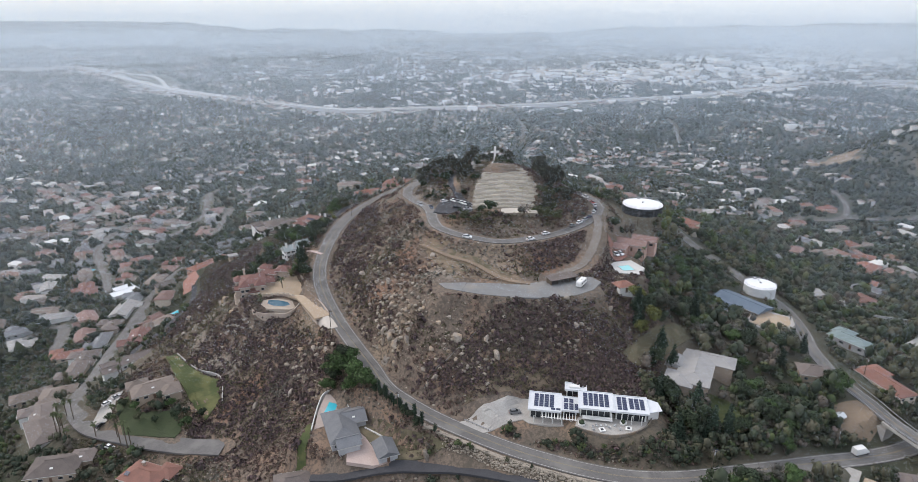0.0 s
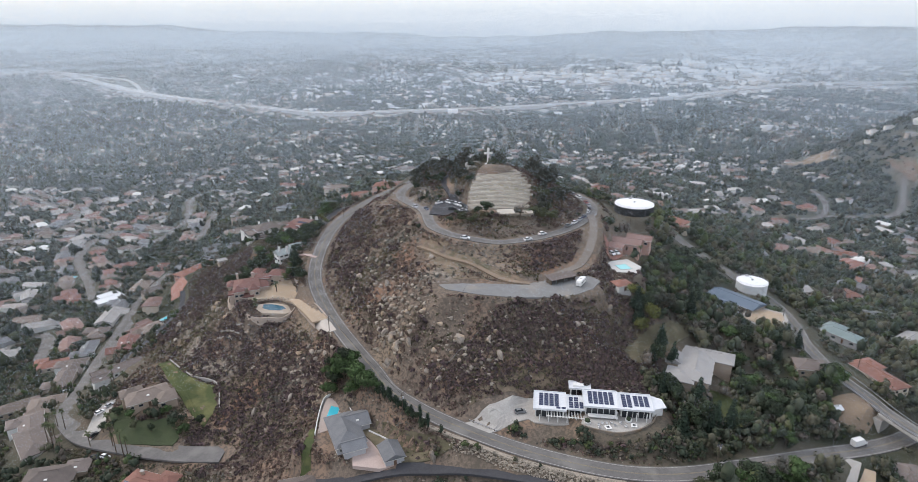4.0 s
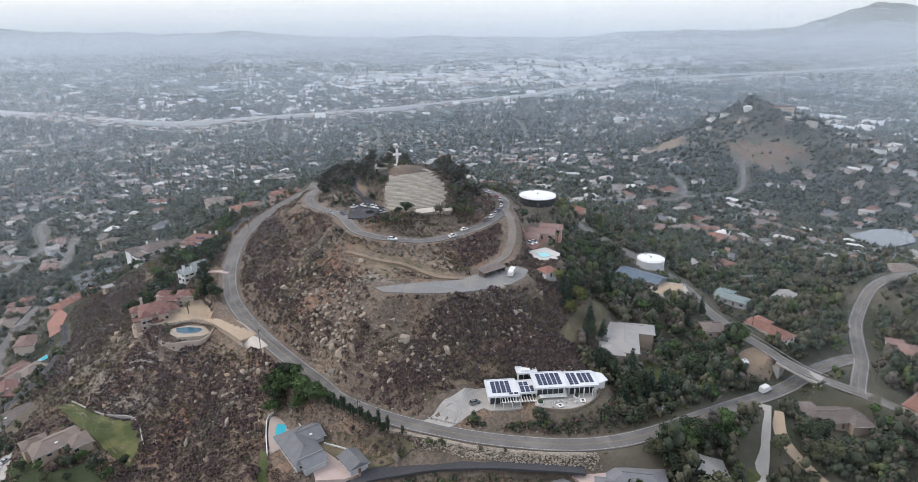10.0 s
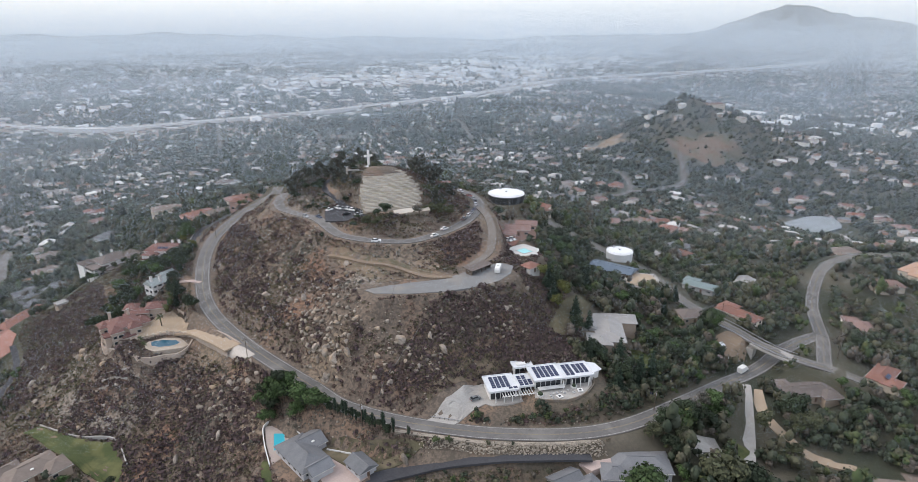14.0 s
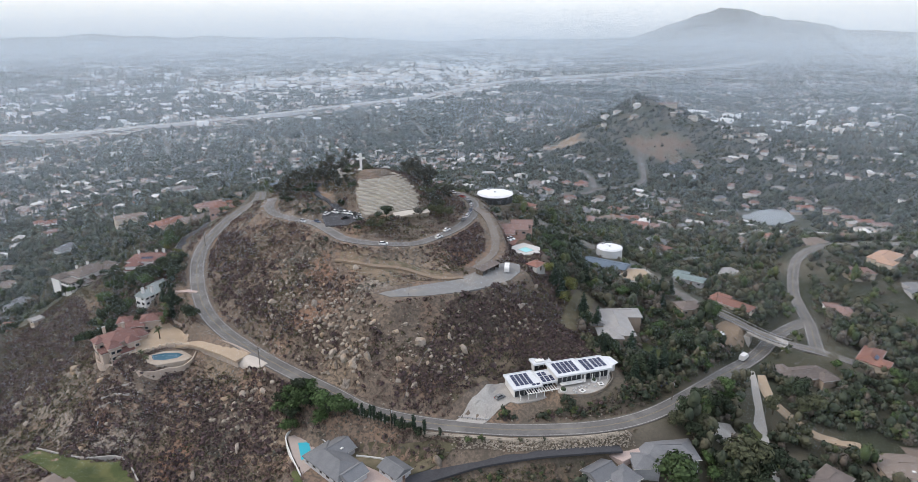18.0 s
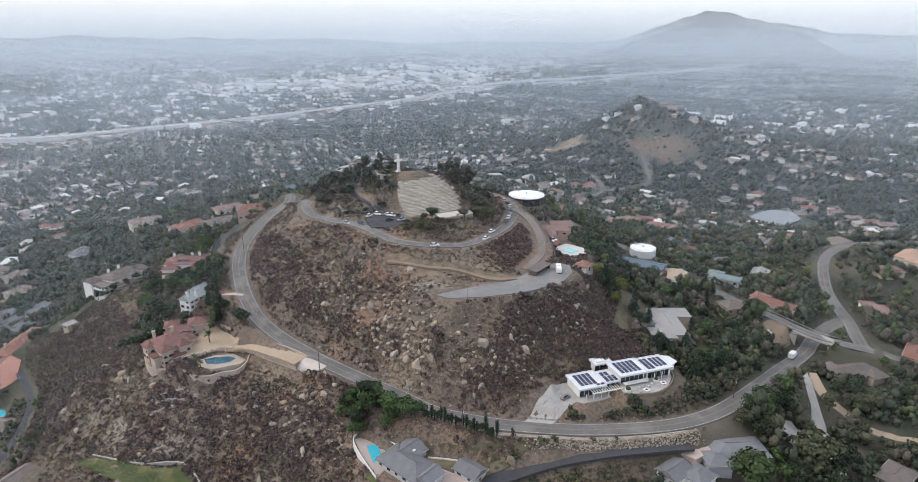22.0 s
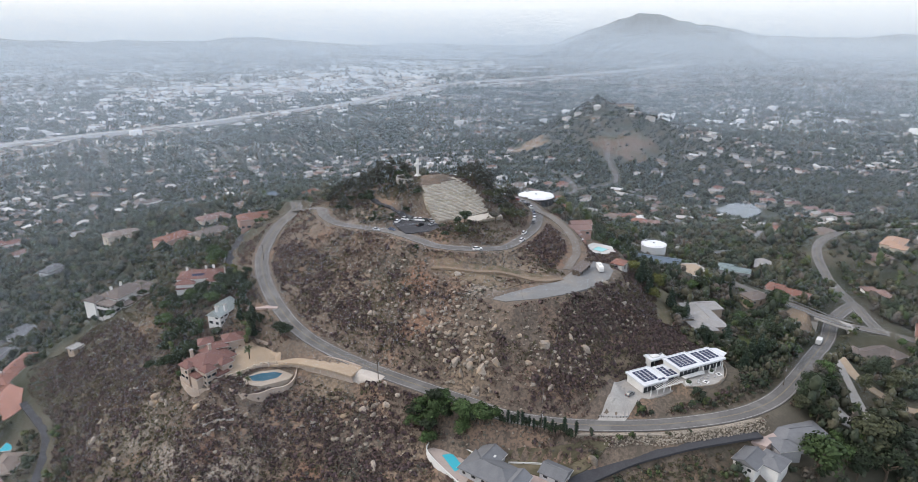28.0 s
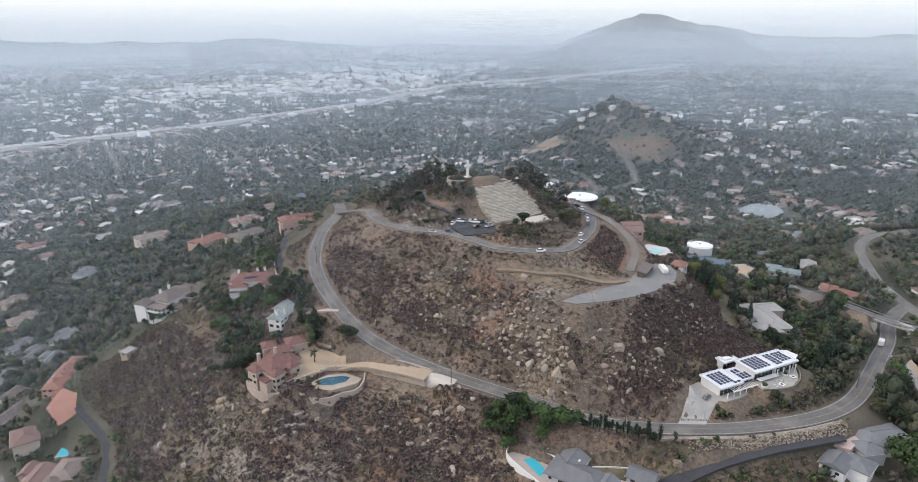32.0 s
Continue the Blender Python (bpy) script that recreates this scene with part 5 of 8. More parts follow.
def lounger(x, y, turn):
    th = thing("patio_chair", x, y, 110.1, turn, "pale cushioned patio armchair", "chair", "chairs on the patio")
    part("seat", Shape().box(-0.4, 0.4, -0.4, 0.4, 0.25, 0.42), M_GREYWALL, th)
    part("backrest", Shape().box(-0.4, 0.4, 0.3, 0.42, 0.42, 0.95), M_GREYWALL, th)
    for a in (-0.35, 0.35):
        part("armrest", Shape().box(a - 0.06, a + 0.06, -0.4, 0.3, 0.42, 0.62), M_WHITE, th)
        for b in (-0.34, 0.34):
            part("leg", Shape().box(a - 0.04, a + 0.04, b - 0.04, b + 0.04, 0, 0.25), M_WHITE, th)


for i, (x, y) in enumerate(((48.5, 184.4), (50, 185.2), (51.6, 185.3), (53.2, 185.5), (54.4, 184.2), (48.4, 183), (56.6, 185.3), (58, 183.2))):
    lounger(x, y, 40 * i)


M_VILLA = mat("pinkish_tan_stone", (0.46, 0.375, 0.31), (0.37, 0.3, 0.25), 1.4, 0.88, bump=0.3)


# the pink stone villa on its terrace
def villa():
    house(-116, 315.5, 20, [(0, 0, 13, 13, 7.2, "hip", 2.6), (8, 8, 9, 8, 5.6, "hip", 2.2), (-4.5, -7.5, 5, 4.5, 6.9, "hip", 2.3), (3.5, -7.5, 5, 4.5, 6.9, "hip", 2.3), (-7.5, 3, 4, 6, 6.6, "hip", 1.9), (8.5, 0.5, 6, 8, 5.2, "hip", 2.0), (-7.5, -4, 4, 5, 4.0, "flat", 0), (0, -9.2, 5, 4, 3.6, "flat", 0)],
          M_VILLA, M_ROOF_WINE, "tan stone villa with wine-red hipped tile roofs and bay windows", 103.5, ((-4, 5, 11.5), (4, 4, 11.2)), gap=2.2, cap=48, pane=1.15)
    house(-101.5, 328.5, -8, [(0, 0, 9, 7.5, 5.2, "hip", 2.2), (-7.5, -3, 9, 6, 4.2, "hip", 1.6), (-12, 1, 6, 6, 5.2, "hip", 1.9)], M_VILLA, M_ROOF_WINE, "cream garage wing of the villa with a wine-red tile roof", 106.2, gap=3.2, cap=6)


villa()
patch("villa_court", [(-94, 326), (-89.5, 318), (-86, 307), (-89, 301.5), (-97, 305), (-105, 304.2), (-111, 304), (-107, 316), (-102, 324)], M_TAN_PAVE, "tan paved court in front of the villa", 0.6, skirt=2.5)
strip_road("villa_drive", [(-92, 309), (-87.2, 303), (-82.6, 295), (-76.5, 284.5), (-71, 275.5), (-66.2, 267.6)], 4.3, M_TAN_PAVE, "tan paved drive sweeping up to the villa", 0.62)
patch("gate_apron", [(-66, 271), (-61, 265.5), (-57.5, 259), (-61, 257), (-67, 264), (-70, 268)], mat("pale_apron", (0.5, 0.45, 0.4), (0.42, 0.37, 0.32), 1, 0.9), "pale gravel apron beside the road", 0.45)
low_wall("drive_wall", [(-92, 327, 106.8), (-88, 319, 107), (-83, 304, 109.5), (-76.5, 291, 111), (-69, 279.5, 111.4), (-63.5, 270, 111)], 1.5, 0.5, M_VILLA, "cream stuccoed retaining wall along the drive", sink=3)


def balustrade(pts):
    p = smooth_line(pts, 3)
    th = thing("balustrade", *p[0], 0, "cream stone balustrade edging the villa drive", "balustrade")
    o = p[0]
    for i in range(len(p) - 1):
        a, b = p[i] - o, p[i + 1] - o
        part("rail", Shape().beam((a[0], a[1], a[2] + 1.05), (b[0], b[1], b[2] + 1.05), 0.3, 0.16), M_CREAM, th)
        part("base_wall", Shape().beam((a[0], a[1], a[2] - 0.75), (b[0], b[1], b[2] - 0.75), 0.35, 2.4), M_VILLA, th)
        part("pillar", Shape().box(a[0] - 0.3, a[0] + 0.3, a[1] - 0.3, a[1] + 0.3, a[2] - 1, a[2] + 1.5), M_CREAM, th)


balustrade([(-111.5, 303, 105.9), (-104.8, 303.4, 105.8), (-96, 304.6, 106), (-87.3, 299.3, 106.6), (-81.3, 287.6, 108.9), (-75.3, 277, 109.6), (-69, 266, 110)])
patch("pool_deck", [(-106, 300.5), (-98, 302), (-90, 299), (-86, 291), (-89, 288.8), (-95, 289.2), (-101, 289.8), (-106, 295)], mat("pale_pool_deck", (0.4, 0.34, 0.275), (0.33, 0.28, 0.23), 1, 0.85), "pale stone deck round the villa pool", 0.2, level=104.9, skirt=3)


def pool(name, outline, z, water, label, rim=M_CONCRETE):
    c = np.mean(outline, 0)
    th = thing(name, c[0], c[1], z, 0, label, "swimming pool")
    o = [(p[0] - c[0], p[1] - c[1]) for p in outline]
    big = [(q[0] * 1.12, q[1] * 1.12) for q in o]
    n = len(o)
    v = [(*q, 0.06) for q in o] + [(*q, 0.06) for q in big] + [(*q, -1.5) for q in big] + [(*q, -1.2) for q in o]
    f = [(i, n + i, n + (i + 1) % n, (i + 1) % n) for i in range(n)] + [(n + i, 2 * n + i, 2 * n + (i + 1) % n, n + (i + 1) % n) for i in range(n)]
    part("rim", mesh_of("rim", [Vector(q) for q in v], f, rim), None, th, "pale coping")
    part("water", Shape().prism(o, -1.0, 0.03), water, th)
    TAKEN.append((c[0], c[1], 7))


pool("villa_pool", [(-103, 300.2), (-98, 300), (-92, 297.6), (-89.8, 294.6), (-92.5, 292.4), (-98.4, 293), (-102.4, 295.6)], 104.95, M_DEEP, "dark blue kidney-shaped swimming pool on a stone deck", M_VILLA)
low_wall("terrace_wall", [(-112, 296, 102.6), (-108.5, 290.5, 101.6), (-103, 287.6, 101.2), (-97, 287.9, 101.2), (-91, 286.4, 101.6), (-86.6, 288.3, 103), (-84.2, 291.4, 105)], 2.2, 0.6, M_VILLA, "curving tan retaining wall below the pool", sink=4)
low_wall("terrace_wall", [(-127, 322, 98.5), (-125.5, 311, 98.5), (-120, 304.5, 99), (-112.5, 300.5, 101)], 3.6, 0.6, M_VILLA, "tall curved tan base wall below the villa", sink=5)
for i, (a, b) in enumerate((((-124, 296.5), (-112, 291.5)), ((-125, 293.5), (-113.5, 288)), ((-126, 290.5), (-117, 286)))):
    low_wall("terrace_step", [(*a, ground(*a)), ((a[0] + b[0]) / 2, (a[1] + b[1]) / 2 + 0.8, ground((a[0] + b[0]) / 2, (a[1] + b[1]) / 2)), (*b, ground(*b))], 0.7, 0.5, M_CONCRETE, "narrow stone garden terrace on the slope")

# the grey house with a turquoise pool below the road
patch("yard", [(-43, 197), (-37, 200.5), (-29.5, 194.5), (-24, 187), (-26, 181.5), (-31, 180), (-41, 182)], M_PINK_PAVE, "pinkish paved yard between house and garage", 0.3, level=96.75)
house(-46, 199.5, 22, [(0, 0, 11, 20, 3.0, "hip", 2.6), (5.5, 4.5, 9, 9, 3.0, "gable", 2.3), (0.5, -10.5, 8, 6, 3.0, "gable", 2.0)], M_GREYWALL, M_ROOF_GREY, "low grey house with a grey shingle roof", 96.6, skylights=2, cap=12)
house(-27.2, 186.4, 22, [(0, 0, 7, 9, 2.7, "gable", 1.8)], M_GREYWALL, M_ROOF_GREY, "detached grey garage with a shingle gable roof", 96.7, cap=4, kind="garage")
patch("pool_terrace", [(-57, 201), (-58, 214), (-57.5, 225), (-51.5, 224), (-48, 217), (-50, 205)], mat("pale_pink_paving", (0.42, 0.35, 0.31), (0.36, 0.3, 0.27), 1, 0.85), "pale paved terrace round the turquoise pool", 0.3, level=96.5)
pool("backyard_pool", [(-55.6, 208.6), (-54.6, 219), (-50.7, 217.6), (-51.6, 209)], 96.55, M_WATER, "bright turquoise rectangular swimming pool")
low_wall("pool_wall", [(-57.8, 200, 96.4), (-58.6, 214, 96.2), (-58, 224.5, 96.2), (-53.5, 226.5, 96.6), (-47.5, 218, 97), (-44.5, 211, 97.2)], 1.1, 0.35, M_WHITE, "low white wall round the pool terrace", sink=3)
patch("side_lawn", [(-62, 186), (-60.5, 203), (-58.6, 206), (-57.6, 196), (-57.6, 187)], M_LAWN, "strip of green lawn beside the grey house", 0.3, category="lawn")
low_wall("yard_wall", [(-37, 201.2, 96.8), (-29, 195.2, 96.9), (-24.6, 190.8, 97)], 0.8, 0.35, M_WHITE, "low white wall along the yard")

# ---------------------------------------------------------------- houses on the west side
house(-61, 181, 15, [(0, 0, 13, 9, 3.0, "hip", 2.0), (-6, -6, 8, 8, 3.0, "hip", 1.8)], M_TANWALL, M_ROOF_BROWN, "low tan house with a brown shingle roof", cap=6)
pool("patio_pool", [(-79, 180), (-75, 184.5), (-72, 183), (-75.5, 178)], ground(-75.5, 181) + 0.6, M_WATER, "small turquoise pool on a red brick deck", M_RED_PAVE)
patch("brick_deck", [(-82, 178), (-76, 188), (-69, 185), (-70, 176), (-78, 172)], M_RED_PAVE, "red brick deck round a small pool", 0.4)
house(-146, 250, 32, [(0, 0, 18, 11, 3.2, "hip", 2.4), (7, -6, 8, 9, 3.2, "hip", 2.0), (-6, 6, 9, 7, 3.2, "hip", 1.9)], M_TANWALL, M_ROOF_TAN, "rambling tan house with a tan shingle hip roof", skylights=1, cap=10)
house(-186, 299, 42, [(0, 0, 25, 8.5, 3.4, "gable", 2.2), (-10, -4, 7, 6, 3.0, "gable", 1.8)], M_WHITE, M_ROOF_BROWN, "long low house with a brown shingle roof and white fascia", skylights=2, cap=10)
house(-171, 211, 12, [(0, 0, 19, 13, 3.4, "hip", 3.0), (9, 5, 9, 8, 3.2, "hip", 2.0)], M_TANWALL, M_ROOF_BROWN, "broad house with a grey-brown shingle hip roof", skylights=2, cap=8)
house(-127, 200, -20, [(0, 0, 17, 11, 3.4, "hip", 2.4), (7, 5, 8, 7, 3.2, "hip", 1.8)], M_TANWALL, M_ROOF_RED, "tan house with a red clay tile roof", chimneys=((-3, 3, 6.2),), cap=8, panels=(-6.5, -4.2, 2, 1, 4.6, 0.4))
house(-241, 294, 35, [(0, 0, 20, 9, 3.2, "hip", 2.2), (8, -6, 8, 9, 3.0, "hip", 1.8)], M_TANWALL, M_ROOF_TAN, "long tan house with a weathered tan roof", cap=8)
house(-256, 350, 25, [(0, 0, 17, 9, 3.2, "hip", 2.2), (-7, 6, 7, 8, 3.0, "hip", 1.8)], M_CREAM, M_ROOF_RED, "cream house with a pinkish red tile roof", cap=8)
house(-214, 383, 60, [(0, 0, 16, 10, 3.2, "gable", 2.2), (6, 7, 8, 6, 3.0, "gable", 1.8)], M_TANWALL, M_ROOF_PINK, "tan house with a weathered brown-pink gable roof", cap=8)
house(-268, 447, 50, [(0, 0, 20, 9, 3.6, "flat", 0), (3, 9, 14, 9, 3.3, "flat", 0)], M_WHITE, M_WHITE_ROOF, "white flat-roofed house with broad roof slabs", cap=8)
house(-226, 441, 48, [(0, 0, 24, 7, 3.0, "gable", 1.8)], M_TANWALL, M_ROOF_BROWN, "narrow brown-roofed house beside the street", cap=6)
house(-222, 470, 48, [(0, 0, 18, 7, 3.0, "gable", 1.8)], M_CREAM, M_ROOF_TAN, "cream house with a tan gable roof", cap=6)
house(-230, 505, 40, [(0, 0, 15, 9, 3.2, "hip", 2.2), (6, 5, 7, 7, 3, "hip", 1.8)], M_WHITE, M_ROOF_GREY, "pale house with a blue-grey hip roof", cap=6)
house(-201, 434, 62, [(0, 0, 12, 9, 5.4, "hip", 2.2), (-6, -6, 8, 8, 4.0, "hip", 1.9), (9, 1.5, 10, 9, 4.6, "hip", 2.1), (18, 3, 11, 8, 4.2, "hip", 2.0), (4, -5.5, 7, 5, 3.4, "hip", 1.6), (27, 3, 9, 7.5, 3.8, "hip", 1.8)], M_PINK, M_ROOF_RED, "salmon-pink villa with clustered red clay tile roofs", base=62.5, cap=20, gap=2.8, chimneys=((2, 2, 8.4),), panels=(14, 1.2, 4, 1, 5.0, 0.4))
patch("red_court", [(-207, 421), (-198, 424), (-192, 416), (-194, 407), (-203, 409)], mat("salmon_paving", (0.36, 0.19, 0.15), (0.29, 0.155, 0.125), 1.2, 0.85), "salmon-red paved forecourt below the pink villa", 0.5, skirt=2)
strip_road("drive_west", [(-192, 408), (-187, 392), (-183, 370), (-186, 345), (-196, 320)], 2.6, M_DARK_ASPHALT, "steep dark asphalt driveway", 0.5)
house(-201, 372, 62, [(0, 0, 15, 11, 3.2, "hip", 2.2), (-8, 3, 8, 7, 3, "hip", 1.8)], M_TANWALL, M_ROOF_TAN, "tan house with a brown hip roof above a pool", cap=8)
pool("terrace_pool", [(-206, 393), (-202, 401), (-197.5, 399), (-201, 391)], ground(-202, 396) + 0.8, M_WATER, "small pale turquoise pool in a garden")
for x, y, t in ((-204, 497, 60), (-196, 526, 40), (-212, 520, 55), (-222, 548, 30)):
    house(x, y, t, [(0, 0, 16, 9, 3.2, "gable", 2.2), (5, 6, 7, 7, 3, "gable", 1.8)], M_GREYWALL, M_ROOF_GREY, "low house with a dark grey shingle roof", cap=5)
house(-137, 440, 35, [(0, 0, 20, 14, 6.8, "hip", 3.2), (9, -6, 12, 10, 5.6, "hip", 2.4), (-12, -3, 9, 11, 5.0, "flat", 0), (-4, -10, 13, 6, 3.4, "flat", 0), (7, -13, 11, 5, 2.6, "flat", 0), (14, 3, 8, 9, 5.2, "hip", 2.0), (-13, 7, 8, 8, 6.0, "hip", 1.8)], M_WHITE, M_ROOF_BROWN, "large white cliff-edge house with brown tile roofs and stepped terraces", base=95.5, chimneys=((-5, 3, 10.8), (3, 5, 10.4)), cap=46, gap=2.5, pane=1.25)
house(-99, 402, -22, [(0, 0, 24, 12, 7.2, "hip", 3.0), (8, -5.5, 9, 8, 6.4, "hip", 2.2), (-7.5, -6, 9, 7, 5.6, "hip", 2.0), (0, -8.5, 24, 4, 3.2, "flat", 0), (13, 2, 7, 8, 5.6, "hip", 1.9)], M_WHITE, M_ROOF_WINE, "white three-level house with red tile roofs and solar panels", base=110.0, chimneys=((-8, 2, 11.2), (2, 2.5, 11.2), (6, 3, 11.4)), cap=42, gap=2.5, pane=1.2, panels=(-4.5, -4.6, 6, 1, 8.2, 0.42))
house(-100, 350, 38, [(0, 0, 15, 7, 5.2, "gable", 2.4), (6, 3.5, 7, 7, 5.6, "gable", 2.2)], M_WHITE, mat("pale_green_metal_roof", (0.34, 0.37, 0.36), (0.28, 0.31, 0.3), 1, 0.55), "white house with a pale metal gable roof and tall chimneys", base=111.2, chimneys=((-6, -1, 9.6), (-2, -2.8, 9.2)), cap=16, gap=2.7, pane=1.2)
house(-165.5, 417.5, 35, [(0, 0, 6, 5, 2.4, "flat", 0)], M_TANWALL, M_ROOF_PALE, "small shed with a pale flat roof on the slope", cap=2, kind="shed")
strip_road("drive_north", [(-81.5, 376), (-84, 388), (-82, 404), (-76, 424), (-66, 444), (-60, 458)], 3.0, M_DARK_ASPHALT, "dark driveway between the houses", 0.4)
strip_road("drive_hilltop", [(6, 331), (2, 341), (-1, 350), (-4, 362), (-4, 376), (2, 386)], 2.3, M_DARK_ASPHALT, "dark asphalt drive climbing from the parking area behind the knoll", 0.35)
strip_road("path_white_house", [(-79, 330), (-85, 334), (-90, 342)], 1.6, M_PINK_PAVE, "pink paved path down to the white house", 0.4)
NORTH = [
    (-46, 471, -10, M_PINK, M_ROOF_RED, "salmon house with a low red tile roof"), (-64, 548, 20, M_TANWALL, M_ROOF_BROWN, "tan house with a brown roof among trees"),
    (-86, 580, 30, M_PINK, M_ROOF_RED, "long pink house with a red tile roof"), (-50, 606, 15, M_CREAM, M_ROOF_PINK, "cream house with a pinkish tile roof"),
    (-119, 652, 10, M_CREAM, M_ROOF_TAN, "cream two-storey house with a tan tile roof"), (14, 657, 0, M_GREYWALL, M_ROOF_BLUE, "long low building with a grey-blue roof"),
    (56, 648, 10, M_PINK, M_ROOF_RED, "house with an orange-red tile roof"), (-20, 640, 5, M_TANWALL, M_ROOF_TAN, "tan house with a weathered roof"),
    (-205, 775, 20, M_WHITE, M_ROOF_PINK, "long white terraced house with a red roof"), (-175, 648, 40, M_GREYWALL, M_ROOF_GREY, "grey-roofed house in a garden"),
    (-228, 655, 30, M_TANWALL, M_ROOF_TAN, "tan hillside house with a weathered roof"), (-222, 612, 20, M_CREAM, M_ROOF_TAN, "cream house with a tan roof"), (-150, 800, 0, M_WHITE, M_ROOF_PALE, "white flat-fronted house with a pale roof"),
    (142, 520, 20, M_CREAM, M_ROOF_PINK, "ochre house with a pink tile roof"), (166, 640, -10, M_PINK, M_ROOF_RED, "pink house with a red tile roof"),
    (211, 672, 15, M_CREAM, M_ROOF_PINK, "cream house with a pink roof"), (264, 460, -35, M_CREAM, M_ROOF_PINK, "cream house with an orange tile roof"),
    (300, 470, -25, M_CREAM, M_ROOF_TAN, "cream house half hidden by trees"), (323, 446, 30, M_PINK, M_ROOF_RED, "house with a bright red tile roof"), (415, 662, 10, M_PINK, M_ROOF_RED, "pink hillside house with a red roof"),
]
for x, y, t, w, r, label in NORTH:
    big = y < 660 and -130 < x < -40
    house(x, y, t, [(0, 0, 27, 13, 6.4, "hip", 3.0), (8, -7, 12, 9, 4.6, "hip", 2.2), (-9, 6, 10, 9, 5.4, "hip", 2.2)] if big else [(0, 0, 19, 10, 4.4, "hip", 2.4), (6, 6, 9, 8, 4.0, "hip", 2.0)], w, r, label, cap=12 if big else 7, pane=1.25 if big else 1.0, chimneys=((-6, 2, 10.4),) if big else ())

house(-62, 985, 20, [(0, 0, 34, 16, 6.8, "hip", 2.6), (-8, -11, 14, 9, 5.0, "flat", 0), (12, -9, 12, 8, 4.2, "flat", 0)], M_WHITE, M_ROOF_BROWN, "large white terraced house on a wooded knoll", cap=14, pane=1.5)
house(742, 850, -10, [(0, 0, 30, 11, 4.6, "hip", 2.4), (-11, 6, 10, 9, 4.2, "hip", 2.0)], M_CREAM, M_ROOF_PINK, "long cream house with a peach roof on a hilltop", cap=6)
house(76, 550, 8, [(0, 0, 16, 11, 8.5, "hip", 2.2), (-7, -4, 6, 6, 11.0, "hip", 1.6), (10, 3, 9, 9, 6.0, "hip", 1.8)], mat("terracotta_stucco", (0.46, 0.27, 0.17), (0.39, 0.225, 0.145), 1.0, 0.85), M_ROOF_RED, "tall terracotta house with a square tower behind the hill", cap=12, pane=1.25)
house(-212, 842, 12, [(0, 0, 30, 10, 6.6, "hip", 2.6), (2, -8, 34, 7, 3.6, "flat", 0), (-12, 2, 10, 12, 8.4, "hip", 2.0)], M_WHITE, M_ROOF_RED, "white terraced mansion with a red tile roof and long balconies", cap=18, pane=1.4)
for x, y, t, r in ((353, 521, 20, M_ROOF_RED), (337, 477, -30, M_ROOF_RED), (343, 442, 40, M_ROOF_PINK), (450, 517, 10, M_ROOF_PINK), (458, 496, 10, M_ROOF_RED), (476, 468, 70, M_ROOF_RED), (664, 588, 5, M_ROOF_RED), (668, 511, -50, M_ROOF_RED), (671, 477, -50, M_ROOF_PINK), (645, 419, -40, M_ROOF_RED), (636, 395, -40, M_ROOF_PINK), (594, 587, 0, M_ROOF_GREY), (655, 445, -45, M_ROOF_PINK), (690, 540, -60, M_ROOF_PINK)):
    house(x, y, t, [(0, 0, 20, 9, 3.4, "hip", 2.2), (6, 5, 9, 8, 3.2, "hip", 1.9)], M_CREAM, r, "cream lakeside house with a tile roof among trees", cap=3)

# the streets of houses below the western slope
rows = random.Random(31)
WEST_STYLES = [(M_TANWALL, M_ROOF_TAN, "low tan house with a weathered tan roof"), (M_CREAM, M_ROOF_PINK, "cream house with a faded pink tile roof"), (M_WHITE, M_ROOF_BROWN, "white-walled house with a brown shingle roof"),
               (M_GREYWALL, M_ROOF_GREY, "grey house with a dark shingle roof"), (M_TANWALL, M_ROOF_WINE, "tan house with a dull wine-red tile roof"), (M_WHITE, M_ROOF_PALE, "white house with a pale flat-pitched roof"), (M_TANWALL, M_ROOF_BROWN, "tan ranch house with a brown roof")]


def clash(x, y, r):
    px, py = np.array([x]), np.array([y])
    return any((x - a) ** 2 + (y - b) ** 2 < (r + c) ** 2 for a, b, c in TAKEN) or any(road_gap(px, py, l)[0][0] < h + r + 0.5 for l, h in LINES) or any(road_gap(px, py, l)[0][0] < h + r for l, h in ROADS.values())


def west_house(x, y, t):
    w, r, label = rows.choice(WEST_STYLES)
    L, D = rows.uniform(15, 25), rows.uniform(8.5, 12)
    shape = rows.choice(("hip", "hip", "gable"))
    house(x, y, t, [(0, 0, L, D, 3.2, shape, 2.1), (rows.choice((-1, 1)) * L * 0.3, rows.choice((-1, 1)) * D * 0.6, 8, 8.5, 3.0, shape, 1.8)], w, r, label, cap=2, skylights=rows.choice((0, 0, 1)), chimneys=((L * 0.2, 1.5, 6.0),) if rows.random() < 0.4 else ())
    if rows.random() < 0.25:
        q = (x + rows.uniform(-4, 4), y + 13)
        if not clash(q[0], q[1], 3):
            pool("garden_pool", [(q[0] - 4, q[1] - 2), (q[0] + 4, q[1] - 2), (q[0] + 4, q[1] + 2), (q[0] - 4, q[1] + 2)], ground(*q) + 0.7, M_WATER, "small turquoise pool in a back garden")


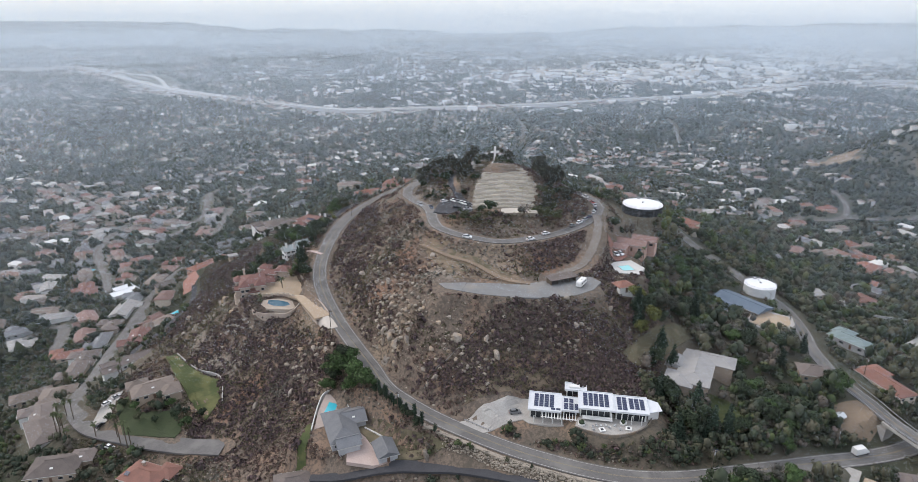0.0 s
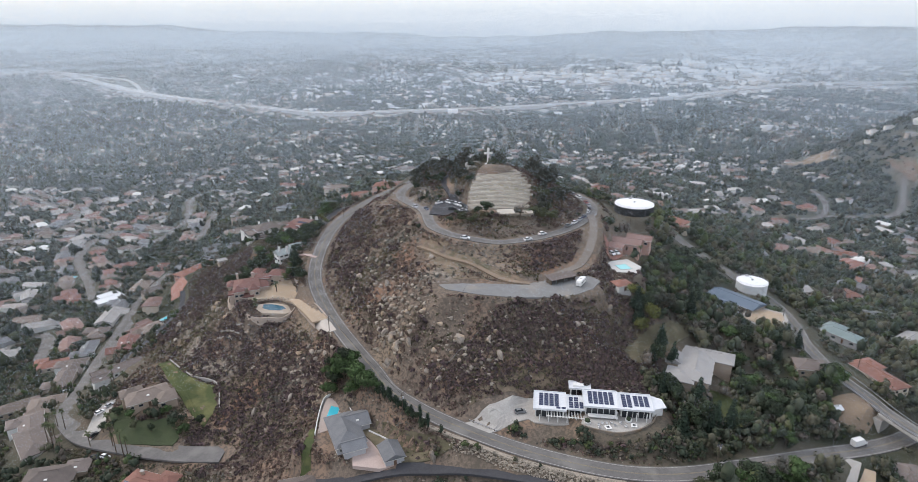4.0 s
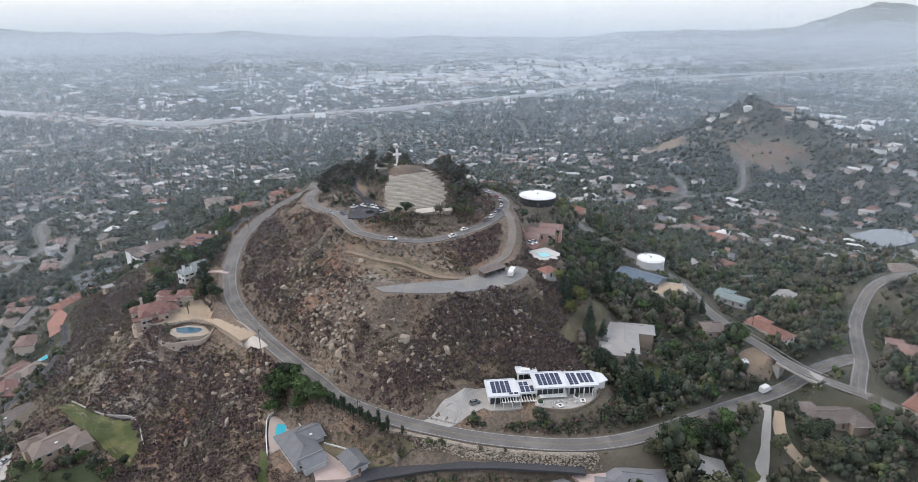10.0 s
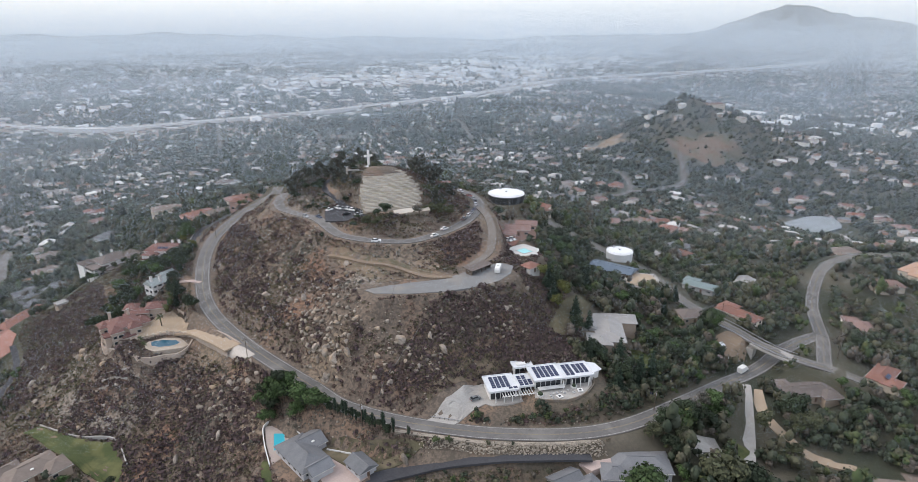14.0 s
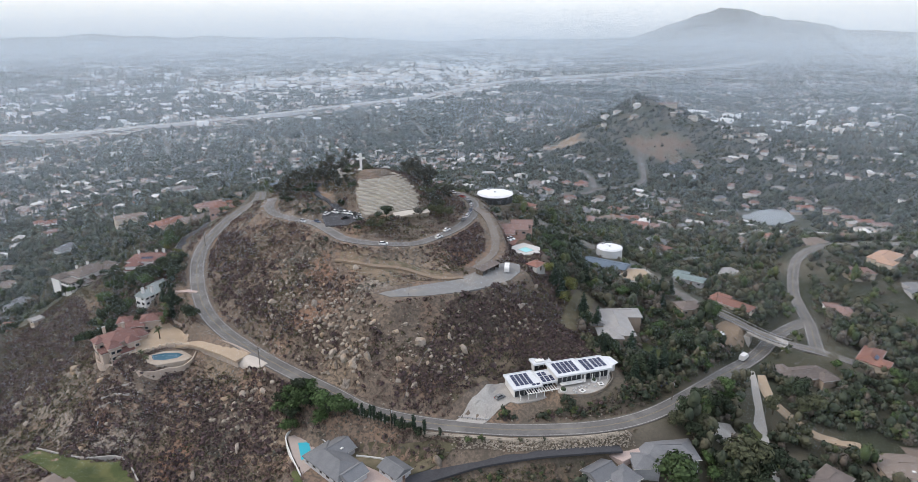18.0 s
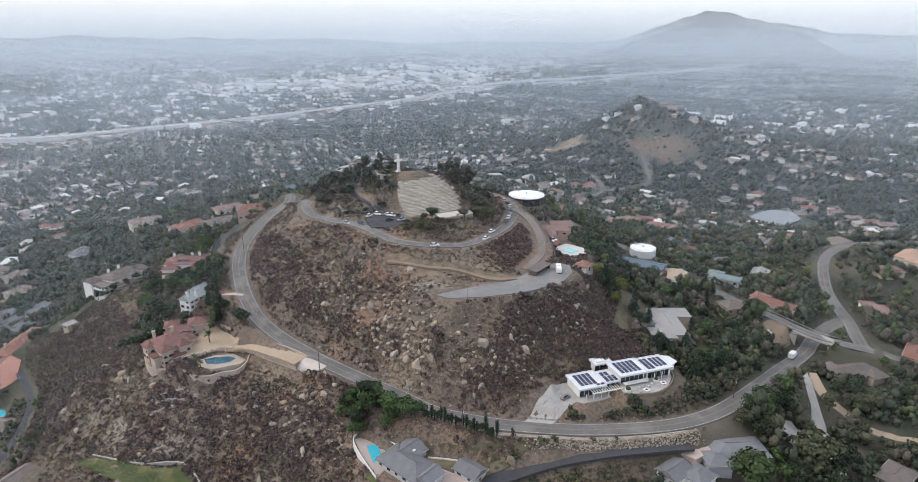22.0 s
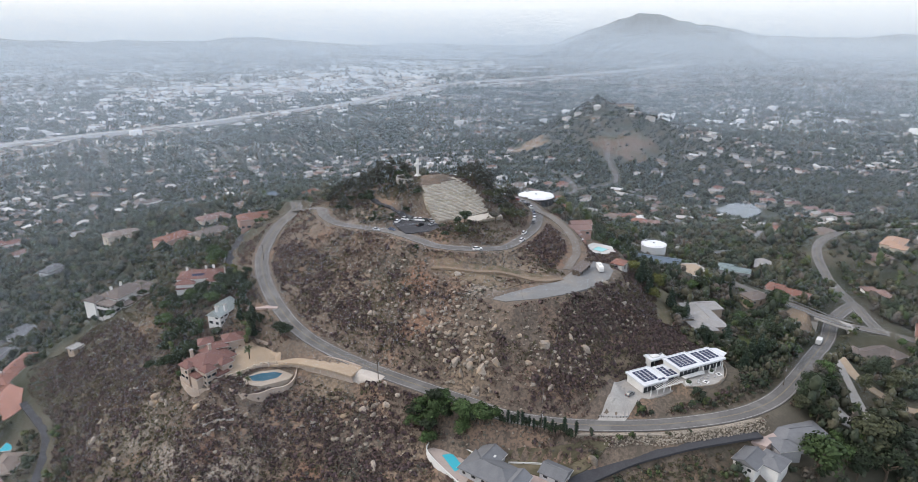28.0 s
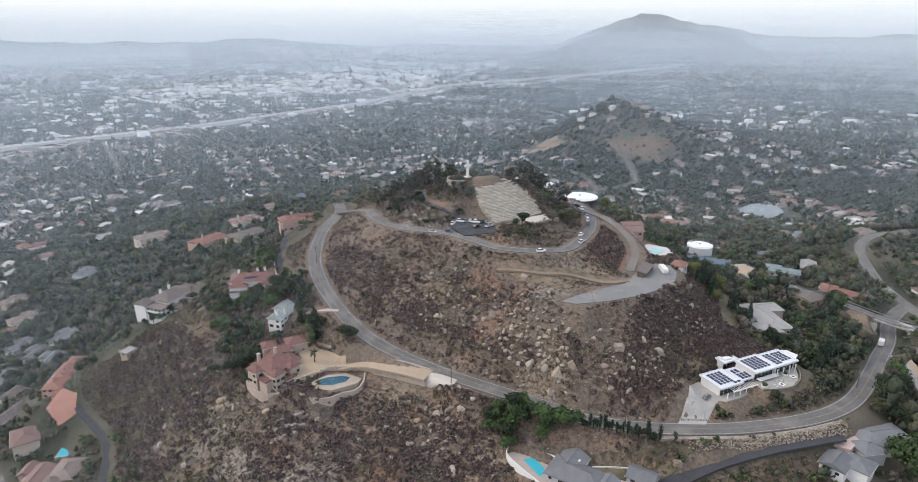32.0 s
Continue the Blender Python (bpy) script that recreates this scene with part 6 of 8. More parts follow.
# first the plots along the streets, then those between
made = 0
for line, half in [l for l in LINES if l[0][:, 0].min() < -225]:
    d = np.concatenate([[0], np.cumsum(np.linalg.norm(np.diff(line[:, :2], axis=0), axis=1))])
    for s_at in np.arange(8, d[-1] - 4, 10.0):
        q, q2 = (np.array([np.interp(v, d, line[:, k]) for k in range(2)]) for v in (s_at, s_at + 2))
        h = (q2 - q) / np.linalg.norm(q2 - q)
        for side in (-1, 1):
            x, y = q + np.array([-h[1], h[0]]) * side * (half + rows.uniform(9.5, 12.5))
            if x < -182 - 0.2 * (y - 250) and not clash(x, y, 8.0):
                west_house(float(x), float(y), math.degrees(math.atan2(h[1], h[0])) + rows.choice((0, 0, 180)) + rows.uniform(-5, 5))
                made += 1
tries = 0
while made < 155 and tries < 7000:
    tries += 1
    x, y = rows.uniform(-560, -172), rows.uniform(185, 760)
    if x > -185 - 0.2 * (y - 250) or clash(x, y, 7.5):
        continue
    line = min(((road_gap(np.array([x]), np.array([y]), l)[0][0], l) for l, h in LINES), key=lambda g: g[0])[1]
    i = int(np.argmin(np.hypot(line[:-1, 0] - x, line[:-1, 1] - y)))
    d = line[i + 1] - line[i]
    west_house(x, y, math.degrees(math.atan2(d[1], d[0])) + rows.choice((0, 0, 0, 90)) + rows.uniform(-6, 6))
    made += 1

# ---------------------------------------------------------------- houses on the east side
house(98, 219, 62, [(0, 0, 27, 12, 3.4, "hip", 2.0), (10, -6, 9, 15, 3.3, "hip", 1.8), (-11, 5, 10, 10, 3.0, "hip", 1.6), (1, 8, 8, 7, 3.1, "gable", 1.5)], M_TANWALL, M_ROOF_PALE, "sprawling house with a pale grey low-pitched roof", cap=10)
house(146, 285, -58, [(0, 0, 25, 12, 3.4, "gable", 1.7), (-6, -10, 13, 10, 3.0, "gable", 1.4)], M_TANWALL, M_ROOF_BLUE, "low house with a slate-blue roof", base=108.6, cap=8)
lone("retaining_platform", Shape().prism([(139, 266), (146, 257), (154, 256), (162, 263), (164.5, 271), (157, 277), (148, 277)], 98, 110.2), M_CONCRETE, "tall rounded concrete retaining platform beside the blue-roofed house", "retaining wall")
patch("platform_top", [(141, 266), (147, 259), (154, 258), (160.5, 264), (162.5, 270.5), (156, 275), (149, 275)], M_TAN_PAVE, "tan gravel top of the platform", 0.2, level=110.35, skirt=0.1)
TAKEN.append((152, 267, 12))
house(90, 303, -28, [(0, 0, 17, 9, 3.4, "gable", 1.9), (6, 9, 12, 7, 3.2, "gable", 1.8), (-4, -8, 9, 8, 3.2, "hip", 1.7)], M_PINK, M_ROOF_PINK, "pink house with weathered rose tile roofs above a pool", base=134.6, cap=12)
patch("brick_court", [(76, 296), (84, 300), (86, 290), (80, 283), (75, 285)], M_RED_PAVE, "brick-red parking court", 0.35)
patch("white_pool_deck", [(73, 281), (86, 284), (90, 274), (85, 266), (76, 268)], mat("white_paving", (0.55, 0.53, 0.5), (0.46, 0.45, 0.43), 1, 0.8), "pale paved deck round a turquoise pool", 0.3, level=135.1)
pool("hill_pool", [(77.5, 276), (83, 277.5), (84.5, 271.5), (79, 270.5)], 135.15, mat("milky_pool_water", (0.3, 0.62, 0.62), (0.26, 0.56, 0.58), 0.5, 0.15), "pale turquoise pool on a white deck")
house(74.5, 254, 20, [(0, 0, 7, 6, 2.8, "hip", 1.6)], M_WHITE, M_ROOF_RED, "small pool house with a rust-red roof", cap=4)
house(177.5, 219, -76, [(0, 0, 21, 8.5, 3.2, "hip", 1.9), (-8, 4, 8, 8, 3.0, "hip", 1.6)], M_CREAM, M_ROOF_RED, "long cream house with an orange-red tile roof", cap=10)
house(187, 258, -60, [(0, 0, 17, 8, 3.2, "hip", 1.7), (-6, 5, 8, 7, 3, "hip", 1.5)], M_GREYWALL, mat("teal_grey_roof", (0.2, 0.25, 0.25), (0.16, 0.2, 0.2), 1, 0.85), "house with a teal-grey roof beside a covered pool", cap=6)
pool("curved_pool", [(194, 266), (199, 264), (203, 258), (199, 255), (194, 259)], ground(198, 260) + 0.8, M_WATER, "turquoise pool behind a curved pale wall")
house(149, 222, -15, [(0, 0, 12, 9, 3.4, "hip", 2.2)], M_TANWALL, M_ROOF_BROWN, "tan house with a brown hip roof on a slope", cap=8)
house(165, 166, -14, [(0, 0, 23, 10, 3.2, "hip", 2.2), (-8, 4, 8, 9, 3.2, "hip", 1.8), (8, -4, 8, 8, 3.2, "hip", 1.8)], M_TANWALL, M_ROOF_BROWN, "low house with a brown shingle roof and a veranda", cap=10)
house(66, 150, -24, [(0, 0, 20, 11, 3.4, "hip", 2.4), (-10, -5, 9, 8, 3.2, "hip", 1.9)], M_GREYWALL, M_ROOF_GREY, "grey house with a dark shingle hip roof below the road", cap=6)
house(37, 152, 8, [(0, 0, 10, 8, 3.2, "gable", 2.0), (5, -6, 9, 8, 3.0, "hip", 1.8)], M_WHITE, M_ROOF_GREY, "white house with a grey shingle roof below the road", cap=8)
patch("orange_terrace", [(45, 157), (60, 159.5), (71, 157.5), (69, 153), (58, 153), (47, 152)], M_PINK_PAVE, "salmon paved terrace below the road", 0.4, level=100.3, skirt=3)
low_wall("terrace_wall", [(45, 158, 100.3), (58, 160.4, 100.6), (71.6, 158, 100.6)], 0.8, 0.35, M_CREAM, "low cream wall along the salmon terrace", sink=3)
house(203, 159, 20, [(0, 0, 17, 8, 3.2, "hip", 1.9), (-5, -5, 8, 7, 3, "hip", 1.7)], M_CREAM, M_ROOF_RED, "cream house with a red tile roof and solar panels", cap=8, panels=(-6, -3.6, 4, 1, 4.2, 0.4))
house(325, 226, 10, [(0, 0, 24, 12, 4.0, "hip", 2.2), (-10, -5, 9, 9, 3.6, "hip", 1.8)], M_CREAM, mat("peach_tiles", (0.42, 0.27, 0.19), (0.34, 0.22, 0.16), 1.5, 0.85), "large cream house with a peach tile roof", cap=12)
house(236, 194, 50, [(0, 0, 12, 9, 3.2, "hip", 1.8), (6, 4, 7, 7, 3, "flat", 0)], M_WHITE, M_ROOF_PINK, "white house with a pinkish roof among trees", cap=6)
house(152, 112, -30, [(0, 0, 20, 14, 3.4, "hip", 2.0), (10, 8, 9, 8, 3.2, "hip", 1.8)], M_TANWALL, M_ROOF_TAN, "broad tan house with a pale tan roof", skylights=2, cap=6)
house(119, 120, 10, [(0, 0, 14, 9, 3.2, "hip", 1.8)], M_TANWALL, M_ROOF_BROWN, "brown-roofed house in dense trees", cap=5)
house(225, 262, 30, [(0, 0, 16, 9, 3.2, "gable", 1.6)], M_GREYWALL, M_ROOF_PALE, "low house with a pale flat-pitched roof", cap=5)
house(240, 300, -20, [(0, 0, 18, 9, 3.2, "gable", 1.6)], M_TANWALL, M_ROOF_GREY, "low house with a grey roof under trees", cap=5)
house(206, 330, 15, [(0, 0, 16, 9, 3.2, "gable", 1.6)], M_TANWALL, M_ROOF_PALE, "pale-roofed low house under dark trees", cap=5)
house(150, 385, -50, [(0, 0, 15, 9, 5.4, "hip", 2.2), (6, -5, 8, 7, 4, "hip", 1.8)], M_CREAM, M_ROOF_RED, "cream two-storey house with a red tile roof beside the ridge road", cap=10)
patch("dirt_court", [(143, 205), (158, 206), (164, 198), (156, 192), (146, 194)], M_DIRT, "curved bare dirt pull-out", 0.3)
patch("pad_concrete", [(88, 150), (94, 156), (104, 154), (103, 146), (93, 141)], M_CONCRETE, "pale concrete driveway pad", 0.35)
patch("garden_lawn", [(109, 146), (114, 152), (118, 147), (108, 132), (103, 134)], M_LAWN, "narrow strip of lawn beside a driveway", 0.3, category="lawn")
patch("side_lawn", [(-158, 288), (-151, 286.5), (-133, 268), (-119, 260.5), (-113, 246), (-115, 233), (-124, 242), (-143, 266)], M_LAWN, "curved green lawn below the rocky slope", 0.35, category="lawn")
low_wall("lawn_kerb", [(-151, 287.5, ground(-151, 287.5)), (-133, 269, ground(-133, 269)), (-118, 261.5, ground(-118, 261.5)), (-112, 246, ground(-112, 246))], 0.9, 0.5, M_CONCRETE, "pale stone kerb round the lawn")
patch("front_lawn", [(-165, 249), (-160, 253), (-146, 238), (-130, 238), (-123, 226), (-124, 221), (-150, 227)], mat("dull_lawn", (0.05, 0.065, 0.03), (0.04, 0.05, 0.026), 1, 0.95, bump=0.3), "dark dull green front lawn", 0.3, category="lawn")
patch("drive_pale", [(-176, 262), (-168, 262), (-163, 240), (-166, 232), (-172, 236)], M_CONCRETE, "pale concrete driveway", 0.4)

# cut bank above the white drive, drain pipe, lawn and small things in the gardens
M_DRYGRASS = mat("dry_grass_bank", (0.235, 0.18, 0.128), (0.15, 0.115, 0.085), 1.4, 0.97, bump=0.7, third=(0.12, 0.105, 0.068), third_scale=0.25)
patch("cut_bank", [(0, 199.5), (6, 200), (16, 204.5), (26, 208), (38, 208.6), (36, 212), (25, 213.5), (12, 208.5), (2, 203.5)], M_DRYGRASS, "tan eroded bank cut above the driveway", 0.2, category="bank")
PAVED.pop()
M_OLIVE = mat("olive_grass", (0.12, 0.108, 0.066), (0.085, 0.075, 0.05), 1.2, 0.97, bump=0.6, third=(0.17, 0.14, 0.095), third_scale=0.12)
patch("grass_slope", [(-46, 214), (-36, 206), (-24, 196.5), (-10, 187.5), (-4, 183), (-14, 182.6), (-28, 183.4), (-36, 196), (-48, 210)], M_OLIVE, "olive-green grass slope between the hedge and the grey house", 0.5, category="grass")
PAVED.pop()
patch("hill_grass", [(67.7, 223.0), (77.5, 231.9), (89.1, 242.3), (106.2, 255.8), (107.7, 246.4), (87.9, 226.5), (72.6, 217.4)], M_OLIVE, "olive-brown grass clearing on the east slope", 0.35, category="grass")
patch("lot_bank", [(-2, 254), (10, 253.4), (30, 251.5), (24, 257), (12, 264), (-2, 275), (-14, 288), (-18, 282), (-12, 268)], M_DRYGRASS, "bare tan bank above the gravel lot", 0.15, category="bank")
PAVED.pop()
patch("shaded_lawn", [(97, 211), (104, 209), (109, 200), (110, 190), (103, 187), (97, 192), (94, 202)], M_LAWN, "shaded green lawn below the grey-roofed house", 0.3, category="lawn")
TAKEN.append((102.5, 199, 6))
pipe = thing("drain_pipe", 10.5, 227.6, ground(10.5, 227.6), 0, "thin grey drain pipe running straight down the slope", "pipe")
line = smooth_line([(10.5, 227.6, 0), (1.7, 221.3, 0), (-5.1, 216.3, 0), (-13.8, 209.9, 0)], 5)
for a, b in zip(line[:-1], line[1:]):
    za, zb = ground(a[0], a[1]) + 0.55, ground(b[0], b[1]) + 0.55
    part("pipe_length", Shape().beam((a[0] - 10.5, a[1] - 227.6, za - ground(10.5, 227.6)), (b[0] - 10.5, b[1] - 227.6, zb - ground(10.5, 227.6)), 0.24), mat("grey_pipe", (0.2, 0.19, 0.18), None, 2, 0.8), pipe)
rack = thing("solar_rack", 90.5, 179.7, ground(90.5, 179.7), -30, "small blue solar panels on a white frame", "solar panel")
for k in range(3):
    part("panel", Shape().add([(k * 1.15, -0.9, 1.3), (k * 1.15 + 1.0, -0.9, 1.3), (k * 1.15 + 1.0, 0.9, 2.3), (k * 1.15, 0.9, 2.3), (k * 1.15, -0.9, 1.22), (k * 1.15 + 1.0, -0.9, 1.22), (k * 1.15 + 1.0, 0.9, 2.22), (k * 1.15, 0.9, 2.22)], [(0, 1, 2, 3), (7, 6, 5, 4), (0, 4, 5, 1), (1, 5, 6, 2), (2, 6, 7, 3), (3, 7, 4, 0)]), M_SOLAR, rack)
    part("post", Shape().box(k * 1.15 + 0.4, k * 1.15 + 0.55, -0.1, 0.1, -0.6, 1.7), M_ALU, rack)
part("rail", Shape().box(-0.1, 3.4, -0.08, 0.08, 1.66, 1.76), M_ALU, rack)
TAKEN.append((91.5, 179.7, 2.5))
hut = thing("garden_playhouse", 147.6, 199.5, ground(147.6, 199.5), 25, "small white garden playhouse with a pitched roof", "playhouse")
part("wall", Shape().box(-1.4, 1.4, -1.2, 1.2, -0.6, 2.0), M_WHITE, hut)
hr = Shape()
hip_roof(hr, -1.4, 1.4, -1.2, 1.2, 2.0, 1.2, gable=True)
part("roof", hr, M_WHITE_ROOF, hut)
part("door", Shape().box(-0.4, 0.4, -1.25, -1.2, 0, 1.6), M_DOOR, hut)
TAKEN.append((147.6, 199.5, 3.0))
dish = thing("round_patio", 145.0, 195.5, ground(145, 195.5), 0, "small round pale pink patio slab", "patio")
part("slab", Shape().cyl(0, 0, -0.5, 0.35, 1.7, 1.7, 20), M_PINK_PAVE, dish)
low_wall("drive_wall", [(-88, 384, ground(-88, 384)), (-88, 396, ground(-88, 396)), (-84, 412, ground(-84, 412)), (-77, 430, ground(-77, 430))], 1.3, 0.5, M_CONCRETE, "pale concrete wall beside the dark driveway")

# houses in the eastern gardens
east = random.Random(12)
EAST_STYLES = [(M_CREAM, M_ROOF_PINK, "cream house with a faded pink roof among trees"), (M_WHITE, M_ROOF_PALE, "white house with a pale low roof among trees"), (M_TANWALL, M_ROOF_TAN, "tan house with a weathered roof in a garden"), (M_GREYWALL, M_ROOF_GREY, "grey low house under trees"), (M_CREAM, M_ROOF_RED, "cream house with a red tile roof in a garden")]
made, tries = 0, 0
while made < 60 and tries < 5000:
    tries += 1
    x, y = east.uniform(205, 520), east.uniform(130, 600)
    if clash(x, y, 9) or (x - 592) ** 2 + (y - 506) ** 2 < 75 ** 2:
        continue
    w, rf, label = east.choice(EAST_STYLES)
    L, D = east.uniform(13, 20), east.uniform(8, 11)
    house(x, y, east.uniform(0, 180), [(0, 0, L, D, 3.3, "hip", 2.0), (east.choice((-1, 1)) * L * 0.3, D * 0.6, 8, 7.5, 3.1, "hip", 1.8)], w, rf, label, cap=2)
    made += 1

# the suburb beyond the plots that stand singly, and its trees
hip_houses("near_suburb", *district(4700, 440, 1500, (6.2, 10.5)), "low suburban houses among trees")
woods("suburb_trees", 46000, 400, 1250, (1.7, 4.0), "dark green trees between the houses", (TUFT_V, TUFT_F))
woods("valley_trees", 9000, 400, 950, (2.2, 4.6), "dark broad trees between the valley houses", (TUFT_V, TUFT_F))

# stone bank below the road, guard rails and the bridge
low_wall("road_bank", [(-14, 192.3, 105.9), (-5, 186.6, 105.5), (4, 181.5, 105.2), (14, 175.4, 104.9), (27, 169.4, 104.8), (40, 164.4, 104.8), (52, 161, 104.8)], 0.15, 1.6, M_RUBBLE, "rubble stone bank holding up the road", sink=5)


def guard_rail(pts, label):
    p = smooth_line(pts, 4)
    th = thing("guard_rail", *p[0], 0, label, "guard rail", "guard rails")
    o, bar = p[0], Shape()
    for i in range(len(p) - 1):
        a, b = p[i] - o, p[i + 1] - o
        bar.beam((a[0], a[1], a[2] + 0.65), (b[0], b[1], b[2] + 0.65), 0.1, 0.32)
        part("post", Shape().box(a[0] - 0.09, a[0] + 0.09, a[1] - 0.09, a[1] + 0.09, a[2] - 0.6, a[2] + 0.8), M_WOODPOLE, th)
    part("rail", bar, M_ALU, th, "grey steel rail")


guard_rail([(2, 194.6, 105.6), (8, 190.8, 105.4), (12, 188.2, 105.2)], "short grey steel guard rail beside the driveway")
guard_rail([(161, 222.5, 109), (166, 206.5, 106.8), (168.5, 197.5, 105.3), (172.4, 189.2, 103.4), (178.6, 183, 101.6)], "grey steel guard rail along the bridge")
guard_rail([(154, 221.5, 109), (159, 203.6, 106.8), (161.6, 195.3, 105.3), (166.8, 184.8, 103.4), (173.6, 178, 101.6)], "grey steel guard rail along the bridge")
bridge = thing("road_bridge", 168.5, 189, 96, 0, "concrete road bridge over the winding road", "bridge")


def slab(u0, u1, half, z0, z1, drop):
    """A block along the bridge, its ends u0 and u1 metres from the middle."""
    ux, uy = 0.49, -0.872
    c = [(ux * u - uy * k, uy * u + ux * k, -u * drop) for u, k in ((u0, -half), (u1, -half), (u1, half), (u0, half))]
    return Shape().add([(x, y, z0 + d) for x, y, d in c] + [(x, y, z1 + d) for x, y, d in c], [(3, 2, 1, 0), (4, 5, 6, 7), (0, 1, 5, 4), (1, 2, 6, 5), (2, 3, 7, 6), (3, 0, 4, 7)])


part("deck", slab(-9, 9, 3.7, 6.5, 7.5, 0.17), M_CONCRETE, bridge)
part("abutment", slab(-11, -7, 3.6, -3, 6.5, 0.0), M_CONCRETE, bridge)
part("abutment", slab(7, 10, 3.6, -3, 5.2, 0.0), M_CONCRETE, bridge)


# ---------------------------------------------------------------- vehicles
WHEEL = Shape()
ring = [(math.cos(2 * math.pi * i / 14), math.sin(2 * math.pi * i / 14)) for i in range(14)]
WHEEL.add([(0.34 * c, -0.11, 0.34 * s) for c, s in ring] + [(0.34 * c, 0.11, 0.34 * s) for c, s in ring], [(i, (i + 1) % 14, 14 + (i + 1) % 14, 14 + i) for i in range(14)] + [tuple(range(14)), tuple(range(27, 13, -1))])
WHEEL_MESH = WHEEL.mesh("wheel", mat("tyre_rubber", (0.02, 0.02, 0.02), None, 2, 0.8))
RIM_MESH = Shape().add([(0.2 * c, -0.12, 0.2 * s) for c, s in ring] + [(0.2 * c, 0.12, 0.2 * s) for c, s in ring], [(i, (i + 1) % 14, 14 + (i + 1) % 14, 14 + i) for i in range(14)] + [tuple(range(14)), tuple(range(27, 13, -1))]).mesh("rim", M_ALU)


def extrude_profile(profile, half, taper=0.0):
    """A body from a side view, x along and z up, narrower towards the top by taper."""
    zmin, zmax = min(p[1] for p in profile), max(p[1] for p in profile)
    n = len(profile)

    def w(z):
        return half - taper * (z - zmin) / max(zmax - zmin, 1e-6)
    return Shape().add([(x, -w(z), z) for x, z in profile] + [(x, w(z), z) for x, z in profile],
                       [(i, (i + 1) % n, n + (i + 1) % n, n + i) for i in range(n)] + [tuple(range(n - 1, -1, -1)), tuple(range(n, 2 * n))])


def car_template(paint, label, suv):
    th = thing("car", 0, 0, -500, 0, label, "car", "parked cars")
    k = 0.2 if suv else 0.0
    part("body", extrude_profile([(-2.25, 0.35), (-2.3, 0.7), (-2.2, 0.95 + k), (-1.2, 1.0 + k), (0.9, 0.98 + k), (2.1, 0.82 + k / 2), (2.28, 0.6), (2.2, 0.32)], 0.9, 0.06), paint, th, "glossy painted body")
    part("cabin", extrude_profile([(-2.05 if suv else -1.7, 0.97 + k), (-1.6 if suv else -0.9, 1.5 + k), (0.2, 1.52 + k), (1.1, 0.97 + k)], 0.78, 0.16), M_PANE, th, "dark glass cabin")
    part("roof", Shape().box(-1.5 if suv else -0.85, 0.18, -0.62, 0.62, 1.5 + k, 1.56 + k), paint, th)
    for x in (-1.4, 1.4):
        for y in (-0.82, 0.82):
            wh = part("wheel", WHEEL_MESH, None, th)
            wh.location = (x, y, 0.34)
            rm = new("rim", RIM_MESH)
            rm.parent = wh
    for y in (-0.62, 0.62):
        part("headlight", Shape().box(2.2, 2.3, y - 0.2, y + 0.2, 0.6, 0.74), M_WHITE, th)
        part("tail_light", Shape().box(-2.33, -2.24, y - 0.16, y + 0.16, 0.72, 0.9), mat("red_lens", (0.35, 0.02, 0.02), None, 2, 0.3), th)
    return th


PAINTS = [("white", (0.75, 0.75, 0.75)), ("silver", (0.42, 0.43, 0.45)), ("black", (0.02, 0.02, 0.023)), ("red", (0.28, 0.04, 0.035)), ("dark blue", (0.04, 0.06, 0.12)), ("grey", (0.17, 0.175, 0.18))]
CARS = {}
for nm, c in PAINTS:
    CARS[nm] = car_template(mat(nm.replace(" ", "_") + "_car_paint", c, tuple(v * 0.92 for v in c), 1, 0.28, spec=0.5), nm + " parked car with dark windows", nm in ("white", "black", "grey"))


def car(x, y, turn, colour, z=None):
    z = ground(x, y) + 0.32 if z is None else z
    copy_thing(CARS[colour], pose(x, y, z, 0, 0, turn))


for x, y, t, c in ((-8.5, 337, 40, "white"), (-3.2, 338, -60, "white"), (-0.8, 336, -60, "grey"), (1.4, 334, -60, "white"), (3.4, 332, -60, "white"), (5.4, 330, -60, "black"), (7.6, 328.3, -65, "silver"),
                   (-1.5, 325, 15, "black"), (4.6, 322.5, 10, "silver")):
    car(x, y, t, c, 149.38)


def along(line, s, off):
    """A place and heading beside a road, s metres along it."""
    p = line
    d = np.concatenate([[0], np.cumsum(np.linalg.norm(np.diff(p[:, :2], axis=0), axis=1))])
    q = np.array([np.interp(s, d, p[:, k]) for k in range(3)])
    q2 = np.array([np.interp(s + 1, d, p[:, k]) for k in range(3)])
    h = q2[:2] - q[:2]
    h /= np.linalg.norm(h)
    return q[0] - h[1] * off, q[1] + h[0] * off, q[2], math.degrees(math.atan2(h[1], h[0]))


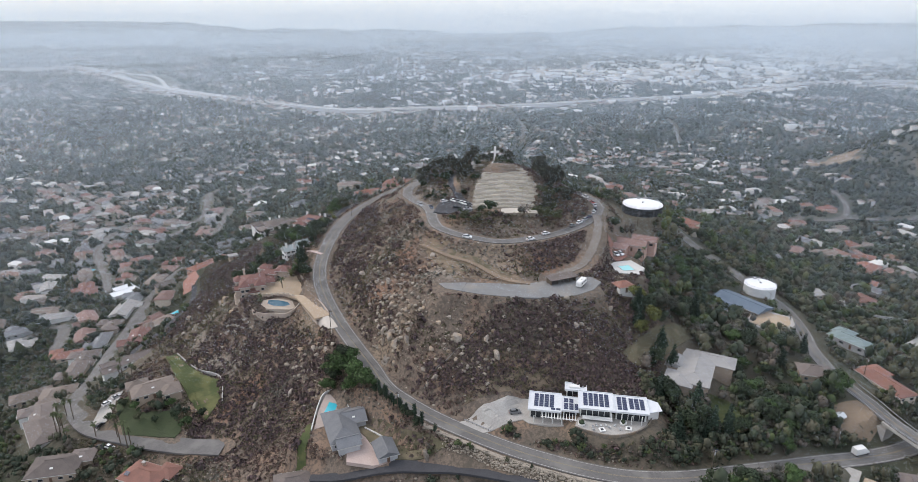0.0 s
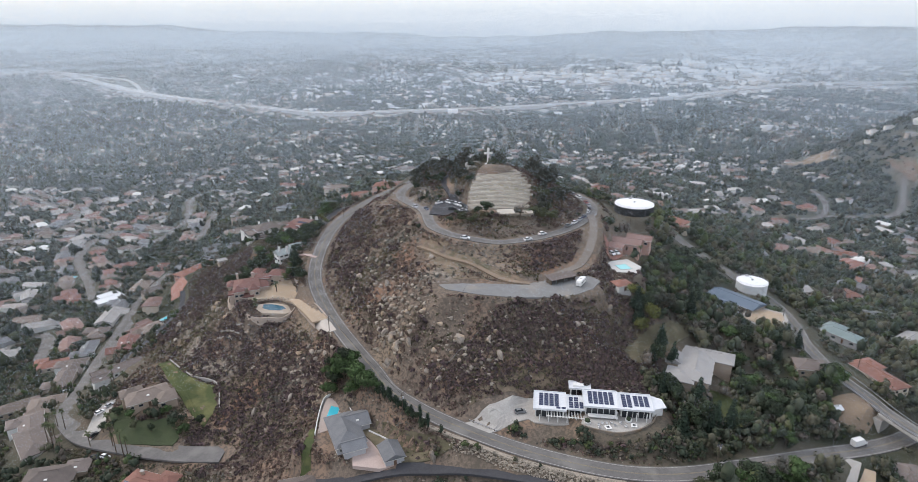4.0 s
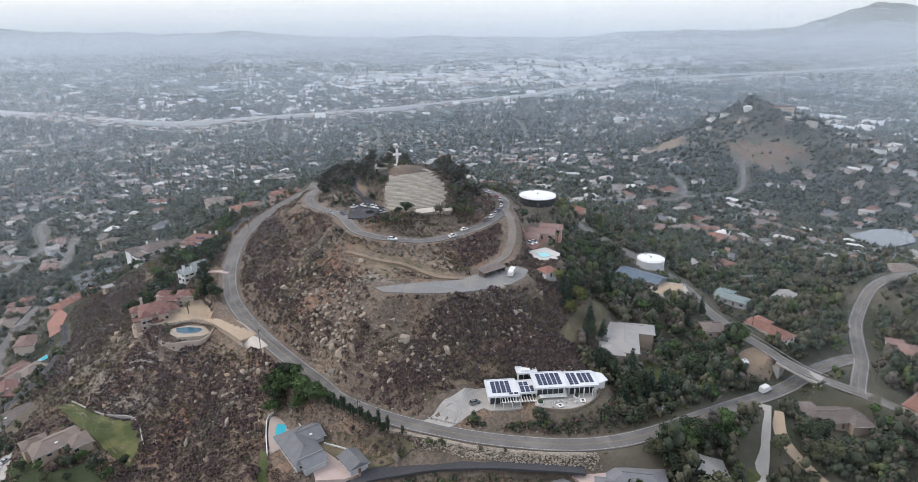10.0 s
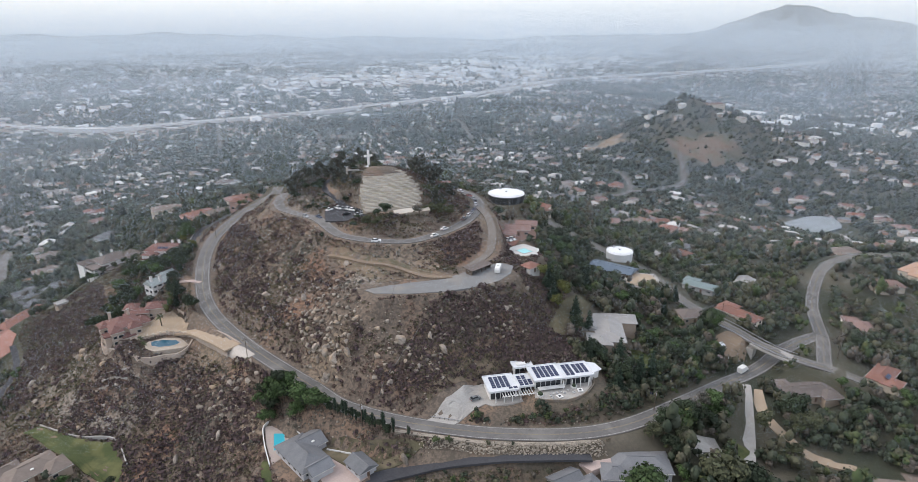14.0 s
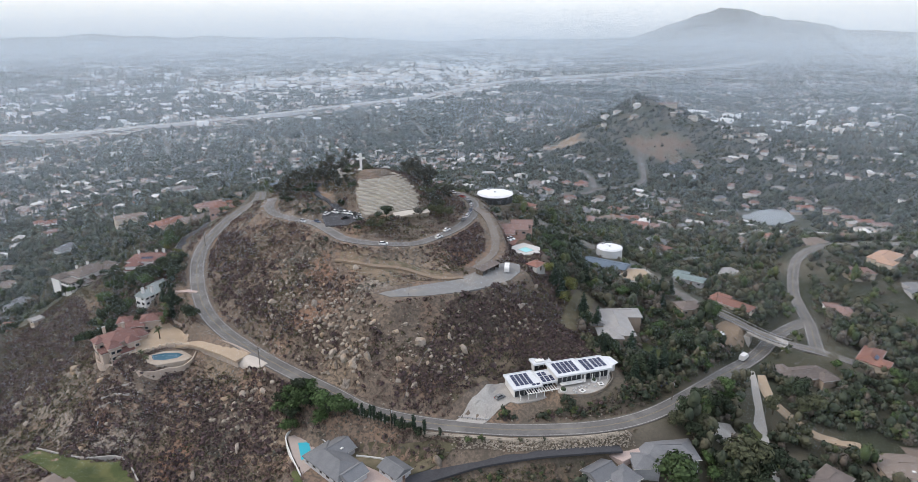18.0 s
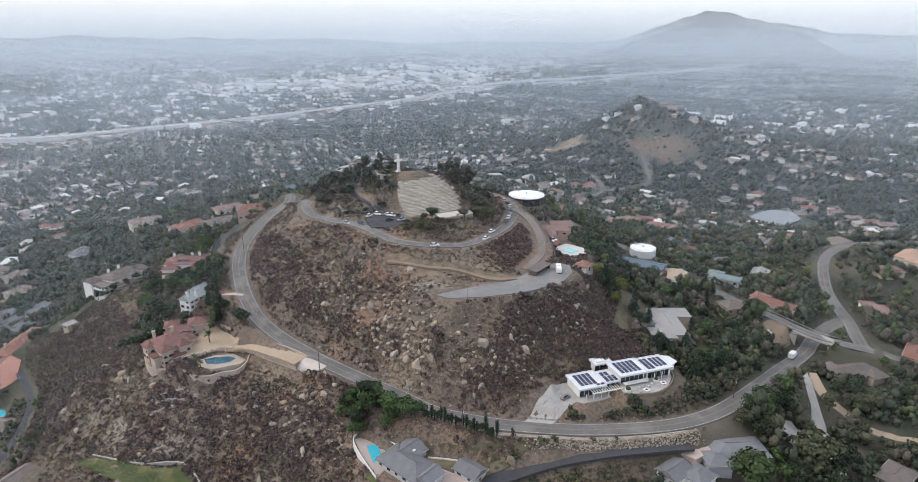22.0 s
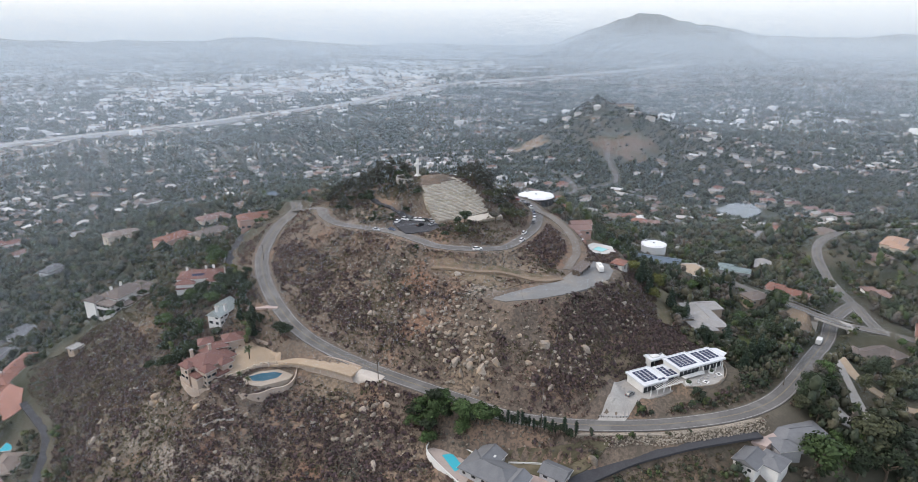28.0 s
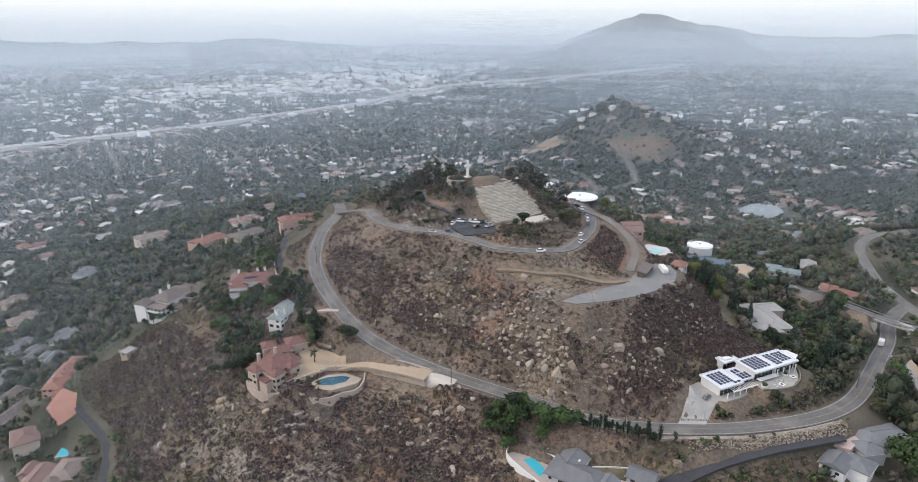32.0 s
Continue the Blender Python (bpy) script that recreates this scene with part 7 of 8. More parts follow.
LOOP = ROADS["loop"][0]
for s, off, c in ((104, -1.9, "silver"), (112, 1.9, "dark blue"), (168, -1.9, "white"), (200, -1.9, "white"), (212, 1.9, "white"), (231, 1.9, "grey"), (237.5, 1.9, "white"), (243.5, 1.9, "silver"), (249, 1.9, "dark blue"),
                  (258, 1.9, "white"), (264, 1.9, "black"), (270, 1.9, "silver"), (276, 1.9, "red"), (286, 1.9, "white"), (292, 1.9, "grey")):
    x, y, z, t = along(LOOP, s, off)
    car(x, y, t, c, z + 0.05)
car(-39.3, 191.3, 75, "black", 96.78)
car(21.5, 196.5, 10, "grey", ground(21.5, 196.5) + 0.4)
car(80, 290.5, -70, "white", ground(80, 290.5) + 0.37)
car(82.6, 291.5, -70, "white", ground(82.6, 291.5) + 0.37)
for x, y, t, c in ((-171, 252, 60, "white"), (-169, 257, 60, "silver"), (-165, 235, 70, "black"), (-158, 222, -20, "black"), (-153, 221, -20, "white"), (136, 274, -30, "white"), (-219, 301, 60, "white")):
    car(x, y, t, c, ground(x, y) + 0.6)


def box_truck(x, y, z, turn):
    th = thing("box_truck", x, y, z, turn, "white box truck parked at the roadside", "truck")
    part("cargo_box", Shape().box(-3.2, 1.1, -1.15, 1.15, 0.7, 3.2), M_WHITE, th)
    part("cab", extrude_profile([(1.2, 0.5), (1.2, 2.3), (2.0, 2.3), (2.5, 1.5), (3.1, 1.3), (3.15, 0.5)], 1.0, 0.1), M_WHITE, th)
    part("windscreen", Shape().add([(2.02, -0.85, 2.25), (2.02, 0.85, 2.25), (2.55, 0.9, 1.52), (2.55, -0.9, 1.52), (2.1, -0.85, 2.3), (2.1, 0.85, 2.3), (2.63, 0.9, 1.55), (2.63, -0.9, 1.55)], [(0, 1, 2, 3), (7, 6, 5, 4), (0, 4, 5, 1), (2, 6, 7, 3)]), M_PANE, th)
    for a in (-2.3, 2.2):
        for b in (-0.95, 0.95):
            w = part("wheel", WHEEL_MESH, None, th)
            w.location, w.scale = (a, b, 0.42), (1.25, 1.25, 1.25)


box_truck(148, 184.9, 98.4, 16)


def trailer(x, y, z, turn):
    th = thing("travel_trailer", x, y, z, turn, "white travel trailer parked on the gravel lot", "trailer")
    part("body", extrude_profile([(-3.6, 0.6), (-3.7, 2.2), (-3.3, 2.9), (3.0, 2.9), (3.6, 2.0), (3.5, 0.6)], 1.2, 0.05), M_WHITE, th)
    for a in (-2, 0.2, 2):
        part("window", Shape().box(a - 0.45, a + 0.45, -1.25, -1.18, 1.6, 2.2), M_PANE, th)
    part("door", Shape().box(1.0, 1.6, 1.17, 1.24, 0.7, 2.4), M_GREYWALL, th)
    for a in (-0.5, 0.5):
        for b in (-1.0, 1.0):
            w = part("wheel", WHEEL_MESH, None, th)
            w.location = (a, b, 0.36)
    part("tow_bar", Shape().beam((3.4, 0, 0.6), (4.8, 0, 0.5), 0.12), M_ALU, th)
    part("roof_unit", Shape().box(-0.5, 0.5, -0.4, 0.4, 2.9, 3.2), M_WHITE, th)


trailer(54.3, 248.4, 137.5, 58)


def lot_shed(x, y, z, turn):
    th = thing("open_shed", x, y, z, turn, "long dark timber shed with a low brown roof", "shed")
    part("back_wall", Shape().box(-6.5, 6.5, 1.8, 2.0, -0.5, 2.6), M_WOODPOLE, th)
    for a in (-6.5, 6.3):
        part("end_wall", Shape().box(a, a + 0.2, -2.0, 1.8, -0.5, 2.5), M_WOODPOLE, th)
    for i in range(5):
        part("post", Shape().box(-6.3 + i * 3.1, -6.1 + i * 3.1, -2.0, -1.8, -0.5, 2.3), M_WOODPOLE, th)
    part("roof", Shape().add([(-7, -2.6, 2.3), (7, -2.6, 2.3), (7, 2.6, 2.9), (-7, 2.6, 2.9), (-7, -2.6, 2.5), (7, -2.6, 2.5), (7, 2.6, 3.1), (-7, 2.6, 3.1)], [(3, 2, 1, 0), (4, 5, 6, 7), (0, 1, 5, 4), (1, 2, 6, 5), (2, 3, 7, 6), (3, 0, 4, 7)]), M_ROOF_BROWN, th)


lot_shed(46, 252.4, 137.4, 24)
TAKEN += [(46, 251, 9), (54, 248, 6)]


def utility_pole(x, y, z, h, label="weathered wooden utility pole with a crossarm"):
    th = thing("utility_pole", x, y, z, 20, label, "utility pole", "utility poles")
    part("shaft", Shape().cyl(0, 0, -1, h, 0.19, 0.12, 10), M_WOODPOLE, th)
    part("crossarm", Shape().box(-1.3, 1.3, -0.08, 0.08, h - 1.1, h - 0.9), M_WOODPOLE, th)
    for a in (-1.1, -0.4, 0.4, 1.1):
        part("insulator", Shape().cyl(a, 0, h - 0.9, h - 0.65, 0.07, 0.05, 8), M_GREYWALL, th)
    part("transformer", Shape().cyl(0.38, 0, h - 2.6, h - 1.6, 0.25, 0.25, 10), M_GREYWALL, th)


for x, y in ((-23.5, 199.3), (-60.8, 258.6), (164, 318), (162, 268), (171.6, 224), (86, 168.8), (140, 187), (-70, 380), (106, 345), (199, 178)):
    utility_pole(x, y, ground(x, y), 9.5)
lines = thing("power_lines", 0, 0, 0, 0, "thin black overhead power lines between poles", "cables")
for a, b in (((-23.5, 199.3), (13, 262)), ((-60.8, 258.6), (-23.5, 199.3)), ((164, 318), (162, 268)), ((162, 268), (171.6, 224)), ((171.6, 224), (199, 178)), ((86, 168.8), (140, 187))):
    za, zb = ground(*a) + 8.6, ground(*b) + 8.6
    u = np.linspace(0, 1, 11)
    span = np.stack([a[0] + (b[0] - a[0]) * u, a[1] + (b[1] - a[1]) * u, za + (zb - za) * u - 3.2 * u * (1 - u)], 1)
    part("cable", ribbon(span, 0.03, -0.03, 0, 0.06), mat("black_cable", (0.03, 0.03, 0.03), None, 1, 0.7), lines)

# ---------------------------------------------------------------- plants and rocks
def leaf_cloud(n, lumps, size, seed):
    """Leaf sprays scattered over a set of lumps: centre x, y, z, radius, flatness."""
    r = np.random.default_rng(seed)
    w = np.array([l[3] ** 2 for l in lumps])
    pick = r.choice(len(lumps), n, p=w / w.sum())
    L = np.array(lumps)[pick]
    d = r.normal(size=(n, 3))
    d /= np.linalg.norm(d, axis=1)[:, None]
    d[:, 2] = np.where(d[:, 2] < -0.35, -d[:, 2], d[:, 2])
    c = L[:, :3] + d * (L[:, 3:4] * r.uniform(0.78, 1.08, (n, 1))) * np.stack([np.ones(n), np.ones(n), L[:, 4]], 1)
    t = np.cross(d, r.normal(size=(n, 3)))
    t /= np.linalg.norm(t, axis=1)[:, None]
    tilt = d + 0.6 * r.normal(size=(n, 3))
    u = np.cross(tilt, t)
    u /= np.linalg.norm(u, axis=1)[:, None]
    s = size * r.uniform(0.6, 1.35, (n, 1))
    v = np.stack([c - t * s, c - u * s * 0.7, c + t * s, c + u * s * 0.7], 1).reshape(-1, 3)
    return v, np.arange(n * 4).reshape(-1, 4)


def lump_core(lumps, shrink=0.6):
    v = np.vstack([ICO_V * np.array([l[3], l[3], l[3] * l[4]]) * shrink + np.array(l[:3]) for l in lumps])
    f = np.vstack([ICO_F + i * len(ICO_V) for i in range(len(lumps))])
    return v, f


def crown_mesh(lumps, n, size, seed, material):
    a, fa = leaf_cloud(n, lumps, size, seed)
    b, fb = lump_core(lumps)
    me = mesh_of("crown", np.vstack([a, b]), [tuple(q) for q in fa] + [tuple(q + len(a)) for q in fb], material)
    return me


def trunk_mesh(h, r, limbs, seed):
    rr = random.Random(seed)
    s = Shape()
    s.cyl(0, 0, -1.2, h * 0.55, r, r * 0.6, 8)
    for _ in range(limbs):
        a, z0 = rr.uniform(0, 6.28), h * rr.uniform(0.3, 0.52)
        k = h * rr.uniform(0.2, 0.34)
        s.beam((0, 0, z0), (math.cos(a) * k, math.sin(a) * k, z0 + k * 1.1), r * 0.7)
    return s.mesh("trunk", M_BARK)


TREES = {}


def tree_template(kind, seed):
    rr = random.Random(seed)
    if kind in ("oak", "bright", "olive", "yellow", "grey"):
        h, spread, count = 7.5, 3.3, 9
        lumps = [(rr.uniform(-1, 1) * spread * 0.62, rr.uniform(-1, 1) * spread * 0.62, h * rr.uniform(0.5, 0.86), rr.uniform(1.3, 2.2), 0.8) for _ in range(count)]
        n, size, names = 840, 0.32, {"oak": "dark green broadleaf tree with dense rounded crown", "bright": "bright green broadleaf tree in full leaf", "olive": "olive-green spreading tree with open crown", "yellow": "yellow-green leafy tree with a loose crown", "grey": "grey-brown half-bare tree with pale branches"}
        label, limbs, r = names[kind], 6, 0.3
        if kind == "grey":
            n = 150
    elif kind == "tall":
        h = 13
        lumps = [(rr.uniform(-1, 1) * 2.6, rr.uniform(-1, 1) * 2.6, h * rr.uniform(0.42, 0.95), rr.uniform(1.2, 2.1), 1.05) for _ in range(11)]
        n, size, label, limbs, r = 560, 0.42, "tall dark grey-green eucalyptus with ragged crown", 7, 0.32
    elif kind == "pine":
        h = 11
        lumps = [(rr.uniform(-0.25, 0.25), rr.uniform(-0.25, 0.25), h * (0.16 + 0.8 * i / 9), 2.5 * (1 - i / 10.5) + 0.25, 0.62) for i in range(10)]
        n, size, label, limbs, r = 480, 0.38, "dark pointed conifer with tiered branches", 0, 0.22
    else:
        h = 9
        lumps = [(rr.uniform(-0.1, 0.1), rr.uniform(-0.1, 0.1), h * (0.1 + 0.85 * i / 8), 1.05 * math.sin(math.pi * (0.16 + 0.8 * (1 - i / 8.6))) + 0.2, 1.1) for i in range(9)]
        n, size, label, limbs, r = 260, 0.26, "slim dark cypress in a roadside row", 0, 0.15
    leaf = LEAF[{"tall": "euca", "pine": "pine", "cypress": "pine"}.get(kind, kind)]
    th = thing("tree", 0, 0, -600, 0, label, "tree", "trees on the slopes")
    part("trunk", trunk_mesh(h, r, limbs, seed), None, th)
    if kind == "grey":
        bare = Shape()
        for _ in range(40):
            a, z0 = rr.uniform(0, 6.28), h * rr.uniform(0.35, 0.7)
            k = h * rr.uniform(0.2, 0.42)
            bare.beam((math.cos(a) * 0.5, math.sin(a) * 0.5, z0), (math.cos(a) * k, math.sin(a) * k, z0 + k * rr.uniform(0.4, 1.0)), 0.09)
        part("bare_limbwork", bare, mat("pale_twigs", (0.2, 0.175, 0.15), None, 2, 0.9), th, "pale bare branches")
        lumps = lumps[:3]
    part("crown", crown_mesh(lumps, n, size, seed, leaf), None, th)
    return th


for i, kind in enumerate(("oak", "bright", "olive", "yellow", "grey", "tall", "pine", "cypress")):
    TREES[kind] = [tree_template(kind, 11 * i + j) for j in range(3)]
planted = random.Random(5)


def tree(x, y, kind, size=1.0):
    m = pose(x, y, ground(x, y) - 0.1, 0, 0, planted.uniform(0, 360)) @ Matrix.Diagonal((size, size, size * planted.uniform(0.88, 1.14), 1))
    copy_thing(planted.choice(TREES[kind]), m)
    TREES_AT.append((x, y, 1.6 * size))


TREES_AT = []


def palm_template(h, seed):
    rr = random.Random(seed)
    th = thing("palm_tree", 0, 0, -600, 0, "tall fan palm with a slim trunk", "palm tree", "palms along the street")
    part("trunk", Shape().cyl(0, 0, -1, h, 0.24, 0.16, 9), M_BARK, th)
    s = Shape()
    for i in range(26):
        a, e = rr.uniform(0, 6.28), rr.uniform(-0.6, 1.1)
        L = rr.uniform(1.5, 2.1)
        c, sn, u, v = math.cos(a), math.sin(a), math.cos(e), math.sin(e)
        m = (c * u * L * 0.55, sn * u * L * 0.55, h + v * L * 0.55)
        t = (c * u * L, sn * u * L, h + v * L - 0.45)
        w = 0.32
        s.add([(0, 0, h), (m[0] - sn * w, m[1] + c * w, m[2]), t, (m[0] + sn * w, m[1] - c * w, m[2]), (m[0], m[1], m[2] + 0.12)], [(0, 1, 4), (1, 2, 4), (2, 3, 4), (3, 0, 4)])
    part("fronds", s, LEAF["palm"], th)
    return th


PALMS = [palm_template(h, h) for h in (9, 11, 13)]
PALM_LOW = palm_template(4, 3)
tagged(PALM_LOW, "short stout palm in the villa court", group="palms in gardens")


def palm(x, y, which=None, size=1.0):
    t = which or planted.choice(PALMS)
    copy_thing(t, pose(x, y, ground(x, y), 0, 0, planted.uniform(0, 360)) @ Matrix.Diagonal((size, size, size, 1)))


for x, y in ((-190, 244), (-188, 238), (-184, 235), (-180, 232), (-186, 248), (-192, 252), (-176, 228), (-152, 226), (-148, 221), (-144, 219), (-155, 231), (-141, 217), (-172, 268), (-168, 272), (-175, 275), (-163, 228)):
    palm(x, y)
palm(-98.8, 312.7, PALM_LOW, 1.35)
for x, y in ((-105, 293), (-107, 299)):
    palm(x, y, PALM_LOW, 0.9)
for x, y in ((93, 283), (96, 288), (99, 293), (95, 297), (97, 303), (90, 278)):
    palm(x, y, None, 0.75)
for x, y in ((150, 400), (156, 396), (158, 402), (185, 236), (190, 232), (-128, 428), (-118, 434)):
    palm(x, y, None, 0.7)

rng = np.random.default_rng(21)
ROAD_LINES = [r[0] for r in ROADS.values()]


def free(x, y, gap=4.8, extra=0.0):
    """Where neither road, paving nor building stands."""
    ok = clear_of(x, y, ROAD_LINES, gap)
    for cx, cy, r in TAKEN:
        ok &= np.hypot(x - cx, y - cy) > r + extra
    ok &= ~((road_gap(x, y, LOT_LINE)[0] < 8) | ((x > 36) & (x < 64) & (y > 240) & (y < 258)))
    ok &= np.hypot(x + 2, y - 328) > 15
    for line, half in LINES:
        j = beside(x, y, line, half + 1)
        if len(j):
            ok[j] &= road_gap(x[j], y[j], line)[0] > half + 0.4
    for o in PAVED:
        near = (np.abs(x - o[:, 0].mean()) < np.ptp(o[:, 0])) & (np.abs(y - o[:, 1].mean()) < np.ptp(o[:, 1]))
        if near.any():
            px, py = x[near], y[near]
            inside = np.zeros(len(px), bool)
            for (ax, ay), (bx, by) in zip(o, np.roll(o, -1, 0)):
                cross_ = ((ay > py) != (by > py)) & (px < (bx - ax) * (py - ay) / (by - ay + 1e-12) + ax)
                inside ^= cross_
            idx_ = np.where(near)[0]
            ok[idx_[inside]] = False
    return ok


LOT_LINE = np.array([(-4, 247.5, 0), (10, 245.5, 0), (30, 242.5, 0), (52, 246, 0)], float)
# groves: centre, half sizes, how many, kinds
GROVES = [
    (52, 338, 8, 14, 16, ("tall", "grey", "tall", "olive"), 0.85), (53, 362, 9, 10, 10, ("oak", "olive", "tall"), 0.6), (50, 324, 6, 12, 9, ("tall", "grey", "oak"), 0.62), (-10, 384, 14, 14, 22, ("tall", "oak", "tall", "grey"), 0.85), (5, 358, 6, 14, 12, ("oak", "tall", "grey"), 0.62), (-12, 352, 6, 9, 5, ("oak", "grey"), 0.45), (18, 405, 40, 12, 20, ("tall", "oak"), 0.9), (28, 391, 32, 9, 20, ("oak", "oak"), 0.6),
    (13, 310, 4, 3, 2, ("oak", "pine"), 0.8), (42, 309, 11, 6, 6, ("olive", "grey", "oak")), (2, 296, 10, 4, 4, ("oak", "olive"), 0.7),
    (-92, 372, 12, 16, 13, ("oak", "bright", "oak")), (-92, 345, 8, 22, 10, ("oak", "pine", "oak")), (-112, 372, 14, 22, 14, ("oak", "bright", "oak")), (-85, 412, 8, 14, 7, ("yellow", "bright", "olive")),
    (-125, 345, 12, 12, 9, ("oak", "oak")), (-80, 314, 4, 12, 5, ("bright", "oak")), (-52, 228, 6, 9, 9, ("bright", "oak")), (-40, 218, 5, 6, 6, ("bright", "oak")),
    (93, 196, 16, 13, 16, ("oak", "pine", "oak")), (118, 196, 15, 16, 16, ("oak", "bright", "oak")), (84, 235, 9, 15, 11, ("pine", "oak", "yellow")), (120, 238, 14, 16, 14, ("oak", "bright", "grey")),
    (112, 268, 16, 14, 12, ("oak", "pine")), (128, 305, 15, 20, 14, ("oak", "bright")), (60, 136, 26, 8, 9, ("bright", "oak")), (88, 136, 10, 8, 4, ("bright", "bright", "oak")), (100, 166, 14, 4, 7, ("oak", "bright", "grey")),
    (140, 150, 12, 10, 9, ("oak", "olive")), (190, 140, 20, 22, 12, ("oak", "bright")), (215, 180, 14, 10, 7, ("oak", "olive")), (150, 238, 10, 6, 6, ("pine", "bright", "oak")), (156, 214, 8, 6, 5, ("bright", "oak")),
]
for cx, cy, hx, hy, n, kinds, *k in GROVES:
    made, tries = 0, 0
    while made < n and tries < 200:
        tries += 1
        x, y = cx + planted.uniform(-hx, hx), cy + planted.uniform(-hy, hy)
        if not free(np.array([x]), np.array([y]), 6.5, 0.8)[0] or any((x - a) ** 2 + (y - b) ** 2 < (r * 1.5) ** 2 for a, b, r in TREES_AT):
            continue
        tree(x, y, planted.choice(kinds), planted.uniform(0.75, 1.3) * (k[0] if k else 1))
        made += 1
for i in range(20):
    u = i / 19
    tree(-33 + 19 * u + planted.uniform(-0.4, 0.4), 209.5 - 18.5 * u + planted.uniform(-0.4, 0.4), "cypress" if i % 3 else "oak", planted.uniform(0.5, 0.8) if i % 3 else planted.uniform(0.45, 0.6))


for x, y, kind, size in ((58.5, 138, "bright", 2.5), (88, 134, "olive", 2.3), (97, 129, "oak", 2.0), (82, 124, "oak", 2.0), (76, 156, "olive", 1.0), (82, 157, "oak", 1.2), (88, 158, "bright", 1.1), (94, 160, "oak", 1.1), (86, 152, "olive", 1.2), (100, 158, "oak", 1.2), (79, 150, "oak", 1.1), (-50, 229, "bright", 1.5), (-44, 222, "bright", 1.3), (-39, 215.5, "bright", 1.1), (-56, 236, "oak", 1.2),
                         (-150, 428, "oak", 0.8), (-146, 424, "bright", 0.7), (-140, 424, "oak", 0.75), (-134, 424, "olive", 0.6), (-153, 433, "oak", 0.7), (-128, 428, "oak", 0.7), (-108, 390, "bright", 0.7), (-100, 388, "oak", 0.7), (-92, 389, "olive", 0.6), (-84, 392, "yellow", 0.6), (-86, 400, "yellow", 0.5),
                         (-150, 240, "bright", 0.7), (-158, 244, "oak", 0.75), (-141, 239, "oak", 0.7), (-134, 241, "bright", 0.65), (-128, 232, "oak", 0.8), (-137, 231, "oak", 0.55), (-145, 233, "olive", 0.6), (-122, 228, "bright", 0.8), (-117, 234, "oak", 0.7), (-161, 236, "oak", 0.6),
                         (90, 247, "tall", 1.0), (96, 252, "tall", 0.95), (86, 229, "pine", 1.1), (89, 222, "pine", 1.0), (80, 206, "oak", 1.1), (21.5, 361.5, "oak", 0.4), (24.5, 361, "oak", 0.34)):
    tree(x, y, kind, size)


def grove_stuff(name, x, y, rad, label, leaves=40):
    """Many leafy crowns, sorted by kind of tree: lumpy cores and sprays of leaves."""
    kind = rng.choice(len(GROVE_TONES), len(x), p=[0.4, 0.26, 0.2, 0.14])
    for k, (tone, words) in enumerate(GROVE_TONES):
        pick = kind == k
        if pick.any():
            grove_of(name, x[pick], y[pick], rad[pick] * (0.85 if k == 2 else 1.0), tone, label + ", " + words, leaves)


def grove_of(name, x, y, rad, material, label, leaves):
    n = len(x)
    z = land(x, y)
    k = 3
    tall = rng.choice([0.9, 1.1, 1.7], n, p=[0.45, 0.37, 0.18])
    up = np.stack([np.ones(n), np.ones(n), tall], 1)
    off = rng.normal(0, 0.45, (n, k, 3)) * rad[:, None, None]
    c = np.stack([x, y, z + rad * 0.95 * tall], 1)[:, None, :] + off * np.array([1, 1, 0.55]) * up[:, None, :]
    cr = rad[:, None] * rng.uniform(0.5, 0.88, (n, k))
    v = (ICO_V[None, None] * (1 + rng.uniform(-0.2, 0.2, (n, k, len(ICO_V), 1))) * cr[..., None, None] * 0.62 * up[:, None, None, :] + c[:, :, None, :]).reshape(-1, 3)
    f = (ICO_F[None] + (np.arange(n * k) * len(ICO_V))[:, None, None]).reshape(-1, 3)
    d = rng.normal(size=(n, leaves, 3))
    d /= np.linalg.norm(d, axis=2)[..., None]
    d[..., 2] = np.abs(d[..., 2]) * 0.9 - 0.15
    which = rng.integers(0, k, (n, leaves))
    ci = np.take_along_axis(c, which[..., None].repeat(3, 2), 1)
    ri = np.take_along_axis(cr, which, 1)
    p = ci + d * ri[..., None] * rng.uniform(0.7, 1.12, (n, leaves, 1)) * up[:, None, :]
    t = np.cross(d, rng.normal(size=d.shape))
    t /= np.linalg.norm(t, axis=2)[..., None]
    u = np.cross(d + 0.5 * rng.normal(size=d.shape), t)
    u /= np.linalg.norm(u, axis=2)[..., None]
    s = (0.16 * rad[:, None] + 0.14)[..., None] * rng.uniform(0.6, 1.3, (n, leaves, 1))
    q = np.stack([p - t * s, p - u * s * 0.7, p + t * s, p + u * s * 0.7], 2).reshape(-1, 3)
    # one mesh: each leaf is two triangles, with the cores behind
    quad = np.arange(len(q)).reshape(-1, 4)
    tri = np.vstack([quad[:, [0, 1, 2]], quad[:, [0, 2, 3]], f + len(q)])
    tagged(new(name, big_mesh(name, np.vstack([q, v]), tri, material)), label, "trees", kind="stuff")


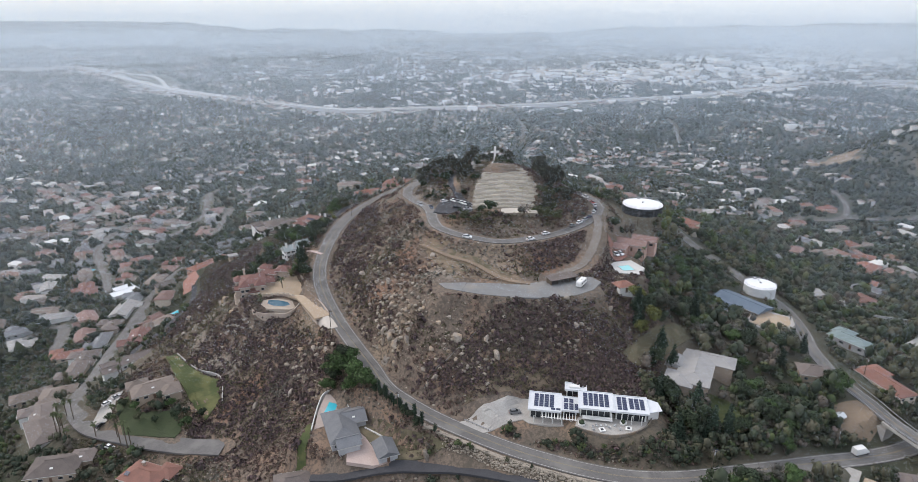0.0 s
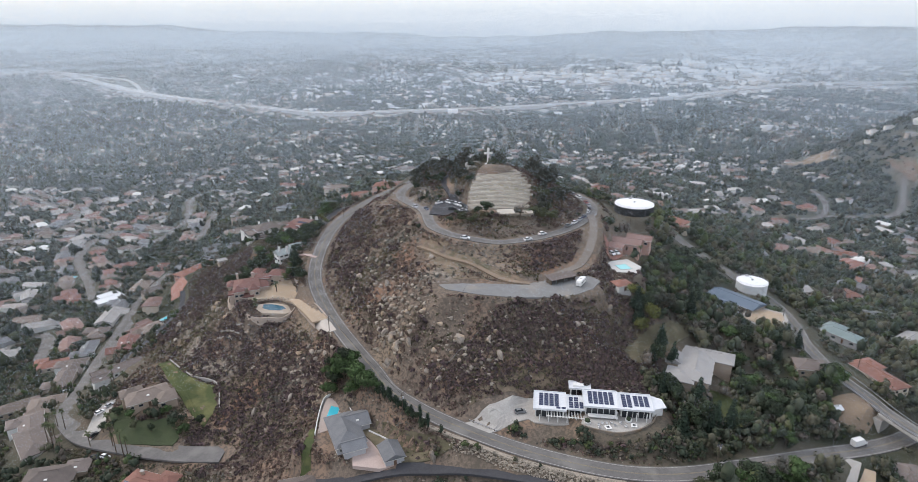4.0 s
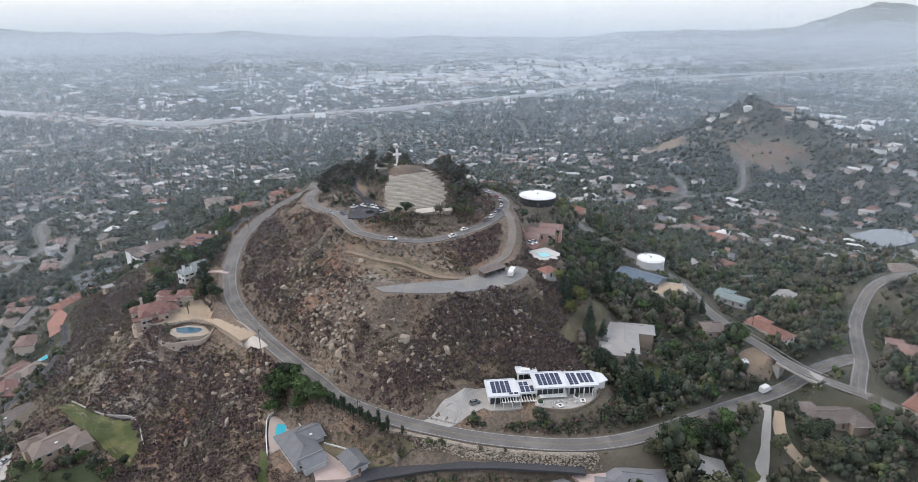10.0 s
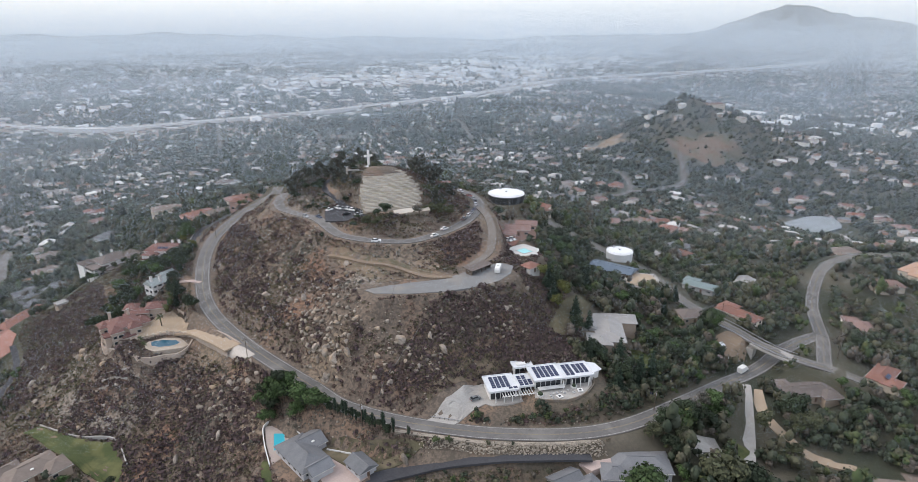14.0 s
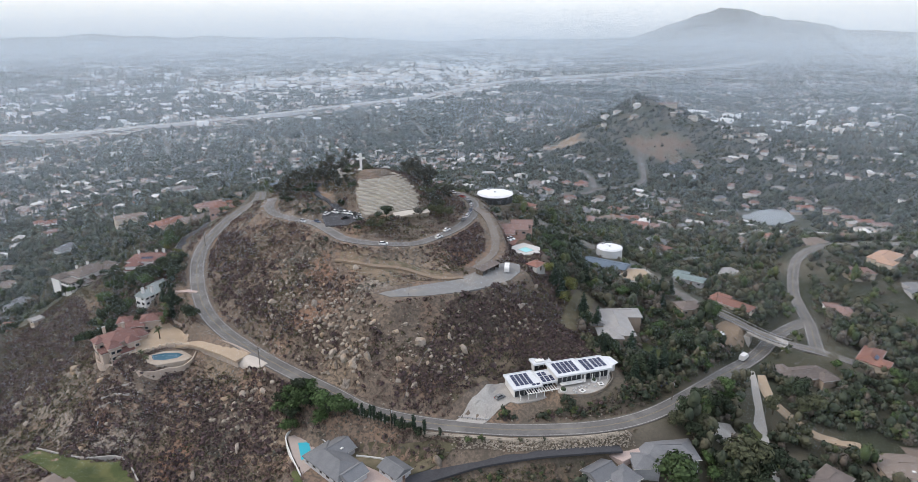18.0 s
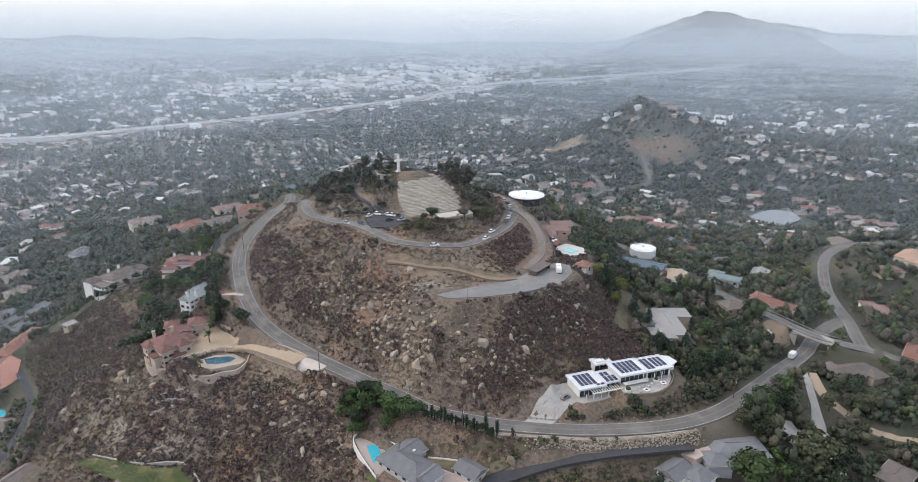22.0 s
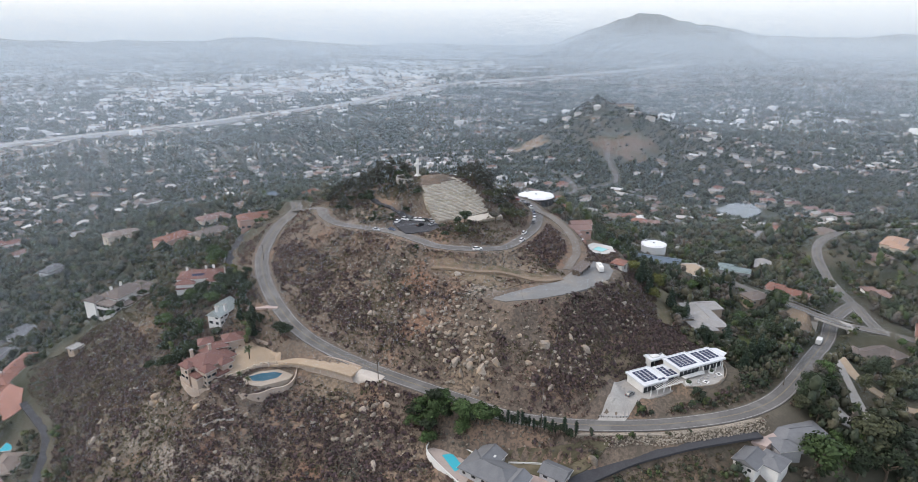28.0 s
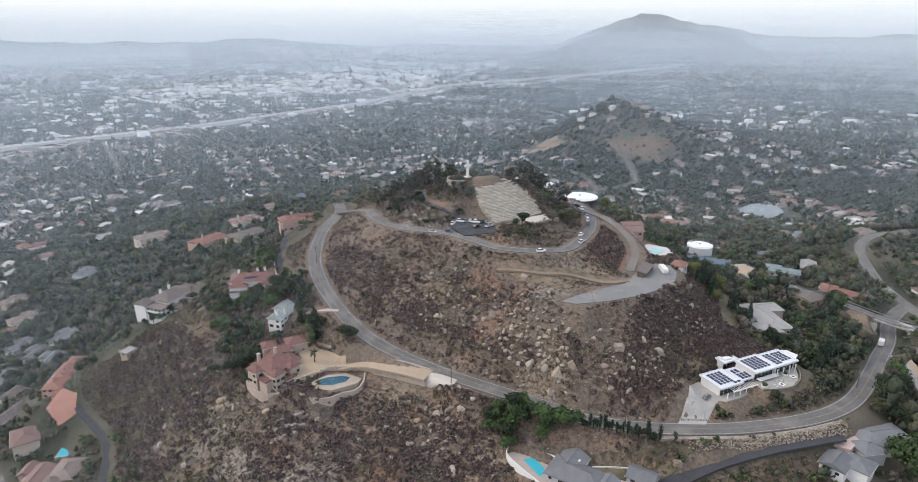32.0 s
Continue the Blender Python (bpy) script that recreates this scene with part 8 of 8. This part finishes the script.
def fill(count, x0, x1, y0, y1, rad, extra=0.5, gap=5.5, where=None):
    x, y = rng.uniform(x0, x1, count), rng.uniform(y0, y1, count)
    r = rng.uniform(rad[0], rad[1], count)
    ok = free(x, y, np.maximum(gap, 4.6 + r), extra)
    for line, half in LINES:
        j = beside(x, y, line, half + rad[1])
        if len(j):
            ok[j] &= road_gap(x[j], y[j], line)[0] > half + 0.7 * r[j]
    if where is not None:
        ok &= where(x, y)
    return x[ok], y[ok], r[ok]


GROVE_TONES = [
    (palette("dark_foliage", [(0.044, 0.056, 0.038), (0.056, 0.068, 0.044), (0.037, 0.048, 0.034), (0.067, 0.076, 0.054)], 0.92), "dark evergreen"),
    (palette("olive_foliage", [(0.088, 0.088, 0.056), (0.072, 0.075, 0.048), (0.1, 0.094, 0.065), (0.08, 0.078, 0.055)], 0.92), "dull olive"),
    (palette("brown_foliage", [(0.108, 0.093, 0.076), (0.089, 0.078, 0.065), (0.13, 0.108, 0.089), (0.076, 0.069, 0.058)], 0.92), "grey-brown and half bare"),
    (palette("fresh_foliage", [(0.062, 0.085, 0.038), (0.075, 0.095, 0.042), (0.05, 0.072, 0.034), (0.092, 0.1, 0.045)], 0.92), "fresh green"),
]
grove_stuff("east_grove", *fill(2900, 70, 260, 100, 420, (1.6, 4.6), where=lambda x, y: (x > 82 + np.sin(y * 0.08) * 6) & (np.hypot(x - 75, y - 300) > 14) & ~((x < 116) & (y > 318) & (y < 376))), "dense dark evergreen trees on the east slope")
grove_stuff("south_grove", *fill(420, 5, 230, 90, 158, (1.2, 3.2)), "dense green trees below the road")
grove_stuff("north_grove", *fill(620, -110, 150, 395, 520, (1.8, 3.8), where=lambda x, y: (y > 400) & ((x > -22) | (y > 445)) & (np.hypot(x - 115, y - 367) > 18)), "dark trees behind the hilltop")
grove_stuff("west_gardens", *fill(1700, -400, -120, 180, 640, (1.2, 3.4), where=lambda x, y: (x < -165 - 0.12 * (y - 250)) | (y > 440) | ((x > -178) & (x < -125) & (y < 246))), "garden trees and bushes between the western houses")
grove_stuff("east_gardens", *fill(2300, 200, 520, 120, 560, (1.6, 4.8)), "trees in the eastern gardens")
grove_stuff("valley_grove", *fill(2300, -260, 330, 440, 820, (1.8, 4.4)), "dark trees between the houses behind the hill", 26)
grove_stuff("lane_gardens", *fill(3600, -330, -118, 150, 470, (1.1, 3.0), where=lambda x, y: (x < -168 - 0.16 * (y - 250)) | ((x < -125) & (y < 240))), "garden trees and hedges along the western lane", 24)
grove_stuff("ridge_bushes", *fill(260, -128, -82, 325, 440, (1.3, 3.0)), "dark bushes round the ridge houses")
grove_stuff("slope_thicket", *fill(900, 72, 175, 166, 214, (1.0, 2.8)), "dense dark thicket between the road and the gardens")
grove_stuff("house_shrubs", *fill(420, 12, 85, 168, 190, (0.7, 1.7), where=lambda x, y: y > 172), "dark shrubs on the bank below the white house")
grove_stuff("bank_bushes", *fill(620, -12, 84, 146, 188, (0.6, 1.7), where=lambda x, y: np.sin(x * 0.3) * np.cos(y * 0.41) > -0.45), "small bushes on the bank between road and driveway")
grove_stuff("hilltop_bushes", *fill(170, -22, 78, 296, 392, (0.8, 1.8)), "dark bushes round the stone seats")


def shrubs(name, x, y, rad, label, sprays=9, material=None):
    """Low chaparral: domes of twiggy sprays in one mesh."""
    n = len(x)
    z = land(x, y)
    d = rng.normal(size=(n, sprays, 3))
    d /= np.linalg.norm(d, axis=2)[..., None]
    d[..., 2] = np.abs(d[..., 2])
    c = np.stack([x, y, z], 1)[:, None] + d * rad[:, None, None] * rng.uniform(0.5, 1.0, (n, sprays, 1)) * np.array([1, 1, 0.85])
    t = np.cross(d, rng.normal(size=d.shape))
    t /= np.linalg.norm(t, axis=2)[..., None]
    u = np.cross(d + 0.5 * rng.normal(size=d.shape), t)
    u /= np.linalg.norm(u, axis=2)[..., None]
    s = rad[:, None, None] * rng.uniform(0.26, 0.52, (n, sprays, 1))
    q = np.stack([c - t * s, c - u * s * 0.7, c + t * s, c + u * s * 0.7], 2).reshape(-1, 3)
    tagged(new(name, big_mesh(name, q, np.arange(len(q)).reshape(-1, 4), material or M_SCRUB)), label, "shrubs", kind="stuff")


def scrub_zone(x, y):
    thick = np.sin(x * 0.09 + np.sin(y * 0.05) * 2) * np.cos(y * 0.08 + x * 0.03) + 0.5 * np.sin(x * 0.23 + y * 0.19)
    for bx, by, bz, br, tone in BARE:
        thick = thick - 1.1 * np.exp(-((x - bx) ** 2 + (y - by) ** 2) / (br * 0.75) ** 2)
    return (x < 92) & (rng.uniform(-1.9, 0.7, len(x)) < thick) & ((x > -172) | (y > 300)) & ~((x > 82) & (y < 330))


x, y, r = fill(92000, -190, 95, 158, 430, (0.4, 1.3), 0.0, 4.4, scrub_zone)
hue = np.sin(x * 0.055 + 2 * np.sin(y * 0.03)) * np.cos(y * 0.06 + x * 0.02) + rng.normal(0, 0.4, len(x)) + np.where(x < -85, 0.25, 0)
sage = np.sin(x * 0.083 + 1.7 + np.sin(y * 0.06)) * np.cos(y * 0.071 - x * 0.02) + rng.normal(0, 0.4, len(x)) > 0.55
for name, pick, tone, label in (("chaparral", (hue <= 0.3) & ~sage, M_SCRUB, "dry brown and grey chaparral covering the slopes"), ("sage_scrub", (hue <= 0.3) & sage, M_SAGE_SCRUB, "grey sage scrub in drifts over the slopes"), ("olive_chaparral", hue > 0.3, M_OLIVE_SCRUB, "olive-green low brush on the slopes")):
    shrubs(name, x[pick], y[pick], r[pick], label, 7, tone)


def dark_zone(x, y):
    a = ((x - 58) / 26) ** 2 + ((y - 278) / 24) ** 2 < 1
    b = ((x - 45) / 44) ** 2 + ((y - 216) / 20) ** 2 < 1
    c = (((x + 92) / 30) ** 2 + ((y - 240) / 36) ** 2 < 1) | (((x + 116) / 26) ** 2 + ((y - 278) / 24) ** 2 < 1) | (((x + 160) / 26) ** 2 + ((y - 372) / 56) ** 2 < 1) | (((x + 60) / 14) ** 2 + ((y - 320) / 60) ** 2 < 1) | (((x + 52) / 16) ** 2 + ((y - 258) / 20) ** 2 < 1)
    d = ((x - 76) / 14) ** 2 + ((y - 245) / 40) ** 2 < 1
    e = ((x + 5) / 24) ** 2 + ((y - 206) / 10) ** 2 < 1
    return (a | b | c | d | e) & (rng.uniform(-1.2, 1, len(x)) < np.sin(x * 0.21 + 1) * np.cos(y * 0.17) + 0.5)


x, y, r = fill(44000, -190, 95, 180, 430, (0.6, 1.7), 0.0, 4.6, dark_zone)
x2, y2, r2 = fill(5200, -20, 95, 194, 240, (0.5, 1.3), 0.0, 4.6, lambda x, y: (((x - 42) / 50) ** 2 + ((y - 215) / 21) ** 2 < 1) & (rng.uniform(-1, 1, len(x)) < 0.9 - 1.3 * (((x - 42) / 50) ** 2 + ((y - 215) / 21) ** 2)))
x, y, r = np.append(x, x2), np.append(y, y2), np.append(r, r2)
shrubs("dark_brush", x, y, r, "dense dark purple-grey brush on the steep slopes", 10, M_DARK_SCRUB)
x, y, r = fill(5200, -180, 92, 170, 420, (1.0, 2.1), 0.5, 6, lambda x, y: scrub_zone(x, y) & (np.sin(x * 0.31 + 1.3 * np.sin(y * 0.11)) * np.sin(y * 0.27 + 0.6) + rng.normal(0, 0.35, len(x)) > 0.1))
shrubs("tall_scrub", x, y, r, "darker tall bushes on the slopes", 24, M_DARK_SCRUB)
x, y, r = fill(2600, -170, 80, 160, 300, (0.3, 0.7), 0.0, 4.2)
shrubs("dry_tufts", x, y, r, "pale dry tufts near the road", 7)


# boulders
def boulder_mesh(seed):
    bm = bmesh.new()
    bmesh.ops.create_icosphere(bm, subdivisions=2, radius=1)
    noise.seed_set(seed)
    for v in bm.verts:
        k = 1 + 0.42 * noise.noise(v.co * 1.1 + Vector((seed * 7, 0, 0))) + 0.12 * noise.noise(v.co * 3.1)
        v.co = Vector((v.co.x * k, v.co.y * k * 0.85, v.co.z * k * 0.8))
    cut = random.Random(seed)
    for _ in range(13):
        nrm = Vector((cut.gauss(0, 1), cut.gauss(0, 1), cut.gauss(0, 0.8))).normalized()
        d = cut.uniform(0.38, 0.76)
        for v in bm.verts:
            over = v.co.dot(nrm) - d
            if over > 0:
                v.co -= nrm * over * 0.93
    me = bpy.data.meshes.new("boulder")
    bm.to_mesh(me)
    bm.free()
    me.materials.append(M_STONE)
    return me


ROCKS = [boulder_mesh(s) for s in range(9)]


def boulder(x, y, size, label="pale weathered granite boulder on the slope"):
    size *= 0.84
    ob = tagged(new("boulder", planted.choice(ROCKS)), label, "boulder", "boulders on the slopes")
    ob.matrix_world = pose(x, y, ground(x, y) + size * 0.05, planted.uniform(-20, 20), planted.uniform(-20, 20), planted.uniform(0, 360)) @ Matrix.Diagonal((size * planted.uniform(0.9, 1.4), size * planted.uniform(0.65, 1.1), size * planted.uniform(0.8, 1.5), 1))


boulder(-0.8, 224.8, 4.0, "largest rounded granite boulder on the front slope")
boulder(-11.9, 183.2, 3.6, "broad pale granite outcrop beside the dark driveway")
for x, y, s in ((-33.3, 242.4, 3.2), (-27.5, 232, 3.6), (-22.1, 229.4, 3.4), (-31.2, 231.2, 3.2), (-33.2, 238.2, 2.8), (-27.4, 226.5, 2.4), (-36, 245.5, 2.6), (-30, 236.5, 2.6), (-25, 234.5, 2.2), (-11.4, 222.3, 2.1), (-14.2, 215.1, 2.0), (-9.5, 210.3, 2.0), (-1.1, 216.2, 1.7),
                (5.6, 215.6, 1.6), (11.6, 221.9, 2.5), (15.1, 217.2, 3.0), (12, 212.3, 1.8), (2.1, 211.9, 1.7), (-8.7, 231.7, 2.0), (-4.1, 232.2, 1.7), (-21.6, 244.2, 2.3), (-16.1, 239, 1.7), (-33.3, 267.6, 2.6), (-39.2, 271.8, 2.3), (-49.5, 287.6, 2.5), (-29.7, 252, 2.1), (-33.5, 259.3, 2.1),
                (33.2, 220.2, 2.0), (-21.7, 233.4, 2.0), (14.2, 224.6, 1.8), (9.5, 219.5, 1.5), (48.4, 227.2, 2.2), (51.3, 229, 2.0), (37.5, 221, 1.8), (48.1, 222.2, 1.7), (66, 241, 2.0), (56, 222, 1.5), (40, 226, 1.6),
                (-92.6, 235.9, 2.6), (-75.7, 235.3, 2.2), (-76, 260.1, 2.3), (-69.5, 256.4, 2.4), (-61.9, 250.2, 2.4), (-65.2, 254.2, 2.1), (-138.1, 327.3, 3.0), (-139.5, 324.6, 2.6), (-136, 322, 2.2), (-108.9, 286.3, 2.0), (-90.8, 256.1, 1.7), (-86.1, 272.5, 1.7), (-71.6, 261.1, 2.0), (-66.7, 252, 1.9),
                (-21.7, 375.3, 2.4), (-17.9, 372, 2.6), (-17.2, 362.6, 2.8), (-16.7, 356.8, 2.2), (-20, 367, 2.4), (-48.2, 285.5, 2.0), (-40.6, 291.8, 1.8), (-29.8, 302.2, 2.2), (-12.8, 272.3, 2.0), (-13.5, 266.6, 1.8), (-37.3, 311.9, 2.0), (-36.8, 269.5, 1.8), (-51, 278.4, 1.7), (-23.5, 243.7, 1.9),
                (-44, 252.5, 1.8), (-40.5, 262, 1.6), (-25.5, 262, 1.5), (-45, 300, 1.6), (-27, 275, 1.7), (-18, 252, 1.6), (-164, 333, 2.2), (-158, 312, 2.0), (-133, 391, 2.0), (-124.7, 302.6, 2.2)):
    boulder(x, y, s)
SMALL = []
for cx, cy, hx, hy, n, s0, s1 in ((-30, 240, 13, 14, 80, 0.7, 1.8), (-28, 258, 22, 14, 60, 0.6, 1.4), (-42, 285, 18, 22, 40, 0.6, 1.4), (4, 218, 18, 10, 44, 0.6, 1.4), (48, 222, 18, 12, 26, 0.5, 1.3), (-68, 252, 12, 8, 34, 0.6, 1.5), (-118, 292, 10, 8, 16, 0.6, 1.4), (-138, 322, 8, 9, 20, 0.6, 1.5),
                                  (-50, 305, 18, 30, 26, 0.4, 0.9), (-12, 350, 10, 12, 14, 0.5, 1.2), (-7, 261, 6, 5, 26, 0.3, 0.7), (115.4, 190.9, 5, 3, 16, 0.4, 0.9), (3, 199, 3, 1.5, 14, 0.4, 0.9), (62, 262, 4, 3, 10, 0.4, 0.9), (-140, 400, 18, 24, 16, 0.5, 1.3), (-150, 340, 12, 18, 16, 0.6, 1.4), (-128, 275, 12, 8, 22, 0.6, 1.5), (-84, 266, 10, 8, 14, 0.5, 1.3)):
    xs, ys = rng.normal(cx, hx * 0.55, n), rng.normal(cy, hy * 0.55, n)
    ok = free(xs, ys, 5.2, 1.0)
    for x, y in zip(xs[ok], ys[ok]):
        size = planted.uniform(s0, s1)
        if size < 1.3:
            SMALL.append((float(x), float(y), size))
        else:
            boulder(float(x), float(y), size)
small = np.array(SMALL)
x, y, r = fill(15000, -175, 80, 165, 420, (0.2, 0.62), 0.0, 4.2, lambda x, y: np.sin(x * 0.11) * np.cos(y * 0.09 + 1) + rng.normal(0, 0.5, len(x)) > np.where(x < -80, 0.75, 0.2))
x, y, r = np.append(x, small[:, 0]), np.append(y, small[:, 1]), np.append(r, small[:, 2])
n = len(x)
v = ICO_V[None] * (1 + rng.uniform(-0.3, 0.3, (n, len(ICO_V), 1))) * (r[:, None, None] * np.array([1, 0.85, 0.7])) + np.stack([x, y, land(x, y) + r * 0.2], 1)[:, None]
f = (ICO_F[None] + (np.arange(n) * len(ICO_V))[:, None, None]).reshape(-1, 3)
tagged(new("loose_rocks", big_mesh("loose_rocks", v.reshape(-1, 3), f, M_RUBBLE)), "loose pale rocks strewn over the slopes", "rocks", kind="stuff")

x, y = rng.uniform(-6, 56, 1500), rng.uniform(-5.2, -0.6, 1500)
bank_y = np.interp(x, [-14, -5, 4, 14, 27, 40, 52, 60], [193.5, 187.6, 182.5, 176.4, 170.4, 165.4, 162, 160.6])
y = bank_y + y
r = rng.uniform(0.18, 0.5, 1500)
n = len(x)
v = ICO_V[None] * (1 + rng.uniform(-0.3, 0.3, (n, len(ICO_V), 1))) * (r[:, None, None] * np.array([1, 0.85, 0.7])) + np.stack([x, y, land(x, y) + r * 0.3], 1)[:, None]
f = (ICO_F[None] + (np.arange(n) * len(ICO_V))[:, None, None]).reshape(-1, 3)
tagged(new("bank_rubble", big_mesh("bank_rubble", v.reshape(-1, 3), f, M_RUBBLE)), "rubble stones on the bank below the road", "rocks", kind="stuff")

# the patterns that the copies were made from
for group in [[t] for t in CARS.values()] + list(TREES.values()) + [PALMS, [PALM_LOW]]:
    for t in group:
        for o in (*t.children_recursive, t):
            bpy.data.objects.remove(o)


# ---------------------------------------------------------------- haze: imitated by fine solid pale strips hung in rings over the plain
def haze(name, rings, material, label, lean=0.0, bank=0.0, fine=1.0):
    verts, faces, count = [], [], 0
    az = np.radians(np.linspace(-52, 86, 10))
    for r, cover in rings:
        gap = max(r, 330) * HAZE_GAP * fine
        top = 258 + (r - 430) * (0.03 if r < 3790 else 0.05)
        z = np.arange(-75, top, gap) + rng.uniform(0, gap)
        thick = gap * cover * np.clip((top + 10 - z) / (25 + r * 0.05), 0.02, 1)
        if bank:  # denser strips imitating mist, to veil the far edge of the ground
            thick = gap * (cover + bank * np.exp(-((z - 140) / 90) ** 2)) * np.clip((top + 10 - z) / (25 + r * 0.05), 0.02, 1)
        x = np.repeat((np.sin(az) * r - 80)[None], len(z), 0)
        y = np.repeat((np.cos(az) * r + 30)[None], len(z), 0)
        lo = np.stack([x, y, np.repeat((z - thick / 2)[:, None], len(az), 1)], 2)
        # lean tips the strips upwards so that the imitated haze looks brighter
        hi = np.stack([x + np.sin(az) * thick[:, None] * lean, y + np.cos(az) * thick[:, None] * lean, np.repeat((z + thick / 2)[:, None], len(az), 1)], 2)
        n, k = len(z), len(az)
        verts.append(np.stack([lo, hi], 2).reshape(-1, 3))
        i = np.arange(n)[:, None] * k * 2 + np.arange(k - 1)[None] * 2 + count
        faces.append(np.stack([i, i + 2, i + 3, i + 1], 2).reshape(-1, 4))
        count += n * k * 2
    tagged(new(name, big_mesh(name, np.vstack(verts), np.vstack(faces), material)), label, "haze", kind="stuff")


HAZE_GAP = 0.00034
haze("haze", [(235, 0.014), (310, 0.02)] + [(r, 0.029) for r in np.arange(430, 2600, 125.0)], M_HAZE_STRIP, "thin blue-grey strips imitating haze over the plain")
haze("far_haze", [(r, 0.034) for r in np.arange(2640, 3800, 125.0)], M_FAR_HAZE_STRIP, "thin pale strips imitating thicker haze over the far plain", 1.5)
haze("horizon_mist", [(r, 0.085) for r in np.arange(3800, 4600, 100.0)], M_FAR_HAZE_STRIP, "dense pale strips imitating mist along the horizon", 1.5, 0.13, 0.62)
